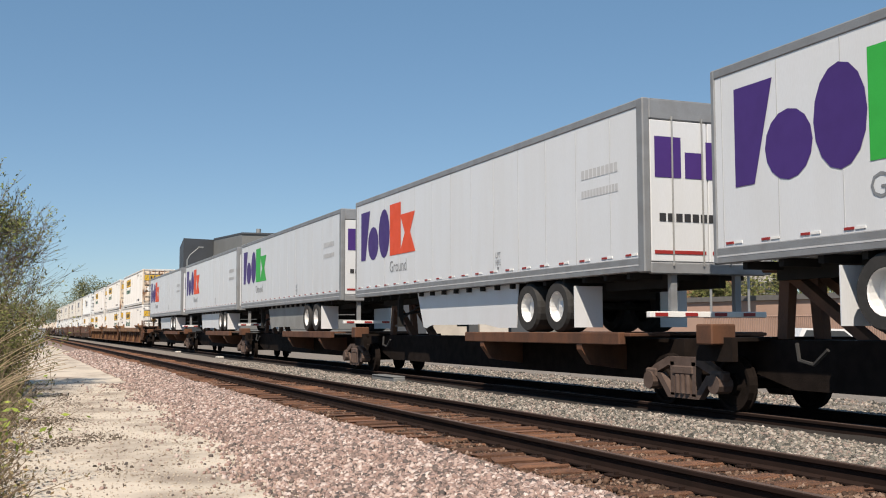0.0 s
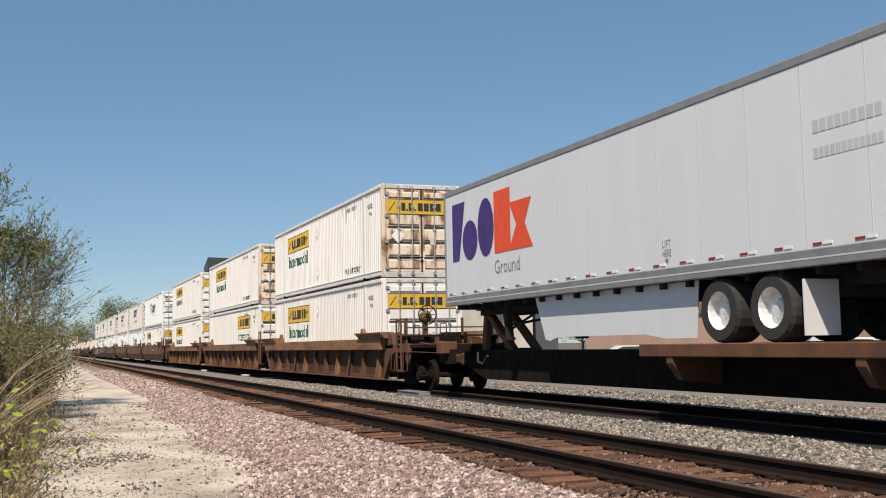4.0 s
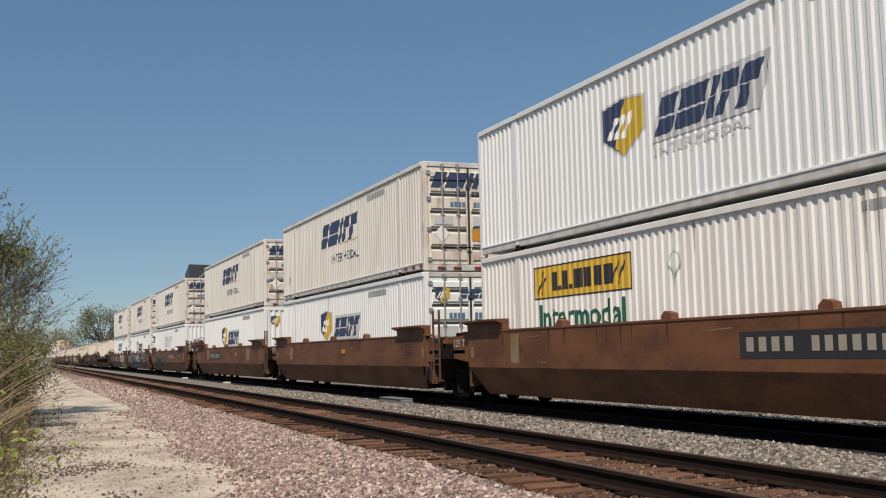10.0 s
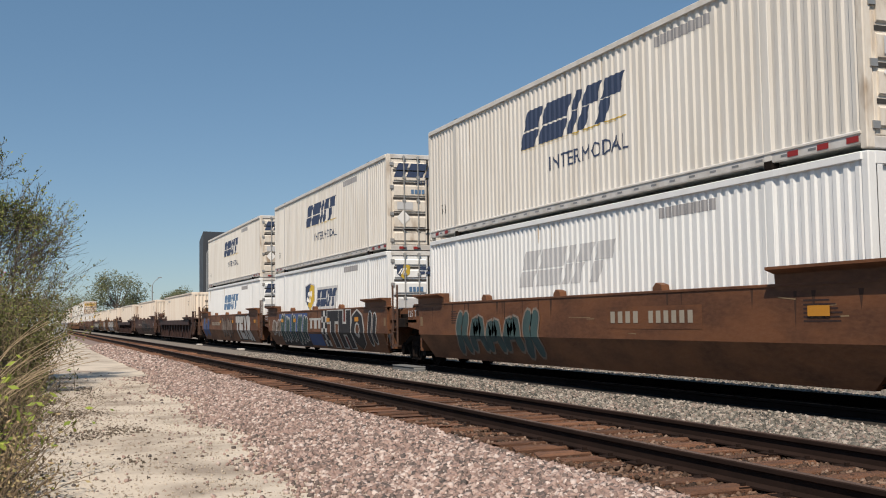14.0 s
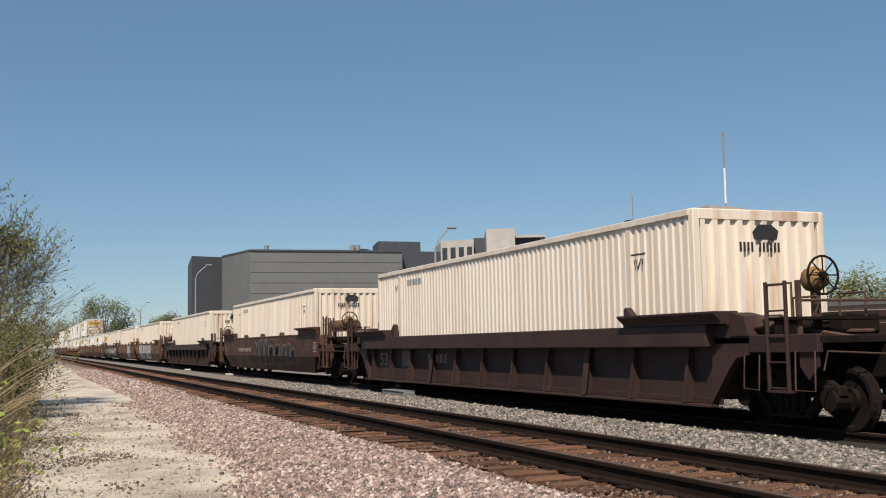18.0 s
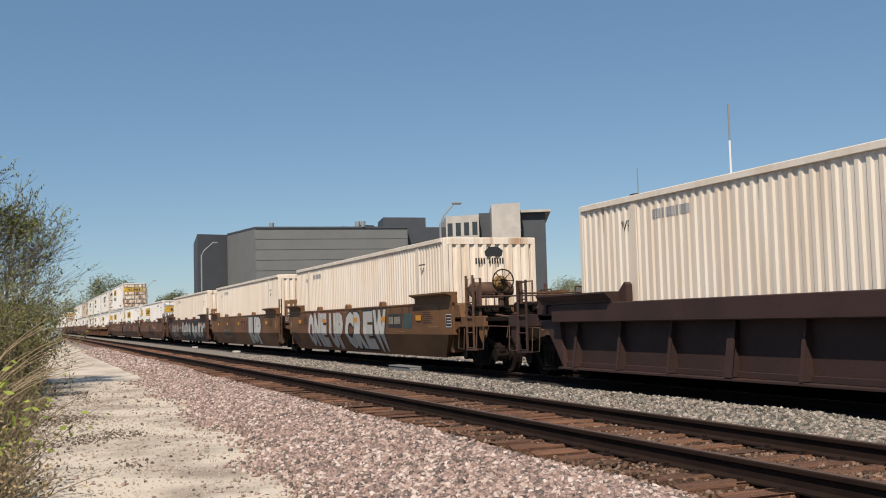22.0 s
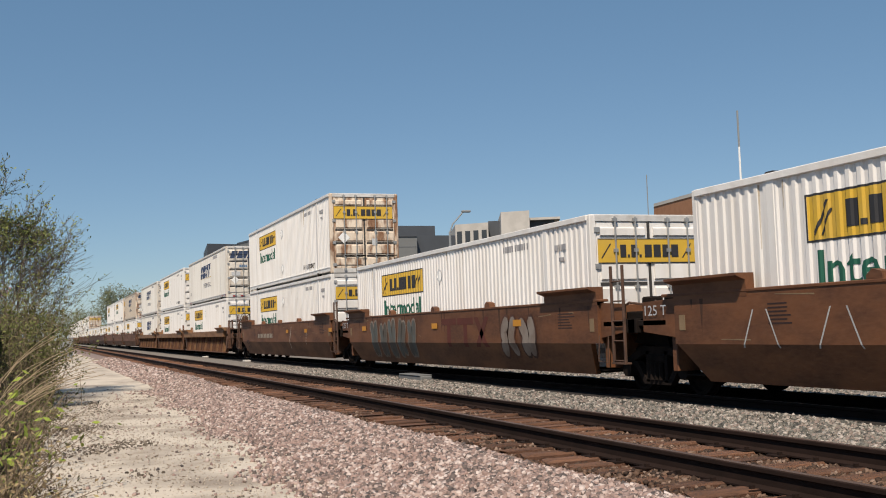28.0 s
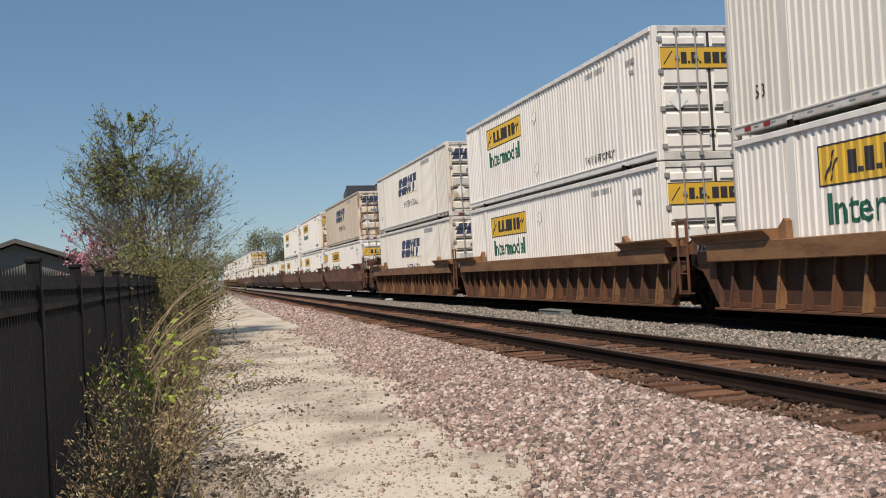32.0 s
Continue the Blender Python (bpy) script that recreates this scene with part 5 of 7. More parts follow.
def load(kind):
    """Builds one container of each kind and copies it for the rest."""
    if kind not in PROTO:
        J, far = jb_marks(), kind.endswith("_far")
        PROTO[kind] = {
            "jb": lambda: container("white corrugated container with yellow logo panel and green lettering", "jb_white", marks=J, end_marks=jb_end() + end_blocks(), far=far),
            "jb_rust": lambda: container("white corrugated container with rust-streaked doors and yellow logo panel", "jb_white", "doors", "rust_white", J, jb_end() + end_blocks(), far=far),
            "jb_mid": lambda: container("white corrugated container with yellow logo panel near its door end", "jb_white", "doors", None, jb_marks(10.1), jb_end(2.1) + end_blocks(2.1), far=far),
            "swift": lambda: container("aged cream corrugated container with slanted dark logo blocks", "swift_cream", "doors", "cream_stained", swift_marks(), end_marks=swift_end(), number=2, far=far),
            "swift_tan": lambda: container("faded tan corrugated container with slanted dark logo blocks", "tan_paint", "doors", "rust_white", swift_marks(), swift_end(), 2, far=far),
            "swift_new": lambda: container("clean white corrugated container with navy and gold shield", "swift_white", marks=swift_new_marks(), end_marks=swift_new_end(), number=2, far=far),
            "swift_wall": lambda: container("white corrugated container with shield on its ribbed end wall", "swift_white", "wall", None, swift_new_marks(), swift_new_end()[:4], 2, far=far),
            "swift_blue": lambda: container("white corrugated container with faded blue logo blocks", "swift_white", marks=swift_marks("blue_grey")[:1], end_marks=swift_end(), number=2, far=far),
            "blank": lambda: container("white corrugated container with a washed-out logo", "swift_white", "wall", None, [("logo", "pale_grey", blocks(5.6, 9.9, 1.5, 2.25, 5, 0.4, 0.3), "")], (), 2, far=far),
            "ups": lambda: container("cream corrugated container with rust-stained ribbed end wall", "ups_cream", "wall", "ups_stained", ups_marks(), ups_end(), False, far=far),
        }[kind.removesuffix("_far")]()
        return PROTO[kind]
    return copy_thing(PROTO[kind], Matrix())


# ---- running gear ----
def side_frame(x):
    s = Shape()
    o = -1 if x < 0 else 1
    a, b = x - 0.06, x + 0.06
    s.prism([(-0.98, 0.50), (-0.80, 0.60), (-0.42, 0.74), (0.42, 0.74), (0.80, 0.60), (0.98, 0.50), (0.80, 0.46), (0.40, 0.60), (-0.40, 0.60), (-0.80, 0.46)], "x", a, b)
    s.prism([(-0.80, 0.48), (-0.62, 0.46), (-0.34, 0.16), (0.34, 0.16), (0.62, 0.46), (0.80, 0.48), (0.42, 0.08), (-0.42, 0.08)], "x", a, b)
    for y in (-0.34, 0.24):
        s.box(a, b, y, y + 0.1, 0.12, 0.66)
    for y in (-0.14, 0.0, 0.14):
        for x2 in (x - 0.05, x + 0.05):
            s.tube((x2, y, 0.16), (x2, y, 0.46), 0.055, n=7)
    s.box(a - 0.02, b + 0.02, -0.28, 0.28, 0.46, 0.60, 0.02)
    for y in (-0.89, 0.89):
        s.tube((x - 0.13, y, 0.42 + RAIL_Z), (x + 0.13, y, 0.42 + RAIL_Z), 0.15, n=10)
        s.box(x - 0.09, x + 0.09, y - 0.16, y + 0.16, 0.38, 0.54, 0.03)
    return s


def wheelset_mesh():
    s = Shape()
    for o in (-1, 1):
        s.lathe([(o * 0.68, 0.0), (o * 0.68, 0.16), (o * 0.70, 0.17), (o * 0.70, 0.34), (o * 0.665, 0.37), (o * 0.665, WHEEL_R + 0.025), (o * 0.695, WHEEL_R + 0.025),
                 (o * 0.71, WHEEL_R), (o * 0.80, WHEEL_R - 0.006), (o * 0.80, 0.36), (o * 0.75, 0.34), (o * 0.755, 0.17), (o * 0.82, 0.16), (o * 0.82, 0.0)], "x", n=22)
    s.tube((-0.95, 0, 0), (0.95, 0, 0), 0.08, n=8)
    return s


GEAR = {}


def truck(parent, y, lit=False):
    if not GEAR:
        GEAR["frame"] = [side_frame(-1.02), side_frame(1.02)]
        # Lit-tone frames for open trucks; the others carry the deck's shade in their colour.
        GEAR["rusty"] = [g.mesh("side_frame", "rusty_lit_frame") for g in GEAR["frame"]]
        GEAR["frame"] = [g.mesh("side_frame", "shaded_grime") for g in GEAR["frame"]]
        GEAR["bolster"] = Shape().box(-1.0, 1.0, -0.2, 0.2, 0.42, 0.74, 0.03).mesh("bolster", "shaded_grime")
        GEAR["wheelset"] = wheelset_mesh().mesh("wheelset", "tread")
        GEAR["wheelset"].materials[0] = M["shaded_grime"]
    t = part("truck", GEAR["bolster"], None, parent, at=(0, y, 0))
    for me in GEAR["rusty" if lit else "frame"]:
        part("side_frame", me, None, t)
    for dy in (-0.89, 0.89):
        w = part("wheelset", GEAR["wheelset"], None, t, at=(0, dy, WHEEL_R + RAIL_Z))
        WHEELSETS.append((w, dy))


def ring(s, centre, r, tube_r, axis="y", n=18):
    pts = []
    for i in range(n + 1):
        c, q = r * math.cos(2 * math.pi * i / n), r * math.sin(2 * math.pi * i / n)
        pts.append((centre[0] + c, centre[1], centre[2] + q) if axis == "y" else (centre[0], centre[1] + c, centre[2] + q))
    return s.path(pts, tube_r, 5)


def well_unit(style, paint, near, far, label, graffiti=()):
    """One platform of a well car: near, far = 'joint' (shared truck) or 'end' (coupler); its origin is the middle at rail level."""
    c = thing("well_car", label, "well car", "well cars")
    X0 = 1.52
    for o in (-1, 1):
        if style == "smooth":
            e0, e1 = 8.5 if near == "joint" else 9.0, 8.25 if far == "joint" else 9.0
            part("side_sill", Shape().box(o * X0, o * 1.38, -e0, e1, 0.80, 1.575), paint, c)
            out, back = [(-e0 + 0.3, 0.80), (e1 - 0.05, 0.80), (e1 - 0.55, 0.21), (-e0 + (0.60 if near == "joint" else 1.15), 0.21)], 0.10
            low = [(o * (X0 - (0.80 - z) * 0.25 / 0.58), y, z) for y, z in out] + [(o * (X0 - back - (0.80 - z) * 0.25 / 0.58), y, z) for y, z in out]
            part("lower_sill", Shape().add(low, [(0, 1, 2, 3), (7, 6, 5, 4), (0, 4, 5, 1), (1, 5, 6, 2), (2, 6, 7, 3), (3, 7, 4, 0)]), paint, c)
            part("top_chord", Shape().box(o * (X0 + 0.015), o * 1.34, -8.6, 8.6, 1.56, 1.61, 0.01), paint, c)
            for y in (-3.4, 0.2, 3.8):
                part("tie_hook", Shape().prism([(y - 0.12, 1.60), (y - 0.10, 1.70), (y + 0.06, 1.74), (y + 0.16, 1.66), (y + 0.16, 1.60)], "x", o * 1.53, o * 1.38), paint, c)
            for k in (-1, 1):
                part("raised_end", Shape().prism([(o * (X0 + 0.18), 1.84), (o * (X0 + 0.18), 1.80), (o * (X0 + 0.02), 1.74), (o * (X0 + 0.004), 1.50), (o * 1.385, 1.50), (o * 1.385, 1.84)], "y", k * 6.35, e1 if k > 0 else -e0), paint, c)
                part("end_web", Shape().prism([((e1 if k > 0 else -e0), 0.90), ((e1 if k > 0 else -e0), 1.54), (k * 9.30, 1.50), (k * 9.30, 1.0)], "x", o * (X0 - 0.06), o * 1.38), paint, c)
                part("end_marker", Shape().box(o * (X0 + 0.002), o * (X0 + 0.008), (e1 if k > 0 else -e0) - k * 0.30, (e1 if k > 0 else -e0) - k * 0.14, 1.02, 1.26), "tan_patch", c, "tan end label")
        else:
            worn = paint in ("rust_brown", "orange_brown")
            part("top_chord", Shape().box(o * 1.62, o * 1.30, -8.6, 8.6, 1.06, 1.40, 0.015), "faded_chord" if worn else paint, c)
            # On worn cars the sheet's colour holds dirt and the chord's shadow.
            part("side_sheet", Shape().box(o * 1.365, o * 1.33, -8.6, 8.6, 0.20, 1.06), "dirt_and_shade" if worn else paint, c)
            part("bottom_sill", Shape().box(o * 1.56, o * 1.34, -8.5, 8.5, 0.165, 0.205, 0.006), paint, c)
            part("sill_strip", Shape().box(o * 1.40, o * 1.366, -8.5, 8.5, 0.206, 0.30, 0.006), paint, c)
            n = 11 if style == "ribbed" else 21
            hidden = Shape()
            for i in range(n):
                y = -7.9 + 15.8 * i / (n - 1)
                wide = style == "ribbed" and i % 5 == 2
                w = 0.085 if wide else 0.032
                foot_x = 1.55
                rib = Shape().prism([(o * 1.42, 1.06), (o * foot_x, 0.22), (o * 1.365, 0.22), (o * 1.365, 1.06)], "y", y - 0.014, y + 0.014)
                rib.prism([(o * 1.445, 1.06), (o * (foot_x + 0.022), 0.22), (o * foot_x, 0.22), (o * 1.42, 1.06)], "y", y - w, y + w)
                if o < 0:
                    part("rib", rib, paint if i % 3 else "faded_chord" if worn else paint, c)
                else:
                    hidden.add(rib.v, rib.f)
            if hidden.v:
                tagged(part("opposite_ribs", hidden, paint, c), kind="stuff")
            for k in (-1, 1):
                flare = Shape().prism([(o * 1.75, 1.585), (o * 1.75, 1.555), (o * 1.625, 1.44), (o * 1.625, 1.401), (o * 1.32, 1.401), (o * 1.32, 1.585)], "y", k * 6.3, k * 9.0)
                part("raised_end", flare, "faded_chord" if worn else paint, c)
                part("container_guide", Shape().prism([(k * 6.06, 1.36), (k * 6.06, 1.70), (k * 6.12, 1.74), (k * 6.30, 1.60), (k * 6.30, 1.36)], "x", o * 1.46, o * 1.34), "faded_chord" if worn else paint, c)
                part("end_web", Shape().prism([(k * 8.45, 0.18), (k * 8.6, 1.38), (k * 9.4, 1.38), (k * 9.4, 0.95), (k * 9.1, 0.90), (k * 8.9, 0.70)], "x", o * 1.46, o * 1.33), paint, c)
    if style == "smooth":
        r = random.Random(int(sum(map(ord, label + near + far))) + len(graffiti))
        runs, scrapes, lines = Shape(), Shape(), Shape()
        for _ in range(16):
            y, w, z = r.uniform(-8.2, 8.0), r.uniform(0.02, 0.06), r.uniform(0.95, 1.35)
            runs.add([(-X0 - 0.0022, y - w, 1.555), (-X0 - 0.0022, y + w, 1.555), (-X0 - 0.0022, y + w * 0.2, z)], [(0, 1, 2)])
        for _ in range(8):
            y, z, n, t = r.uniform(-8.0, 7.0), r.uniform(0.85, 1.5), r.uniform(0.15, 0.9), r.uniform(-0.04, 0.04)
            scrapes.add([(-X0 - 0.0030, y, z), (-X0 - 0.0030, y + n, z + t), (-X0 - 0.0030, y + n, z + t + 0.012), (-X0 - 0.0030, y, z + 0.02)], [(0, 1, 2, 3)])
        for y, w in ((5.9, 0.55), (-6.9, 0.75)):
            for i in range(6):
                z, e = 1.36 - 0.055 * i, w * r.uniform(0.6, 1.0)
                lines.add([(-X0 - 0.0036, y, z), (-X0 - 0.0036, y - e, z), (-X0 - 0.0036, y - e, z + 0.022), (-X0 - 0.0036, y, z + 0.022)], [(0, 1, 2, 3)])
        tagged(part("rust_runs", runs, "dirt_and_shade", c, "dark rust runs below the top chord"), kind="stuff")
        tagged(part("scrapes", scrapes, "tan_patch", c, "pale scrapes in the paint"), kind="stuff")
        tagged(part("stencil_bars", lines, "maroon", c, "rows of faded stencilled data"), kind="stuff")
    floor = Shape()
    for i in range(9):
        y = -7.6 + i * 1.9
        floor.box(-1.22, 1.22, y - 0.2, y + 0.2, 0.225, 0.345)
    part("well_floor", floor.box(-1.25, 1.25, -8.4, 8.4, 0.285, 0.30), "shaded_grime", c)
    for k, how in ((-1, near), (1, far)):
        part("bulkhead", Shape().box(-1.36, 1.36, k * 8.45, k * 8.6, 0.35, 1.50, 0.01), paint, c)
        stretch = 9.75 if how == "joint" else 10.85
        part("end_deck", Shape().box(-1.46, 1.46, k * 8.6, k * stretch, 1.10, 1.20, 0.01), "shaded_grime", c)
        part("draft_sill", Shape().box(-0.35, 0.35, k * 8.6, k * 10.9, 0.62, 1.09, 0.02), "shaded_grime", c)
        for o in (-1, 1):
            part("deck_beam", Shape().box(o * 1.50, o * 1.40, k * 9.46, k * stretch, 0.98, 1.23, 0.012), "shaded_grime" if how == "joint" else paint, c)
        o = -1
        if how == "end" or k == -1:
            lad = Shape()
            ya = k * (9.25 if how == "joint" else 10.1)
            top = 2.18 if style == "smooth" else 1.95
            for dy in (-0.2, 0.2):
                lad.box(-1.55, -1.50, ya + dy - 0.022, ya + dy + 0.022, 0.44, top, 0.008)
            for z in (0.50, 0.85, 1.2, 1.55, 1.9):
                lad.tube((-1.525, ya - 0.2, z), (-1.525, ya + 0.2, z), 0.014, n=5)
            lad.box(-1.56, -1.42, ya - 0.22, ya + 0.22, 0.44, 0.47)
            part("ladder", lad, "truck_rust" if style == "smooth" else paint, c)
            part("grab_iron", Shape().path([(-1.50, ya - k * 0.75, 0.95), (-1.53, ya - k * 0.75, 0.48), (-1.53, ya - k * 0.42, 0.46), (-1.50, ya - k * 0.42, 0.95)], 0.011), "truck_rust", c)
        if how == "joint":
            if k == 1:
                if style != "smooth":
                    part("joint_panel", Shape().box(-1.48, -1.40, 8.5, 9.4, 1.02, 1.50, 0.015), paint, c)
                s = Shape()
                for poly in word("125 T", 0, 0.66, 1.27, 1.44):
                    s.add([(-1.484, 9.2 - a, z) for a, z in poly], [tuple(range(len(poly)))])
                part("load_lettering", s, "pale_grey", c, "pale stencilled lettering")
                part("bearing_arm", Shape().prism([(9.3, 0.72), (9.4, 1.0), (10.3, 1.0), (10.45, 0.80)], "x", -0.95, -0.75), "shaded_grime", c)
            if paint == "tan_brown" or style == "smooth" and paint == "red_brown":
                y0, y2 = k * 9.05, k * 9.17
                guard = Shape().box(-1.30, -1.20, y0, y2, 1.21, 2.13, 0.012).box(-0.92, -0.82, y0, y2, 1.21, 2.13, 0.012)
                part("guard_frame", guard.box(-1.20, -0.92, y0, y2, 1.98, 2.13, 0.012).box(-1.20, -0.92, y0, y2, 1.40, 1.52, 0.012), "faded_chord", c, "tan painted steel guard frame")
            part("joint_gear", Shape().box(-1.25, -0.3, k * 8.75, k * 9.6, 1.20, 1.36, 0.02), "shaded_grime", c)
            part("retaining_valve", Shape().box(-0.95, -0.70, k * 9.1, k * 9.45, 1.37, 1.62, 0.03), "shaded_grime", c)
            part("air_pipe", Shape().path([(-1.30, k * 8.8, 1.36), (-1.26, k * 9.2, 1.52), (-1.0, k * 9.5, 1.46), (-0.9, k * 9.8, 1.30)], 0.022), "truck_rust", c)
        else:
            part("crosswalk", Shape().box(-1.48, 1.48, k * 9.85, k * 10.5, 1.42, 1.46), "shaded_grime", c)
            for x in (-1.4, 1.4):
                part("walkway_bracket", Shape().box(x - 0.05, x + 0.05, k * 9.95, k * 10.4, 1.20, 1.42, 0.01), "shaded_grime", c)
            part("corner_box", Shape().prism([(k * 9.05, 1.22), (k * 9.05, 1.56), (k * 9.36, 1.50), (k * 9.46, 1.22)], "x", -1.5, -1.12), paint, c)
            rails = Shape()
            for x in (-1.40, 0.3, 1.40):
                rails.box(x - 0.03, x + 0.03, k * 10.38, k * 10.44, 1.2, 1.95)
            rails.tube((-1.4, k * 10.41, 1.68), (1.4, k * 10.41, 1.68), 0.02, n=6)
            part("handrail", rails, "truck_rust", c)
            part("uncoupling_lever", Shape().path([(-1.50, k * 10.95, 0.75), (-1.45, k * 10.98, 1.0), (-0.5, k * 11.0, 0.95), (-0.1, k * 11.2, 0.9)], 0.012), "truck_rust", c)
            for xa, zb in ((-1.42, 1.92), (-0.98, 1.74), (-0.15, 1.80)):
                part("grab_rail", Shape().path([(xa, k * 10.30, 1.46), (xa, k * 10.30, zb), (xa, k * 9.80, zb), (xa, k * 9.80, 1.46)], 0.018, 5), "truck_rust", c)
            part("brake_pipe", Shape().path([(-1.36, k * 9.1, 1.30), (-1.36, k * 9.7, 1.36), (-1.20, k * 10.2, 1.30), (-0.60, k * 10.7, 1.16)], 0.028, 6), "truck_rust", c)
            part("reservoir", Shape().lathe([(-0.40, 0.0), (-0.40, 0.10), (-0.34, 0.15), (0.34, 0.15), (0.40, 0.10), (0.40, 0.0)], "y", (-1.18, k * 9.45, 1.36), 12), "truck_rust", c, smooth=True)
            part("bracket_plate", Shape().prism([(k * 10.45, 1.20), (k * 10.45, 0.80), (k * 10.62, 0.62), (k * 10.80, 0.80), (k * 10.80, 1.20)], "x", -1.46, -1.42), paint, c, "painted corner bracket")
            part("corner_step", Shape().path([(-1.50, k * 10.80, 1.0), (-1.52, k * 10.80, 0.48), (-1.52, k * 10.42, 0.48), (-1.50, k * 10.42, 1.0)], 0.012), "truck_rust", c)
            if style == "smooth":
                part("air_tank", Shape().lathe([(-0.55, 0.0), (-0.55, 0.14), (-0.48, 0.20), (0.48, 0.20), (0.55, 0.14), (0.55, 0.0)], "x", (-0.55, k * 9.15, 1.86), 14), "truck_rust", c, smooth=True)
                part("tank_bracket", Shape().box(-0.95, -0.88, k * 9.0, k * 9.3, 1.2, 1.70).box(-0.22, -0.15, k * 9.0, k * 9.3, 1.2, 1.70), "shaded_grime", c)
            for yy in (9.55, 9.95):
                if style == "smooth":
                    part("stanchion", Shape().path([(-1.36, k * yy, 1.2), (-1.36, k * yy, 2.12), (-1.18, k * yy, 2.12), (-1.18, k * yy, 1.2)], 0.03, 4), "truck_rust", c)
            if k == -1 and style == "smooth":
                part("data_panel", Shape().box(-1.529, -1.521, -8.94, -8.56, 0.98, 1.30), "maroon", c, "stencilled data panel")
                tagged(part("panel_bars", Shape().add([(-1.532, y, z) for p in ([rect(-8.94, -8.56, 1.28, 1.30), rect(-8.94, -8.56, 0.98, 1.0), rect(-8.94, -8.925, 1.0, 1.28), rect(-8.575, -8.56, 1.0, 1.28)] + [rect(-8.90, -8.62, q, q + 0.02) for q in (1.06, 1.13, 1.20)]) for y, z in p], [(4 * i, 4 * i + 1, 4 * i + 2, 4 * i + 3) for i in range(7)]), "pale_grey", c), kind="stuff")
            if k == -1:
                part("brake_post", Shape().box(-0.66, -0.56, k * 9.78, k * 9.9, 1.2, 1.86, 0.01), "truck_rust", c)
                part("brake_housing", Shape().lathe([(-0.14, 0.0), (-0.14, 0.13), (0.02, 0.19), (0.12, 0.17), (0.12, 0.0)], "y", (-0.60, k * 9.84, 2.0), 12), "ochre", c, "ochre hand brake housing", smooth=True)
            part("brake_cylinder", Shape().tube((-1.05, k * 9.65, 1.33), (-0.3, k * 9.65, 1.33), 0.11, n=12), "shaded_grime", c)
            part("valve_box", Shape().box(0.1, 0.8, k * 9.0, k * 9.6, 1.22, 1.55, 0.04), "shaded_grime", c)
            part("brake_lever", Shape().path([(-1.2, k * 9.5, 1.24), (-0.9, k * 10.1, 1.27), (-0.3, k * 10.6, 1.26)], 0.025), "truck_rust", c)
            if k == -1:
                bw = ring(Shape(), (-0.62, k * 10.02, 2.05), 0.27, 0.018)
                for i in range(4):
                    an = math.pi * i / 4
                    bw.tube((-0.62 - 0.27 * math.cos(an), k * 10.02, 2.05 - 0.27 * math.sin(an)), (-0.62 + 0.27 * math.cos(an), k * 10.02, 2.05 + 0.27 * math.sin(an)), 0.011, n=5)
                part("brake_wheel", bw.tube((-0.62, k * 9.9, 2.05), (-0.62, k * 10.06, 2.05), 0.05), "shaded_grime", c, "spoked hand brake wheel")
            part("coupler", Shape().box(-0.14, 0.14, k * 10.9, k * 11.62, 0.66, 0.90, 0.03).box(-0.22, 0.16, k * 11.5, k * 11.75, 0.6, 0.95, 0.05), "truck_rust", c)
            part("air_hose", Shape().path([(0.35, k * 10.9, 0.8), (0.35, k * 11.3, 0.6), (0.25, k * 11.55, 0.45), (0.2, k * 11.7, 0.55)], 0.03), "rubber", c)
        if how == "end" or k == -1:
            truck(c, k * 9.72)
    for i, (name, material, polys, lab) in enumerate(graffiti):
        lift = 0.004 + 0.0024 * LAYER.get(name, 2 if "bars" in name or "mark" in name or name in ("check", "pale_bar") else 0) + 0.0008 * (i % 3)
        shapes = [Shape() for _ in polys] if name in ("reflector", "red_bar", "logo_bar", "pale_bar", "sill_patch") else [Shape()] * len(polys)
        for s, poly in zip(shapes, polys):
            if name.startswith(("sheet_", "chord_")):
                s.add([(-1.370 if name[0] == "s" else -1.624, y, z) for y, z in poly], [tuple(range(len(poly)))])
                continue
            for lo, hi in ((-9.0, 0.80), (0.80, 9.0)):
                q = clip_band([(z, y) for y, z in poly], lo, hi)
                if len(q) > 2:
                    s.add([(-X0 - lift + (max(0.80 - z, 0) * 0.25 / 0.58), y, z) for z, y in q], [tuple(range(len(q)))])
        for s in dict.fromkeys(shapes):
            ob = part(name, s.welded(), material, c, lab)
            if "bars" in name or "lines" in name:
                tagged(ob, kind="stuff")
    return c


LAYER = {"letter_outline": 3, "stroke_outline": 3, "sprayed_letter": 5, "sprayed_stroke": 5, "reflector": 7}


def flat(polys):
    """Outlines in metres from the far end turned to the car's own y."""
    return [[(8.6 - a, z) for a, z in p] for p in polys]


def plate(a, dark="black", w=2.6):
    """A number plate painted on the sill, as plain bars."""
    return [("number_panel", dark, flat([rect(a, a + w, 0.98, 1.36)]), ""), ("number_bars", "bar_cream", flat(blocks(a + 0.05 * w, a + 0.40 * w, 1.08, 1.28, 4, 0, 0.4) + blocks(a + 0.48 * w, a + 0.95 * w, 1.08, 1.28, 6, 0, 0.4)), "")]


def reflectors(*where):
    return [("reflector", "orange_panel", flat([rect(a, a + 0.42, 1.16, 1.30) for a in where]), "")]


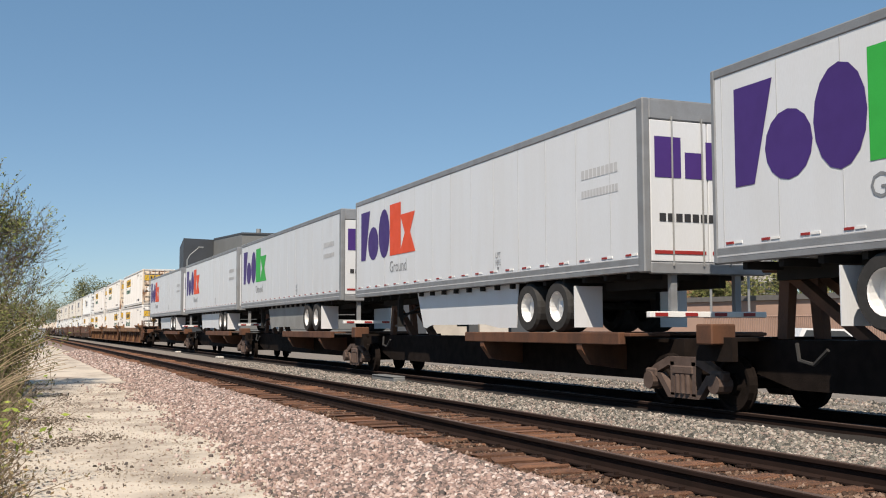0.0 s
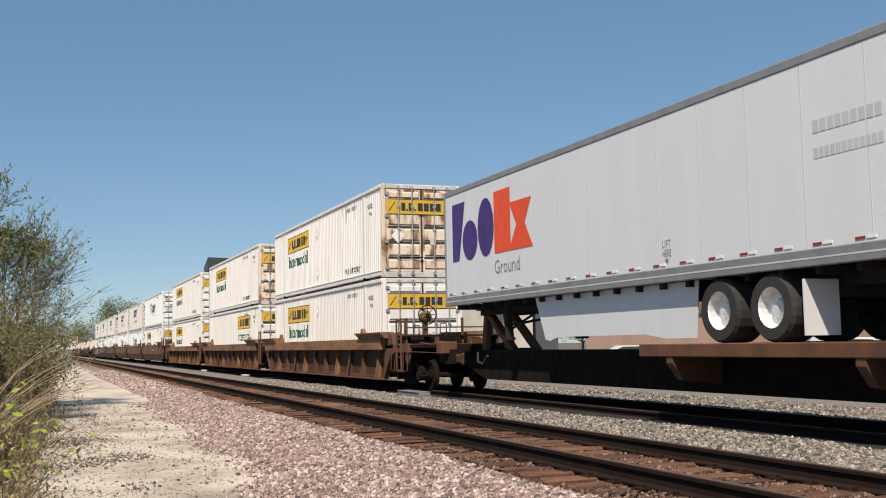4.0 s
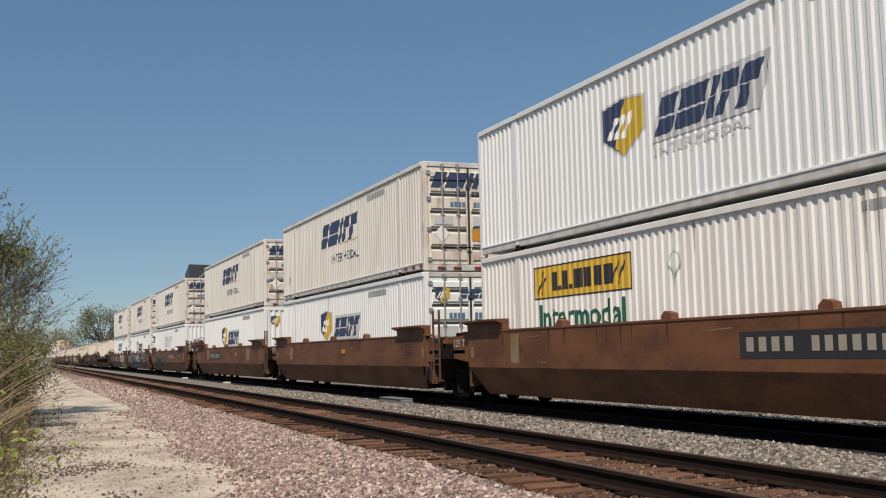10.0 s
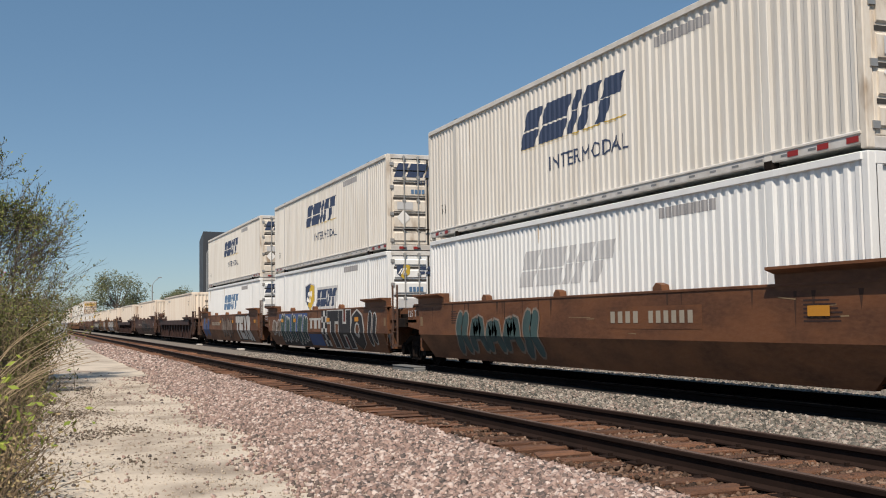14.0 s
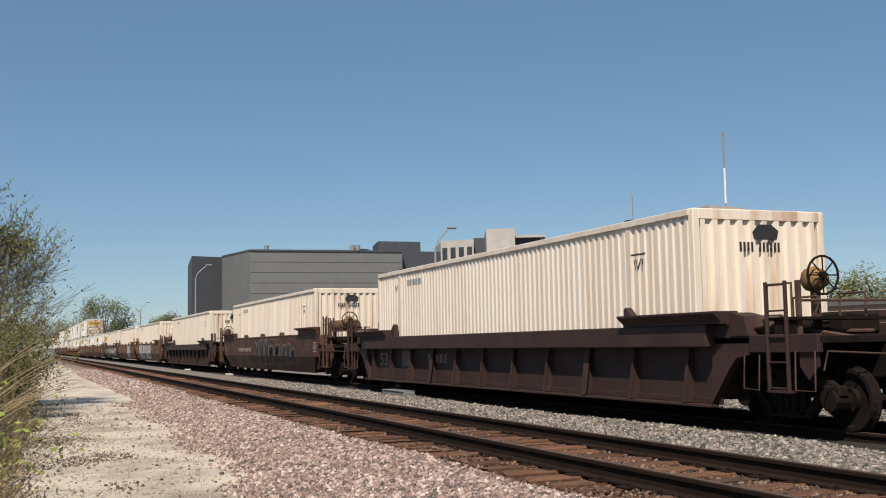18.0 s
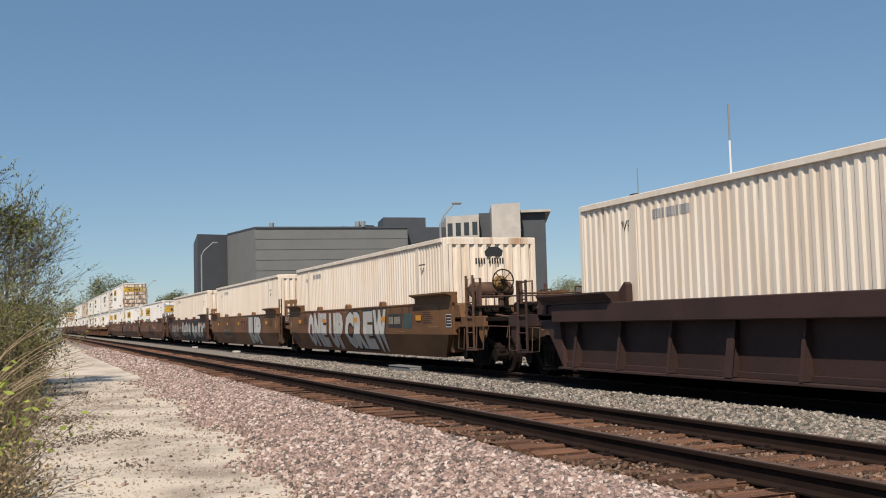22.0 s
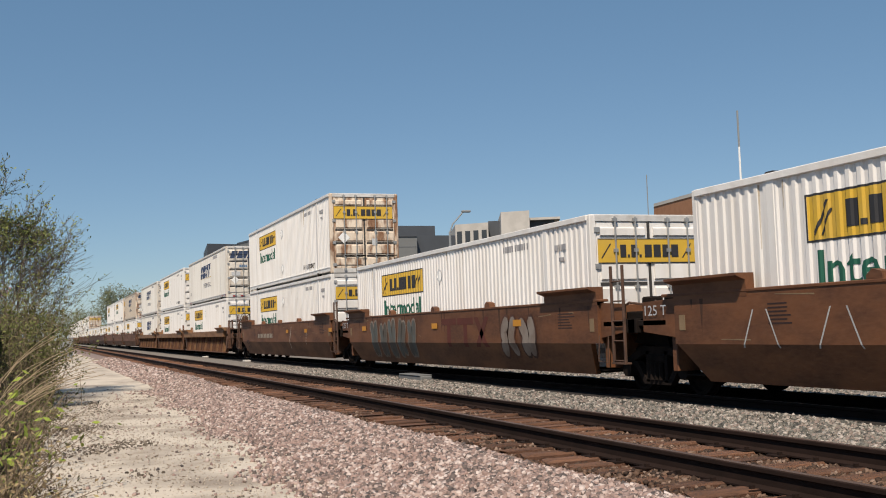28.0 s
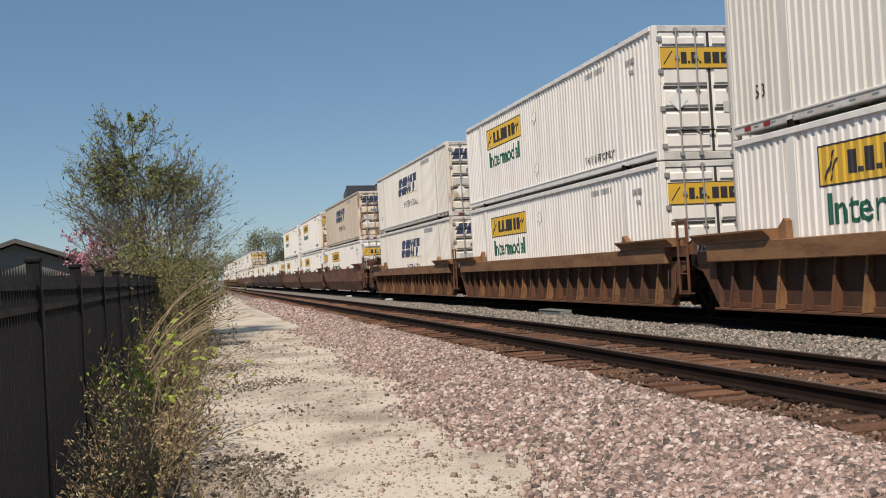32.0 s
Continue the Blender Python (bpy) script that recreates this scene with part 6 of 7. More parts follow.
def sprayed(text, a0, a1, z0, z1, fill="spray_white", edge="spray_black", rim=0.06, seed=1):
    """A sprayed word: fat uneven letters, each over its own darker outline."""
    r = random.Random(seed + len(text))
    out = []
    widths = [0.55 if ch in "1I" else 0.35 if ch == " " else 1.25 if ch in "WM" else 1.0 for ch in text]
    k, at = (a1 - a0) / sum(widths), a0
    for ch, w in zip(text, widths):
        w *= k
        if ch != " ":
            lo, hi = z0 + r.uniform(0, 0.08), z1 - r.uniform(0, 0.07)
            out.append(("letter_outline", edge, flat(word(ch, at - rim, at + w * 0.97 + rim, max(lo - rim, 0.26), min(hi + rim, 1.57), 0.13)), "outline of a sprayed letter"))
            out.append(("sprayed_letter", fill, flat(word(ch, at, at + w * 0.97, lo, hi, 0.075)), "sprayed letter"))
        at += w
    return out


FORMS = [
    [[(0.14, 0.05), (0.22, 0.95)], [(0.52, 0.12), (0.58, 0.88)]],
    [[(0.10, 0.00), (0.26, 0.35), (0.12, 0.70), (0.28, 1.00)], [(0.64, 1.00), (0.52, 0.50), (0.66, 0.05)]],
    [[(0.18, 0.10), (0.30, 0.50), (0.16, 0.95)], [(0.58, 0.25), (0.62, 0.72)]],
    [[(0.02, 0.10), (0.20, 0.90), (0.36, 0.25), (0.54, 0.95), (0.72, 0.12)]],
    [[(0.20, 0.00), (0.12, 0.55), (0.24, 1.00)], [(0.46, 0.90), (0.52, 0.45), (0.44, 0.05)], [(0.74, 0.30), (0.72, 0.75)]],
    [[(0.12, 0.92), (0.34, 0.55), (0.22, 0.05)], [(0.50, 0.05), (0.66, 0.50), (0.56, 0.95)]],
]


def rounded(pts, closed):
    """Cuts the corners of a line twice."""
    for _ in range(2):
        out = [] if closed else [pts[0]]
        for p, q in zip(pts[:-1], pts[1:]):
            out += [tuple(a * 0.75 + b * 0.25 for a, b in zip(p, q)), tuple(a * 0.25 + b * 0.75 for a, b in zip(p, q))]
        pts = out + ([out[0]] if closed else [pts[-1]])
    return pts


def brush(pts, w, closed):
    """A thick line as quads, with round ends."""
    pts = rounded(pts, closed)
    left, right = [], []
    for i, p in enumerate(pts):
        q0, q1 = (pts[i - 1] if i else (pts[-2] if closed else p)), (pts[i + 1] if i < len(pts) - 1 else (pts[1] if closed else p))
        dx, dz = q1[0] - q0[0], q1[1] - q0[1]
        n = math.hypot(dx, dz) or 1.0
        left.append((p[0] - dz / n * w, p[1] + dx / n * w))
        right.append((p[0] + dz / n * w, p[1] - dx / n * w))
    polys = [[right[i], right[i + 1], left[i + 1], left[i]] for i in range(len(pts) - 1)]
    if not closed:
        for p, q in ((pts[0], pts[1]), (pts[-1], pts[-2])):
            b = math.atan2(p[1] - q[1], p[0] - q[0])
            polys.append([(p[0] + w * math.cos(b + t), p[1] + w * math.sin(b + t)) for t in (-1.57, -0.8, 0, 0.8, 1.57)])
    return polys


def throw_up(a, z0, z1, n, w, fill="spray_white", edge="spray_black", seed=1, forms=(0, 1, 2, 3, 4, 5)):
    """A row of unreadable sprayed forms: fat curved strokes, each form over a wider outline."""
    r = random.Random(seed)
    out = []
    for i in range(n):
        form = FORMS[forms[r.randrange(len(forms))]]
        lean, h = r.uniform(-0.05, 0.16) * w, z1 - z0
        lo, hi = z0 + r.uniform(0.02, 0.12) * h, z1 - r.uniform(0.02, 0.12) * h
        fat = min(0.16 * w, 0.15)
        for name, m, k in (("stroke_outline", edge, fat + 0.055), ("sprayed_stroke", fill, fat)):
            polys = []
            for line in form:
                pts = [(a + i * w + 0.12 * w + u * w + lean * q, lo + fat + q * (hi - lo - 2 * fat)) for u, q in line]
                polys += [[(p, min(max(z, 0.25), 1.57)) for p, z in poly] for poly in brush(pts, k, line[0] == line[-1])]
            out.append((name, m, flat(polys), "sprayed graffiti outline" if k > fat else "sprayed graffiti stroke"))
    return out


# ---- trailers on spine cars ----
def trailer(label, second, tandem=(11.65, 12.9), door_end=True, skirt_paint="trailer_white"):
    """A 16 m highway trailer; origin in the middle of its length at rail level."""
    c = thing("highway_trailer", label, "semi-trailer", "highway trailers")
    y1, zb, zt = 8.05, 2.15, 5.10
    def Y(a):
        return y1 - a
    part("box", Shape().box(-1.29, 1.29, -y1 + 0.05, y1 - 0.03, zb + 0.1, zt - 0.04), "trailer_white", c)
    panels = Shape()
    for i in range(13):
        y = Y(0.25 + i * 1.23)
        panels.box(-1.2935, -1.28, y - 0.008, y + 0.008, zb + 0.2, zt - 0.15)
    part("panel_joints", panels, "pale_grey", c)
    part("top_rail", Shape().box(-1.305, 1.305, -y1, y1, zt - 0.15, zt, 0.02), "trailer_rail", c, "grey top rail")
    part("bottom_rail", Shape().box(-1.305, -1.2, -y1, y1, zb, zb + 0.24, 0.015).box(1.2, 1.305, -y1, y1, zb, zb + 0.24, 0.015), "trailer_rail", c, "grey bottom rail")
    part("front_post", Shape().box(-1.31, -1.22, y1 - 0.1, y1 + 0.005, zb, zt, 0.02), "trailer_rail", c)
    for x in (-1.31, 1.17):
        part("rear_post", Shape().box(x, x + 0.14, -y1 - 0.01, -y1 + 0.2, zb - 0.02, zt, 0.02), "trailer_rail", c)
    part("rear_header", Shape().box(-1.18, 1.18, -y1 - 0.01, -y1 + 0.1, zt - 0.36, zt - 0.01, 0.02), "trailer_rail", c)
    part("rear_sill", Shape().box(-1.18, 1.18, -y1 - 0.01, -y1 + 0.1, zb - 0.04, zb + 0.16, 0.02), "trailer_rail", c)
    for x0, x1 in ((-1.16, -0.01), (0.01, 1.16)):
        d = part("rear_door", Shape().box(x0, x1, -y1 + 0.0, -y1 + 0.05, zb + 0.17, zt - 0.37, 0.012), "trailer_white", c)
        for xr in (x0 + 0.42, x1 - 0.12):
            part("lock_rod", Shape().tube((xr, -y1 - 0.03, zb + 0.1), (xr, -y1 - 0.03, zt - 0.3), 0.017, n=6), "steel", d)
        part("door_reflector", Shape().box(x0 + 0.06, x1 - 0.06, -y1 - 0.012, -y1 + 0.01, zb + 0.3, zb + 0.36), "red", d)
    part("rear_mark", Shape().add([(x, -y1 - 0.008, z) for x, z in rect(-1.08, -0.55, 3.75, 4.45)] + [(x, -y1 - 0.008, z) for x, z in rect(-0.47, -0.1, 3.75, 4.2)] + [(x, -y1 - 0.008, z) for x, z in rect(-0.04, 0.34, 3.75, 4.4)], [(0, 1, 2, 3), (4, 5, 6, 7), (8, 9, 10, 11)]), "purple", c, "purple logo blocks")
    part("rear_number", Shape().add([(x, -y1 - 0.008, z) for p in blocks(-1.0, 0.5, 3.0, 3.14, 9) for x, z in p], [(4 * i, 4 * i + 1, 4 * i + 2, 4 * i + 3) for i in range(9)]), "black", c)
    def disc(a0, a1, z0, z1):
        return [((a0 + a1) / 2 + (a1 - a0) / 2 * math.cos(t * math.pi / 8), (z0 + z1) / 2 + (z1 - z0) / 2 * math.sin(t * math.pi / 8)) for t in range(16)]
    marks = [("logo_block", "purple", [[(0.55, 3.25), (0.98, 3.25), (1.40, 4.70), (0.55, 4.70)]], "purple logo block"),
             ("logo_disc", "purple", [disc(1.22, 2.18, 3.22, 4.20)], "purple logo disc"), ("logo_disc", "purple", [disc(2.20, 3.16, 3.22, 4.62)], "tall purple logo disc"),
             ("bright_block", second, [rect(3.18, 4.08, 3.25, 4.68)], "bright logo block"),
             ("bright_hourglass", second, [[(3.98, 3.25), (5.22, 3.25), (4.82, 3.80), (5.18, 4.32), (4.04, 4.32), (4.40, 3.80)]], "bright logo hourglass"),
             ("ground_lettering", "trailer_rail", word("Ground", 3.17, 4.53, 2.78, 3.10), ""),
             ("lift_lettering", "trailer_rail", word("LIFT", 10.2, 10.45, 2.74, 2.86) + word("HERE", 10.2, 10.45, 2.58, 2.70) + [[(10.26, 2.54), (10.32, 2.46), (10.38, 2.54)]], ""),
             ("web_bars", "pale_grey", blocks(14.0, 15.3, 3.95, 4.12, 9) + blocks(14.0, 15.3, 3.60, 3.74, 12), "")]
    for name, m, polys, lab in marks:
        s = Shape()
        for p in polys:
            s.add([(-1.297 - (0.002 if name == "bright_hourglass" else 0), Y(a), z) for a, z in p], [tuple(range(len(p)))])
        part(name, s, m, c, lab)
    tape = Shape()
    for i in range(20):
        a = 0.3 + i * 0.8
        tape.box(-1.302, -1.29, Y(a), Y(a + 0.17), zb + 0.28, zb + 0.315)
    tagged(part("reflector_tape", tape, "red", c), kind="stuff")
    pale = Shape()
    for i in range(20):
        a = 0.5 + i * 0.8
        pale.box(-1.302, -1.29, Y(a), Y(a + 0.17), zb + 0.28, zb + 0.315)
    tagged(part("white_tape", pale, "white_mark", c), kind="stuff")
    part("rail_groove", Shape().box(-1.3085, -1.30, -y1 + 0.02, y1 - 0.02, zb + 0.10, zb + 0.125), "pale_grey", c)
    # running gear
    f = Shape().box(-0.55, -0.42, -y1 + 0.3, y1 - 0.5, zb - 0.25, zb).box(0.42, 0.55, -y1 + 0.3, y1 - 0.5, zb - 0.25, zb)
    for i in range(20):
        a = 0.6 + i * 0.78
        f.box(-1.2, 1.2, Y(a) - 0.05, Y(a) + 0.05, zb - 0.1, zb + 0.02)
    part("underframe", f, "trailer_dark", c)
    for a in tandem:
        for o in (-1, 1):
            w = part("tyre", Shape().lathe([(-0.28, 0.3), (-0.28, 0.46), (-0.22, 0.50), (0.22, 0.50), (0.28, 0.46), (0.28, 0.3)], "x", (0, 0, 0), 24), "rubber", c, at=(o * 0.98, Y(a), 1.63), smooth=False)
            part("rim", Shape().lathe([(-0.27, 0.30), (-0.25, 0.285), (-0.10, 0.27), (-0.08, 0.14), (-0.16, 0.12), (-0.18, 0.0)], "x", (0, 0, 0), 20) if o < 0 else Shape().lathe([(0.27, 0.30), (0.1, 0.27), (0.08, 0.0)], "x", (0, 0, 0), 16), "rim", w, "white steel wheel rim")
        part("axle", Shape().tube((-0.9, Y(a), 1.63), (0.9, Y(a), 1.63), 0.07), "trailer_dark", c)
    am = sum(tandem) / 2
    part("bogie_frame", Shape().box(-0.6, 0.6, Y(am - 1.3), Y(am + 1.3), 1.75, zb - 0.1, 0.03), "trailer_dark", c)
    flap = max(tandem) + 0.70 if door_end else min(tandem) - 0.75
    for x in (-1.26, 0.65):
        part("mud_flap", Shape().box(x, x + 0.61, Y(flap), Y(flap + 0.02), 1.22, 2.0), "trailer_white", c, "white mud flap")
    if door_end:
        skirt = [(Y(4.85), zb), (Y(10.92), zb), (Y(10.8), 1.22), (Y(9.9), 1.22), (Y(9.2), 1.3), (Y(5.9), 1.3), (Y(5.5), 1.22), (Y(5.3), 1.25)]
        part("side_skirt", Shape().prism(skirt, "x", -1.10, -1.08), skirt_paint, c, "aerodynamic side skirt")
        part("bumper_bar", Shape().box(-1.2, 1.2, -y1 + 0.02, -y1 + 0.14, 1.38, 1.48, 0.01), "white_mark", c, "red and white rear guard")
        br = Shape()
        for i in range(4):
            br.box(-1.1 + i * 0.6, -0.85 + i * 0.6, -y1 + 0.012, -y1 + 0.05, 1.40, 1.46)
        part("bumper_stripes", br, "red", c)
        for x in (-0.72, 0.6):
            part("bumper_leg", Shape().box(x, x + 0.12, -y1 + 0.1, -y1 + 0.2, 1.4, zb), "trailer_rail", c)
    la = 3.1 if door_end else 13.0
    for o in (-1, 1):
        part("landing_leg", Shape().box(o * 0.95 - 0.07, o * 0.95 + 0.07, Y(la) - 0.07, Y(la) + 0.07, 1.3, zb, 0.01).box(o * 0.95 - 0.12, o * 0.95 + 0.12, Y(la) - 0.12, Y(la) + 0.12, 1.27, 1.32), "trailer_dark", c)
    part("leg_brace", Shape().tube((-0.95, Y(la), 1.6), (0.95, Y(la), 1.9), 0.03).tube((-0.9, Y(la), 1.5), (-0.5, Y(la + 1.2), zb - 0.1), 0.03), "trailer_dark", c)
    return c


def spine_unit(label, half, hitch):
    """A skeleton platform between two shared trucks, its origin in the middle at rail level."""
    c = thing("spine_car", label, "spine car", "spine cars")
    part("centre_sill", Shape().prism([(-half + 0.7, 0.62), (-half + 0.7, 1.02), (half - 0.7, 1.02), (half - 0.7, 0.62), (half - 2.0, 0.30), (-half + 2.0, 0.30)], "x", -0.55, 0.55), "shaded_grime", c)
    part("sill_end", Shape().box(-0.30, 0.30, -half, -half + 0.75, 0.62, 1.0, 0.03).box(-0.30, 0.30, half - 0.75, half, 0.62, 1.0, 0.03), "shaded_grime", c)
    for o in (-1, 1):
        part("wheel_platform", Shape().box(o * 1.42, o * 0.62, -half + 1.0, -half + 7.6, 1.06, 1.12, 0.01), "rust_brown", c)
        part("platform_beam", Shape().box(o * 1.52, o * 1.38, -half + 1.2, -half + 7.8, 0.92, 1.13, 0.015), "rust_brown", c, "rust-brown side beam")
    for y in (-half + 2.6, -half + 6.9):
        part("cross_bearer", Shape().prism([(-1.50, 0.92), (-1.50, 0.82), (-1.30, 0.55), (-0.36, 0.42), (0.36, 0.42), (1.30, 0.55), (1.50, 0.82), (1.50, 0.92)], "y", y - 0.09, y + 0.09), "rust_brown", c)
    y = half - hitch
    h = part("hitch_stand", Shape().box(-0.45, 0.45, y - 0.4, y + 0.4, 2.04, 2.13, 0.02), "rust_brown", c, "rust-brown trailer hitch stand")
    for o in (-1, 1):
        part("hitch_leg", Shape().prism([(o * 0.42, 1.03), (o * 0.28, 1.03), (o * 0.18, 2.05), (o * 0.34, 2.05)], "y", y - 0.11, y + 0.11), "rust_brown", h)
        part("hitch_strut", Shape().prism([(y - 1.75, 1.03), (y - 1.5, 1.03), (y + 0.02, 2.0), (y - 0.2, 2.03)], "x", o * 0.40, o * 0.22), "rust_brown", h)
    for yy in (half - 1.1,):
        part("side_bracket", Shape().box(-1.46, -1.02, yy - 0.2, yy + 0.2, 0.95, 1.26, 0.02), "rust_brown", c)
    hose = Shape().path([(-1.0, half - 2.6, 0.98), (-1.05, half - 2.7, 0.75), (-1.02, half - 2.95, 0.70), (-1.0, half - 3.2, 0.9)], 0.03)
    part("air_hose", hose, "rubber", c)
    part("end_platform", Shape().box(-1.25, 1.25, half - 1.5, half - 0.6, 1.0, 1.06).box(-1.25, -1.15, half - 1.5, half - 0.6, 0.7, 1.0), "shaded_grime", c)
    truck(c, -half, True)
    return c


# ---- make-up of the train: distance of each load's near end along the train ----
SPINES = [(-3.2, 14.35), (14.35, 31.95), (31.95, 49.25), (49.25, 66.15), (66.15, 84.9)]
TRAILERS = [(-2.93, "green", False), (15.05, "orange", True), (32.7, "green", True), (49.75, "orange", True), (67.55, "orange", True)]
BR, OB, SM, MA, RB = "rust_brown", "orange_brown", "brown", "maroon", "red_brown"
UNITS = [
    (88.88, "ribbed", BR, "end", "joint", ("jb", "jb_rust")), (108.45, "ribbed", BR, "joint", "joint", ("jb_mid", "jb_rust")), (128.10, "ribbed", OB, "joint", "end", ("jb", "jb")),
    (151.56, "smooth", SM, "end", "joint", ("jb", "swift_new")), (171.05, "smooth", SM, "joint", "joint", ("swift_new", "swift")), (190.50, "smooth", SM, "joint", "end", ("swift_wall", "swift")),
    (214.02, "smooth", SM, "end", "joint", ("blank", "swift")), (233.50, "smooth", SM, "joint", "joint", ("swift_new", "swift")), (252.62, "smooth", SM, "joint", "end", ("swift_blue", "swift")),
    (275.74, "ribbed", MA, "end", "end", ("ups",)), (298.90, "smooth", RB, "end", "end", ("ups",)), (321.95, "ribbed", MA, "end", "end", ("ups",)),
    (344.95, "smooth", "tan_brown", "end", "joint", ("ups",)), (364.10, "smooth", "tan_brown", "joint", "joint", ("ups",)), (383.15, "smooth", RB, "joint", "end", ("ups",)),
    (405.85, "smooth", SM, "end", "joint", ("jb",)), (425.12, "smooth", SM, "joint", "joint", ("jb",)), (444.32, "smooth", SM, "joint", "end", ("jb", "jb_rust")),
    (467.40, "slatted", BR, "end", "joint", ("jb", "swift")), (486.42, "slatted", BR, "joint", "joint", ("jb", "jb")), (505.42, "slatted", BR, "joint", "end", ("swift", "swift")),
    (528.3, "smooth", SM, "end", "joint", ("jb", "swift_tan")), (547.4, "smooth", SM, "joint", "joint", ("jb", "jb_rust")), (566.5, "smooth", SM, "joint", "end", ("jb", "jb")),
    (589.6, "smooth", RB, "end", "joint", ("jb",)), (608.7, "smooth", RB, "joint", "joint", ("jb",)), (627.8, "smooth", RB, "joint", "end", ("jb_mid",)),
    (650.9, "smooth", SM, "end", "joint", ("jb", "jb_rust")), (670.0, "smooth", SM, "joint", "joint", ("jb", "jb")), (689.1, "smooth", SM, "joint", "end", ("jb", "swift")),
    (712.2, "ribbed", BR, "end", "joint", ("swift", "jb")), (731.3, "ribbed", BR, "joint", "joint", ("jb", "jb")), (750.4, "ribbed", BR, "joint", "end", ("jb", "swift")),
    (773.5, "smooth", SM, "end", "joint", ("jb", "jb")), (792.6, "smooth", SM, "joint", "joint", ("jb", "jb")), (811.7, "smooth", SM, "joint", "end", ("jb", "jb")),
]
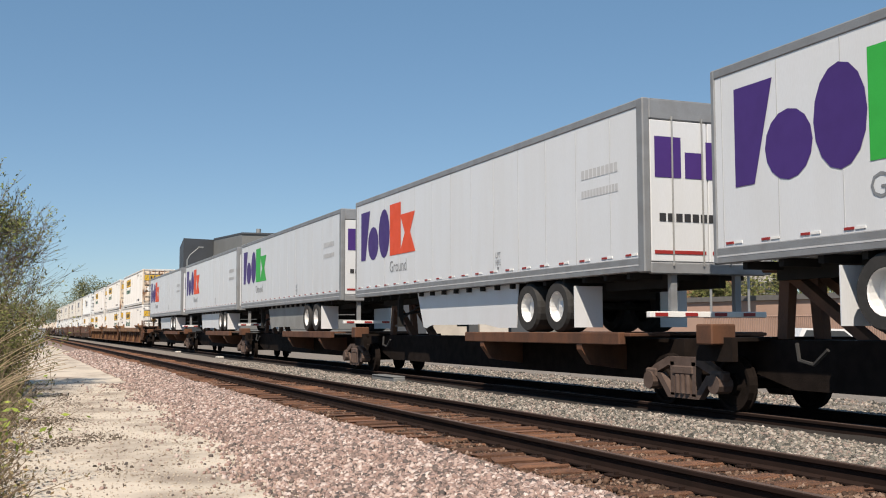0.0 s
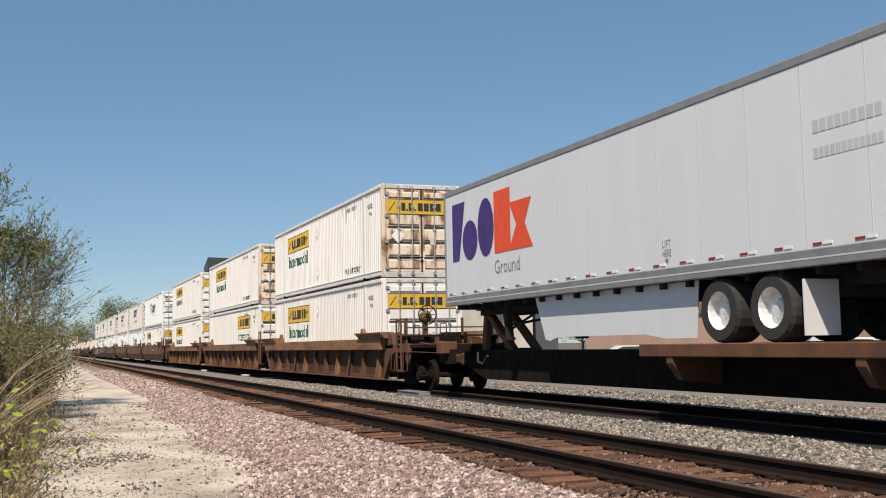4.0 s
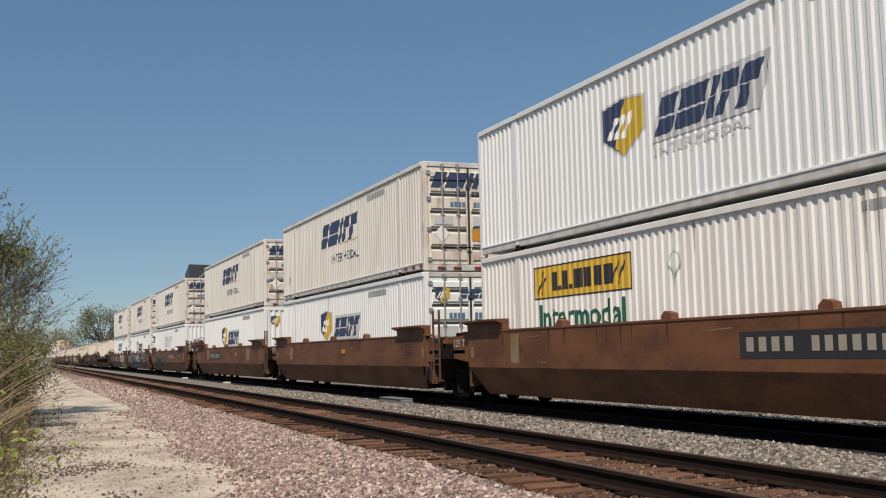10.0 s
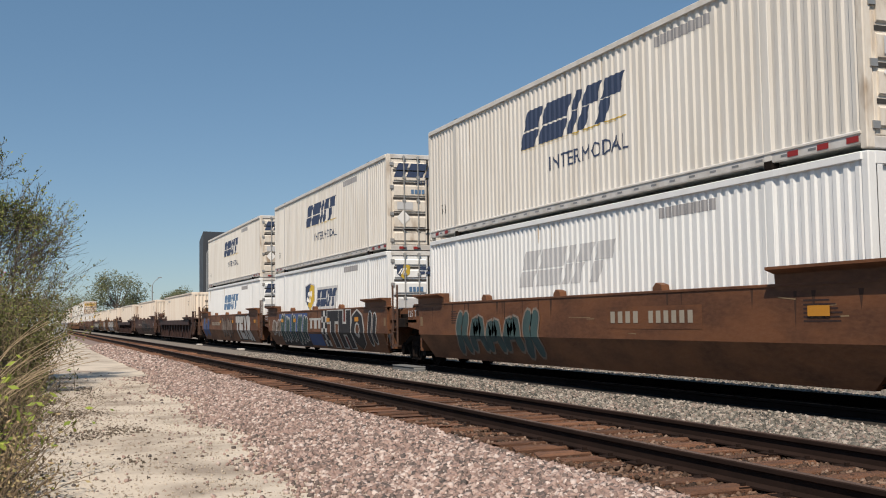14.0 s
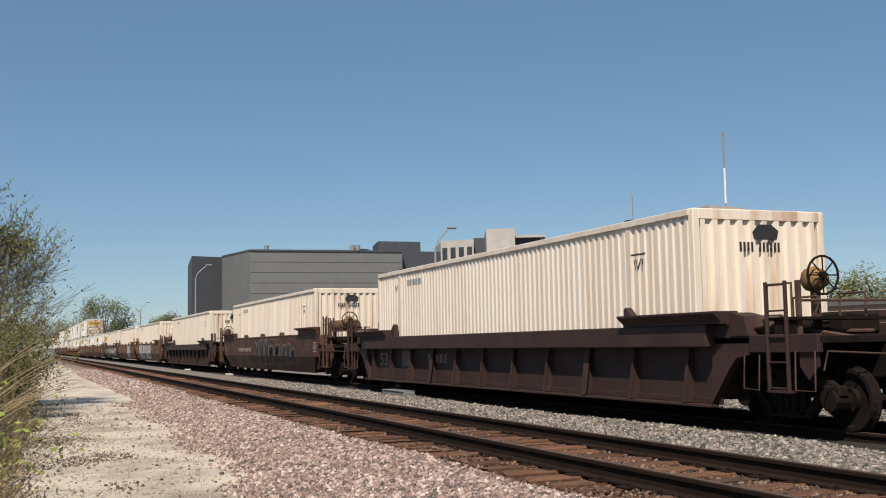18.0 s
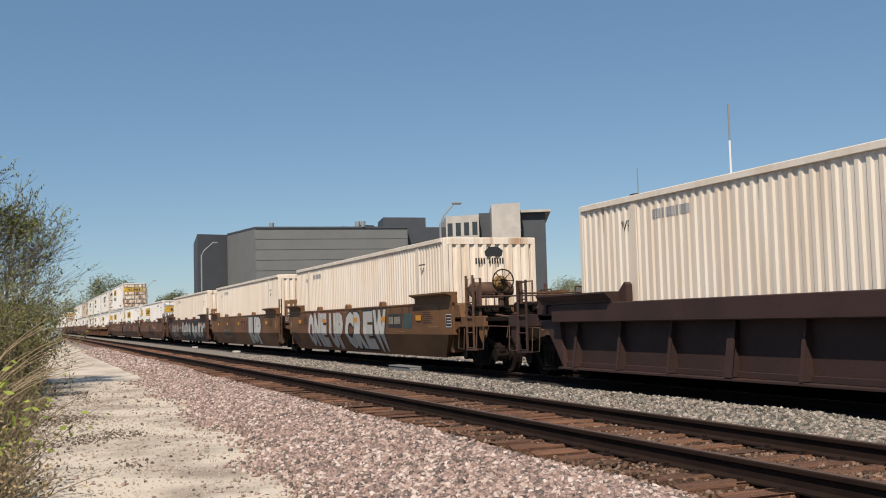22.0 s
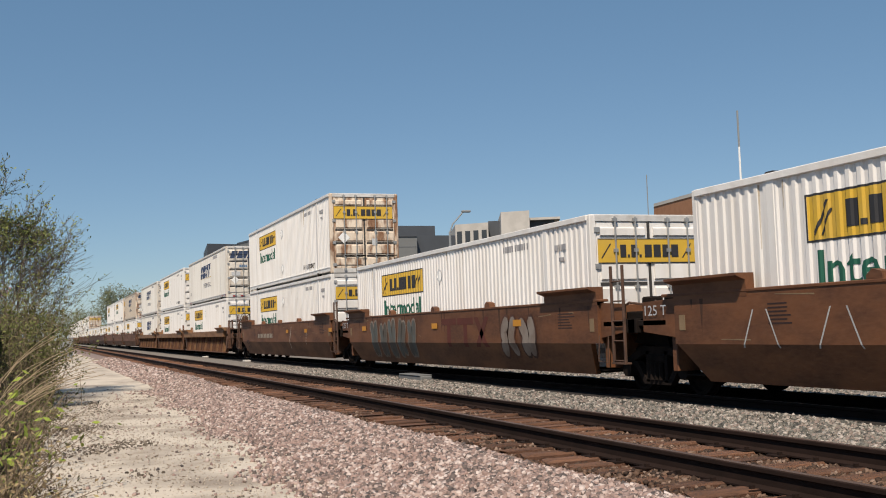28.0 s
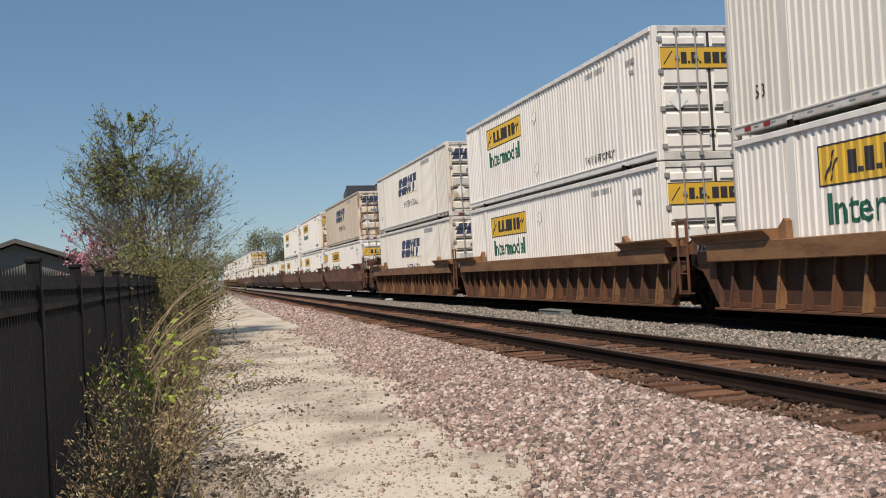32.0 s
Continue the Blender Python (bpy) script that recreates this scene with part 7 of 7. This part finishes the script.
GRAFFITI = {
    1: [("chord_word", "spray_black", flat(word("ZINC", 10.9, 11.6, 1.12, 1.34)), "sprayed letters")],
    2: [("chord_word", "spray_black", flat(word("ZINC", 11.15, 12.1, 1.12, 1.34)), "sprayed letters")],
    3: plate(10.2, w=3.1) + [("sill_patch", "tan_patch", flat([rect(13.6, 14.3, 0.98, 1.46)]), ""), ("sill_streak", "tan_patch", flat([rect(2.6, 3.0, 0.9, 1.5)]), "")],
    4: [("number_mark", "black", flat(word("53", 0.60, 1.45, 0.38, 0.80, 0.02)), ""), ("sill_patch", "tan_patch", flat([rect(2.6, 3.1, 0.98, 1.40)]), "")] + reflectors(9.6),
    5: plate(3.95, w=3.05) + [("sill_patch", "tan_patch", flat([rect(2.93, 3.62, 1.0, 1.5), rect(13.65, 14.45, 0.98, 1.48)]), ""), ("number_mark", "black", flat(word("53", 0.7, 1.5, 0.32, 0.78)), ""), ("letter_mark", "black", flat(word("A", 7.42, 7.64, 1.02, 1.34)), "")] + reflectors(11.1),
    6: throw_up(2.9, 0.3, 1.5, 5, 0.95, "spray_teal", "ghost", 3) + plate(10.3, "brown", 2.9) + reflectors(15.6),
    7: throw_up(1.1, 0.6, 1.3, 2, 0.9, "ghost", "spray_white", 30) + [("sprayed_field", "spray_blue", flat([rect(2.55, 7.45, 0.78, 1.50)]), "blue sprayed field"), ("sprayed_field", "spray_black", flat([rect(2.75, 7.45, 0.24, 0.78)]), "black sprayed field")] + throw_up(2.8, 0.26, 1.57, 5, 0.95, "spray_teal", "spray_white", 4, (0, 1, 2, 4, 5)) + [("sprayed_field", "spray_blue", flat([rect(7.5, 9.4, 0.3, 0.72)]), ""), ("pale_bar", "spray_white", flat([rect(7.8, 9.5, 1.22, 1.30), rect(7.9, 8.2, 0.92, 1.22), rect(8.5, 8.9, 0.92, 1.22), rect(9.1, 9.4, 0.92, 1.22)]), "")]
       + [("check_field", "spray_black", flat([rect(9.55, 10.3, 0.26, 1.55)]), ""), ("check", "spray_white", flat([rect(9.55 + 0.25 * (i % 3), 9.8 + 0.25 * (i % 3), 0.3 + 0.21 * (i // 3), 0.51 + 0.21 * (i // 3)) for i in range(0, 18, 2)]), "")]
       + sprayed("THO", 10.4, 14.8, 0.26, 1.54, "spray_black", "spray_white", 0.09) + [("sprayed_red", "spray_red", flat([slanted(12.3, 12.6, 0.4, 1.45, 0.1)]), "")] + throw_up(14.95, 0.26, 1.54, 1, 1.3, "spray_black", "spray_white", 31) + reflectors(3.0, 5.2, 10.3, 13.8),
    8: throw_up(0.2, 0.28, 1.5, 3, 0.85, "spray_blue", "ghost", 7, (0, 1, 3)) + [("number_bars", "bar_cream", flat(blocks(3.7, 6.5, 1.04, 1.22, 9, 0, 0.4)), "")] + throw_up(7.0, 0.38, 1.50, 4, 0.86, "ghost", "spray_black", 8, (0, 4, 5, 2)) + [("sprayed_lines", "spray_black", flat([slanted(10.6 + i * 0.17, 10.64 + i * 0.17, 0.55 + 0.1 * (i % 3), 1.25 - 0.08 * (i % 4), 0.12 * (-1) ** i) for i in range(6)]), "")] + sprayed("TEXR", 11.4, 15.6, 0.30, 1.54) + reflectors(6.4, 10.3, 16.2),
    9: [("sheet_number", "tan_patch", flat(word("53", 1.0, 1.75, 0.58, 0.95, 0.02)), "faded stencilled number"), ("sheet_patch", "ghost", flat([rect(2.95, 3.85, 0.58, 1.0)]), "pale faded panel"), ("sheet_bars", "ghost", flat(blocks(4.9, 6.3, 0.70, 0.92, 5, 0, 0.3)), "")],
    10: [("number_bars", "bar_cream", flat(blocks(3.3, 6.3, 0.98, 1.14, 10, 0, 0.4)), "")] + throw_up(6.9, 0.28, 1.56, 5, 1.0, "spray_black", "ghost", 11, (3, 0, 3, 5)) + throw_up(12.2, 0.45, 1.3, 3, 0.75, "spray_black", "ghost", 32, (1, 3)),
    12: [("number_mark", "black", flat(word("53", 0.7, 1.55, 0.42, 0.84, 0.02)), "")] + sprayed("ONE UP", 3.35, 8.0, 0.28, 1.52, "spray_white", "spray_red", 0.05) + sprayed("CREW", 8.2, 12.5, 0.27, 1.54, "spray_white", "spray_black") + plate(12.65, "black", 1.15) + [("sprayed_tag", "spray_teal", flat([slanted(13.9, 14.6, 0.95, 1.36, 0.05)]), "")] + reflectors(1.9, 5.4, 9.2, 12.0, 15.0),
    13: [("number_mark", "black", flat(word("53", 0.7, 1.55, 0.42, 0.84, 0.02)), "")] + throw_up(4.4, 0.5, 1.0, 3, 0.6, "spray_teal", "ghost", 41) + sprayed("1UP", 11.1, 13.95, 0.28, 1.52, rim=0.08) + [("red_bar", "logo_red", flat([rect(9.1, 9.62, 1.24, 1.36), rect(9.28, 9.46, 0.90, 1.24), rect(9.72, 10.24, 1.24, 1.36), rect(9.90, 10.08, 0.90, 1.24), slanted(10.32, 10.50, 0.90, 1.36, 0.3)]), "faded dark red logo bars"), ("letter_mark", "black", flat(word("C", 7.2, 7.4, 0.95, 1.25)), "")] + reflectors(2.5, 5.2, 8.35, 14.9),
    14: throw_up(1.4, 0.4, 1.3, 3, 1.2, "ghost", "spray_white", 17) + [("number_bars", "bar_cream", flat(blocks(5.35, 6.7, 1.0, 1.14, 6, 0, 0.4)), "")] + [("sprayed_field", "spray_black", flat([rect(6.6, 15.9, 0.26, 1.46)]), "black sprayed field")] + throw_up(6.8, 0.42, 1.5, 4, 1.0, "spray_white", "spray_black", 18) + throw_up(11.4, 0.3, 1.52, 4, 1.18, "spray_white", "spray_black", 33) + sprayed("1UP", 16.1, 16.85, 1.0, 1.34, rim=0.03) + reflectors(4.6, 8.6, 11.8, 15.0),
    15: [("sprayed_lines", "spray_white", flat([slanted(2.1 + i * 0.8, 2.13 + i * 0.8, 0.75, 1.3, 0.25 * (-1) ** i) for i in range(7)]), "")] + throw_up(7.3, 0.3, 1.5, 4, 1.05, "red_brown", "ghost", 20) + [("number_bars", "bar_cream", flat(blocks(10.4, 13.2, 1.0, 1.2, 10, 0, 0.4)), "")] + reflectors(6.2, 11.0),
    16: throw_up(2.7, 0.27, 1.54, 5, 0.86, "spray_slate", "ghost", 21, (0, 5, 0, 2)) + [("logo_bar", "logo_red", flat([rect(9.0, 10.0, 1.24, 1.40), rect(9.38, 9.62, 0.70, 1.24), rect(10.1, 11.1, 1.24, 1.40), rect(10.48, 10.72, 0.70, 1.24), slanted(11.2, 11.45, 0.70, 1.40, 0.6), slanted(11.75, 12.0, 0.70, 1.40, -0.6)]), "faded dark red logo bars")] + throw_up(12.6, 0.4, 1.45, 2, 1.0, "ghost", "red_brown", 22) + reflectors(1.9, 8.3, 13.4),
    17: [("number_mark", "maroon", flat(word("53", 0.8, 1.5, 0.50, 0.88, 0.02)), ""), ("number_bars", "bar_cream", flat(blocks(3.8, 7.2, 0.98, 1.16, 10, 0, 0.4)), ""), ("rust_streak", "tan_paint", flat([slanted(10.3, 10.36, 0.5, 1.4, 0.5), slanted(13.3, 13.34, 0.7, 1.3, 0.2)]), "")] + reflectors(9.9, 13.2, 16.9),
}


def run_train():
    proto = {}
    for (a, c), k in zip(SPINES, range(9)):
        half = (c - a) / 2
        u = spine_unit("rust-brown skeleton spine car carrying a highway trailer", half, 1.6)
        MOVING.append((u, (a + c) / 2, 0.0))
    for p, second, door in TRAILERS:
        key = (second, door, p == 32.7)
        if key in proto:
            u = copy_thing(proto[key], Matrix())
        else:
            # The trailer at 32.7 has its skirt's shade put into the paint.
            u = proto[key] = trailer("white highway trailer with purple and %s logo on spine car" % second, second, (11.65, 12.9) if door else (3.3, 4.55), door, "skirt_shade" if p == 32.7 else "trailer_white")
        MOVING.append((u, p + 8.05, 0.0))
    looks = {"rust_brown": "rust-brown", "orange_brown": "orange-brown", "brown": "brown", "tan_brown": "tan-brown", "maroon": "dark maroon", "red_brown": "red-brown"}
    forms = {"smooth": "smooth-sided", "ribbed": "ribbed", "slatted": "closely ribbed"}
    for i, (p, style, paint, near, far, loads) in enumerate(UNITS):
        sprayed = any(m[0].startswith("sprayed_") for m in GRAFFITI.get(i, ()))
        u = well_unit(style, paint, near, far, "%s %s well car %s %s" % (looks[paint], forms[style], "with sprayed graffiti" if sprayed else "with weathered paint", "holding one container" if len(loads) == 1 else "under two stacked containers"), GRAFFITI.get(i, ()))
        MOVING.append((u, p + STEP, 0.0))
        for k, kind in enumerate(loads):
            MOVING.append((load(kind + "_far" if i > 23 else kind), p + STEP, 0.35 + k * 2.92))


run_train()


# ---- motion ----
def motions():
    """The train runs past at one steady pace; every wheelset turns with it."""
    for ob, p, z in MOVING:
        walk(ob, [(t, pose(TRACK_X, p - SPEED * t, z)) for t in (0.0, 8.0, 16.0, 24.0, SECONDS)])
    turn = math.degrees(SPEED / WHEEL_R)
    shared = {}
    for w, dy in WHEELSETS:
        if dy not in shared:
            n = frame(SECONDS) - 1
            walk(w, [(k / FPS, pose(0, dy, WHEEL_R + RAIL_Z, (turn * k / FPS) % 360)) for k in range(n + 1)])
            shared[dy] = w.animation_data.action, w.animation_data.action_slot
        else:
            w.rotation_mode = "QUATERNION"
            keys = w.animation_data_create()
            keys.action, keys.action_slot = shared[dy]


motions()
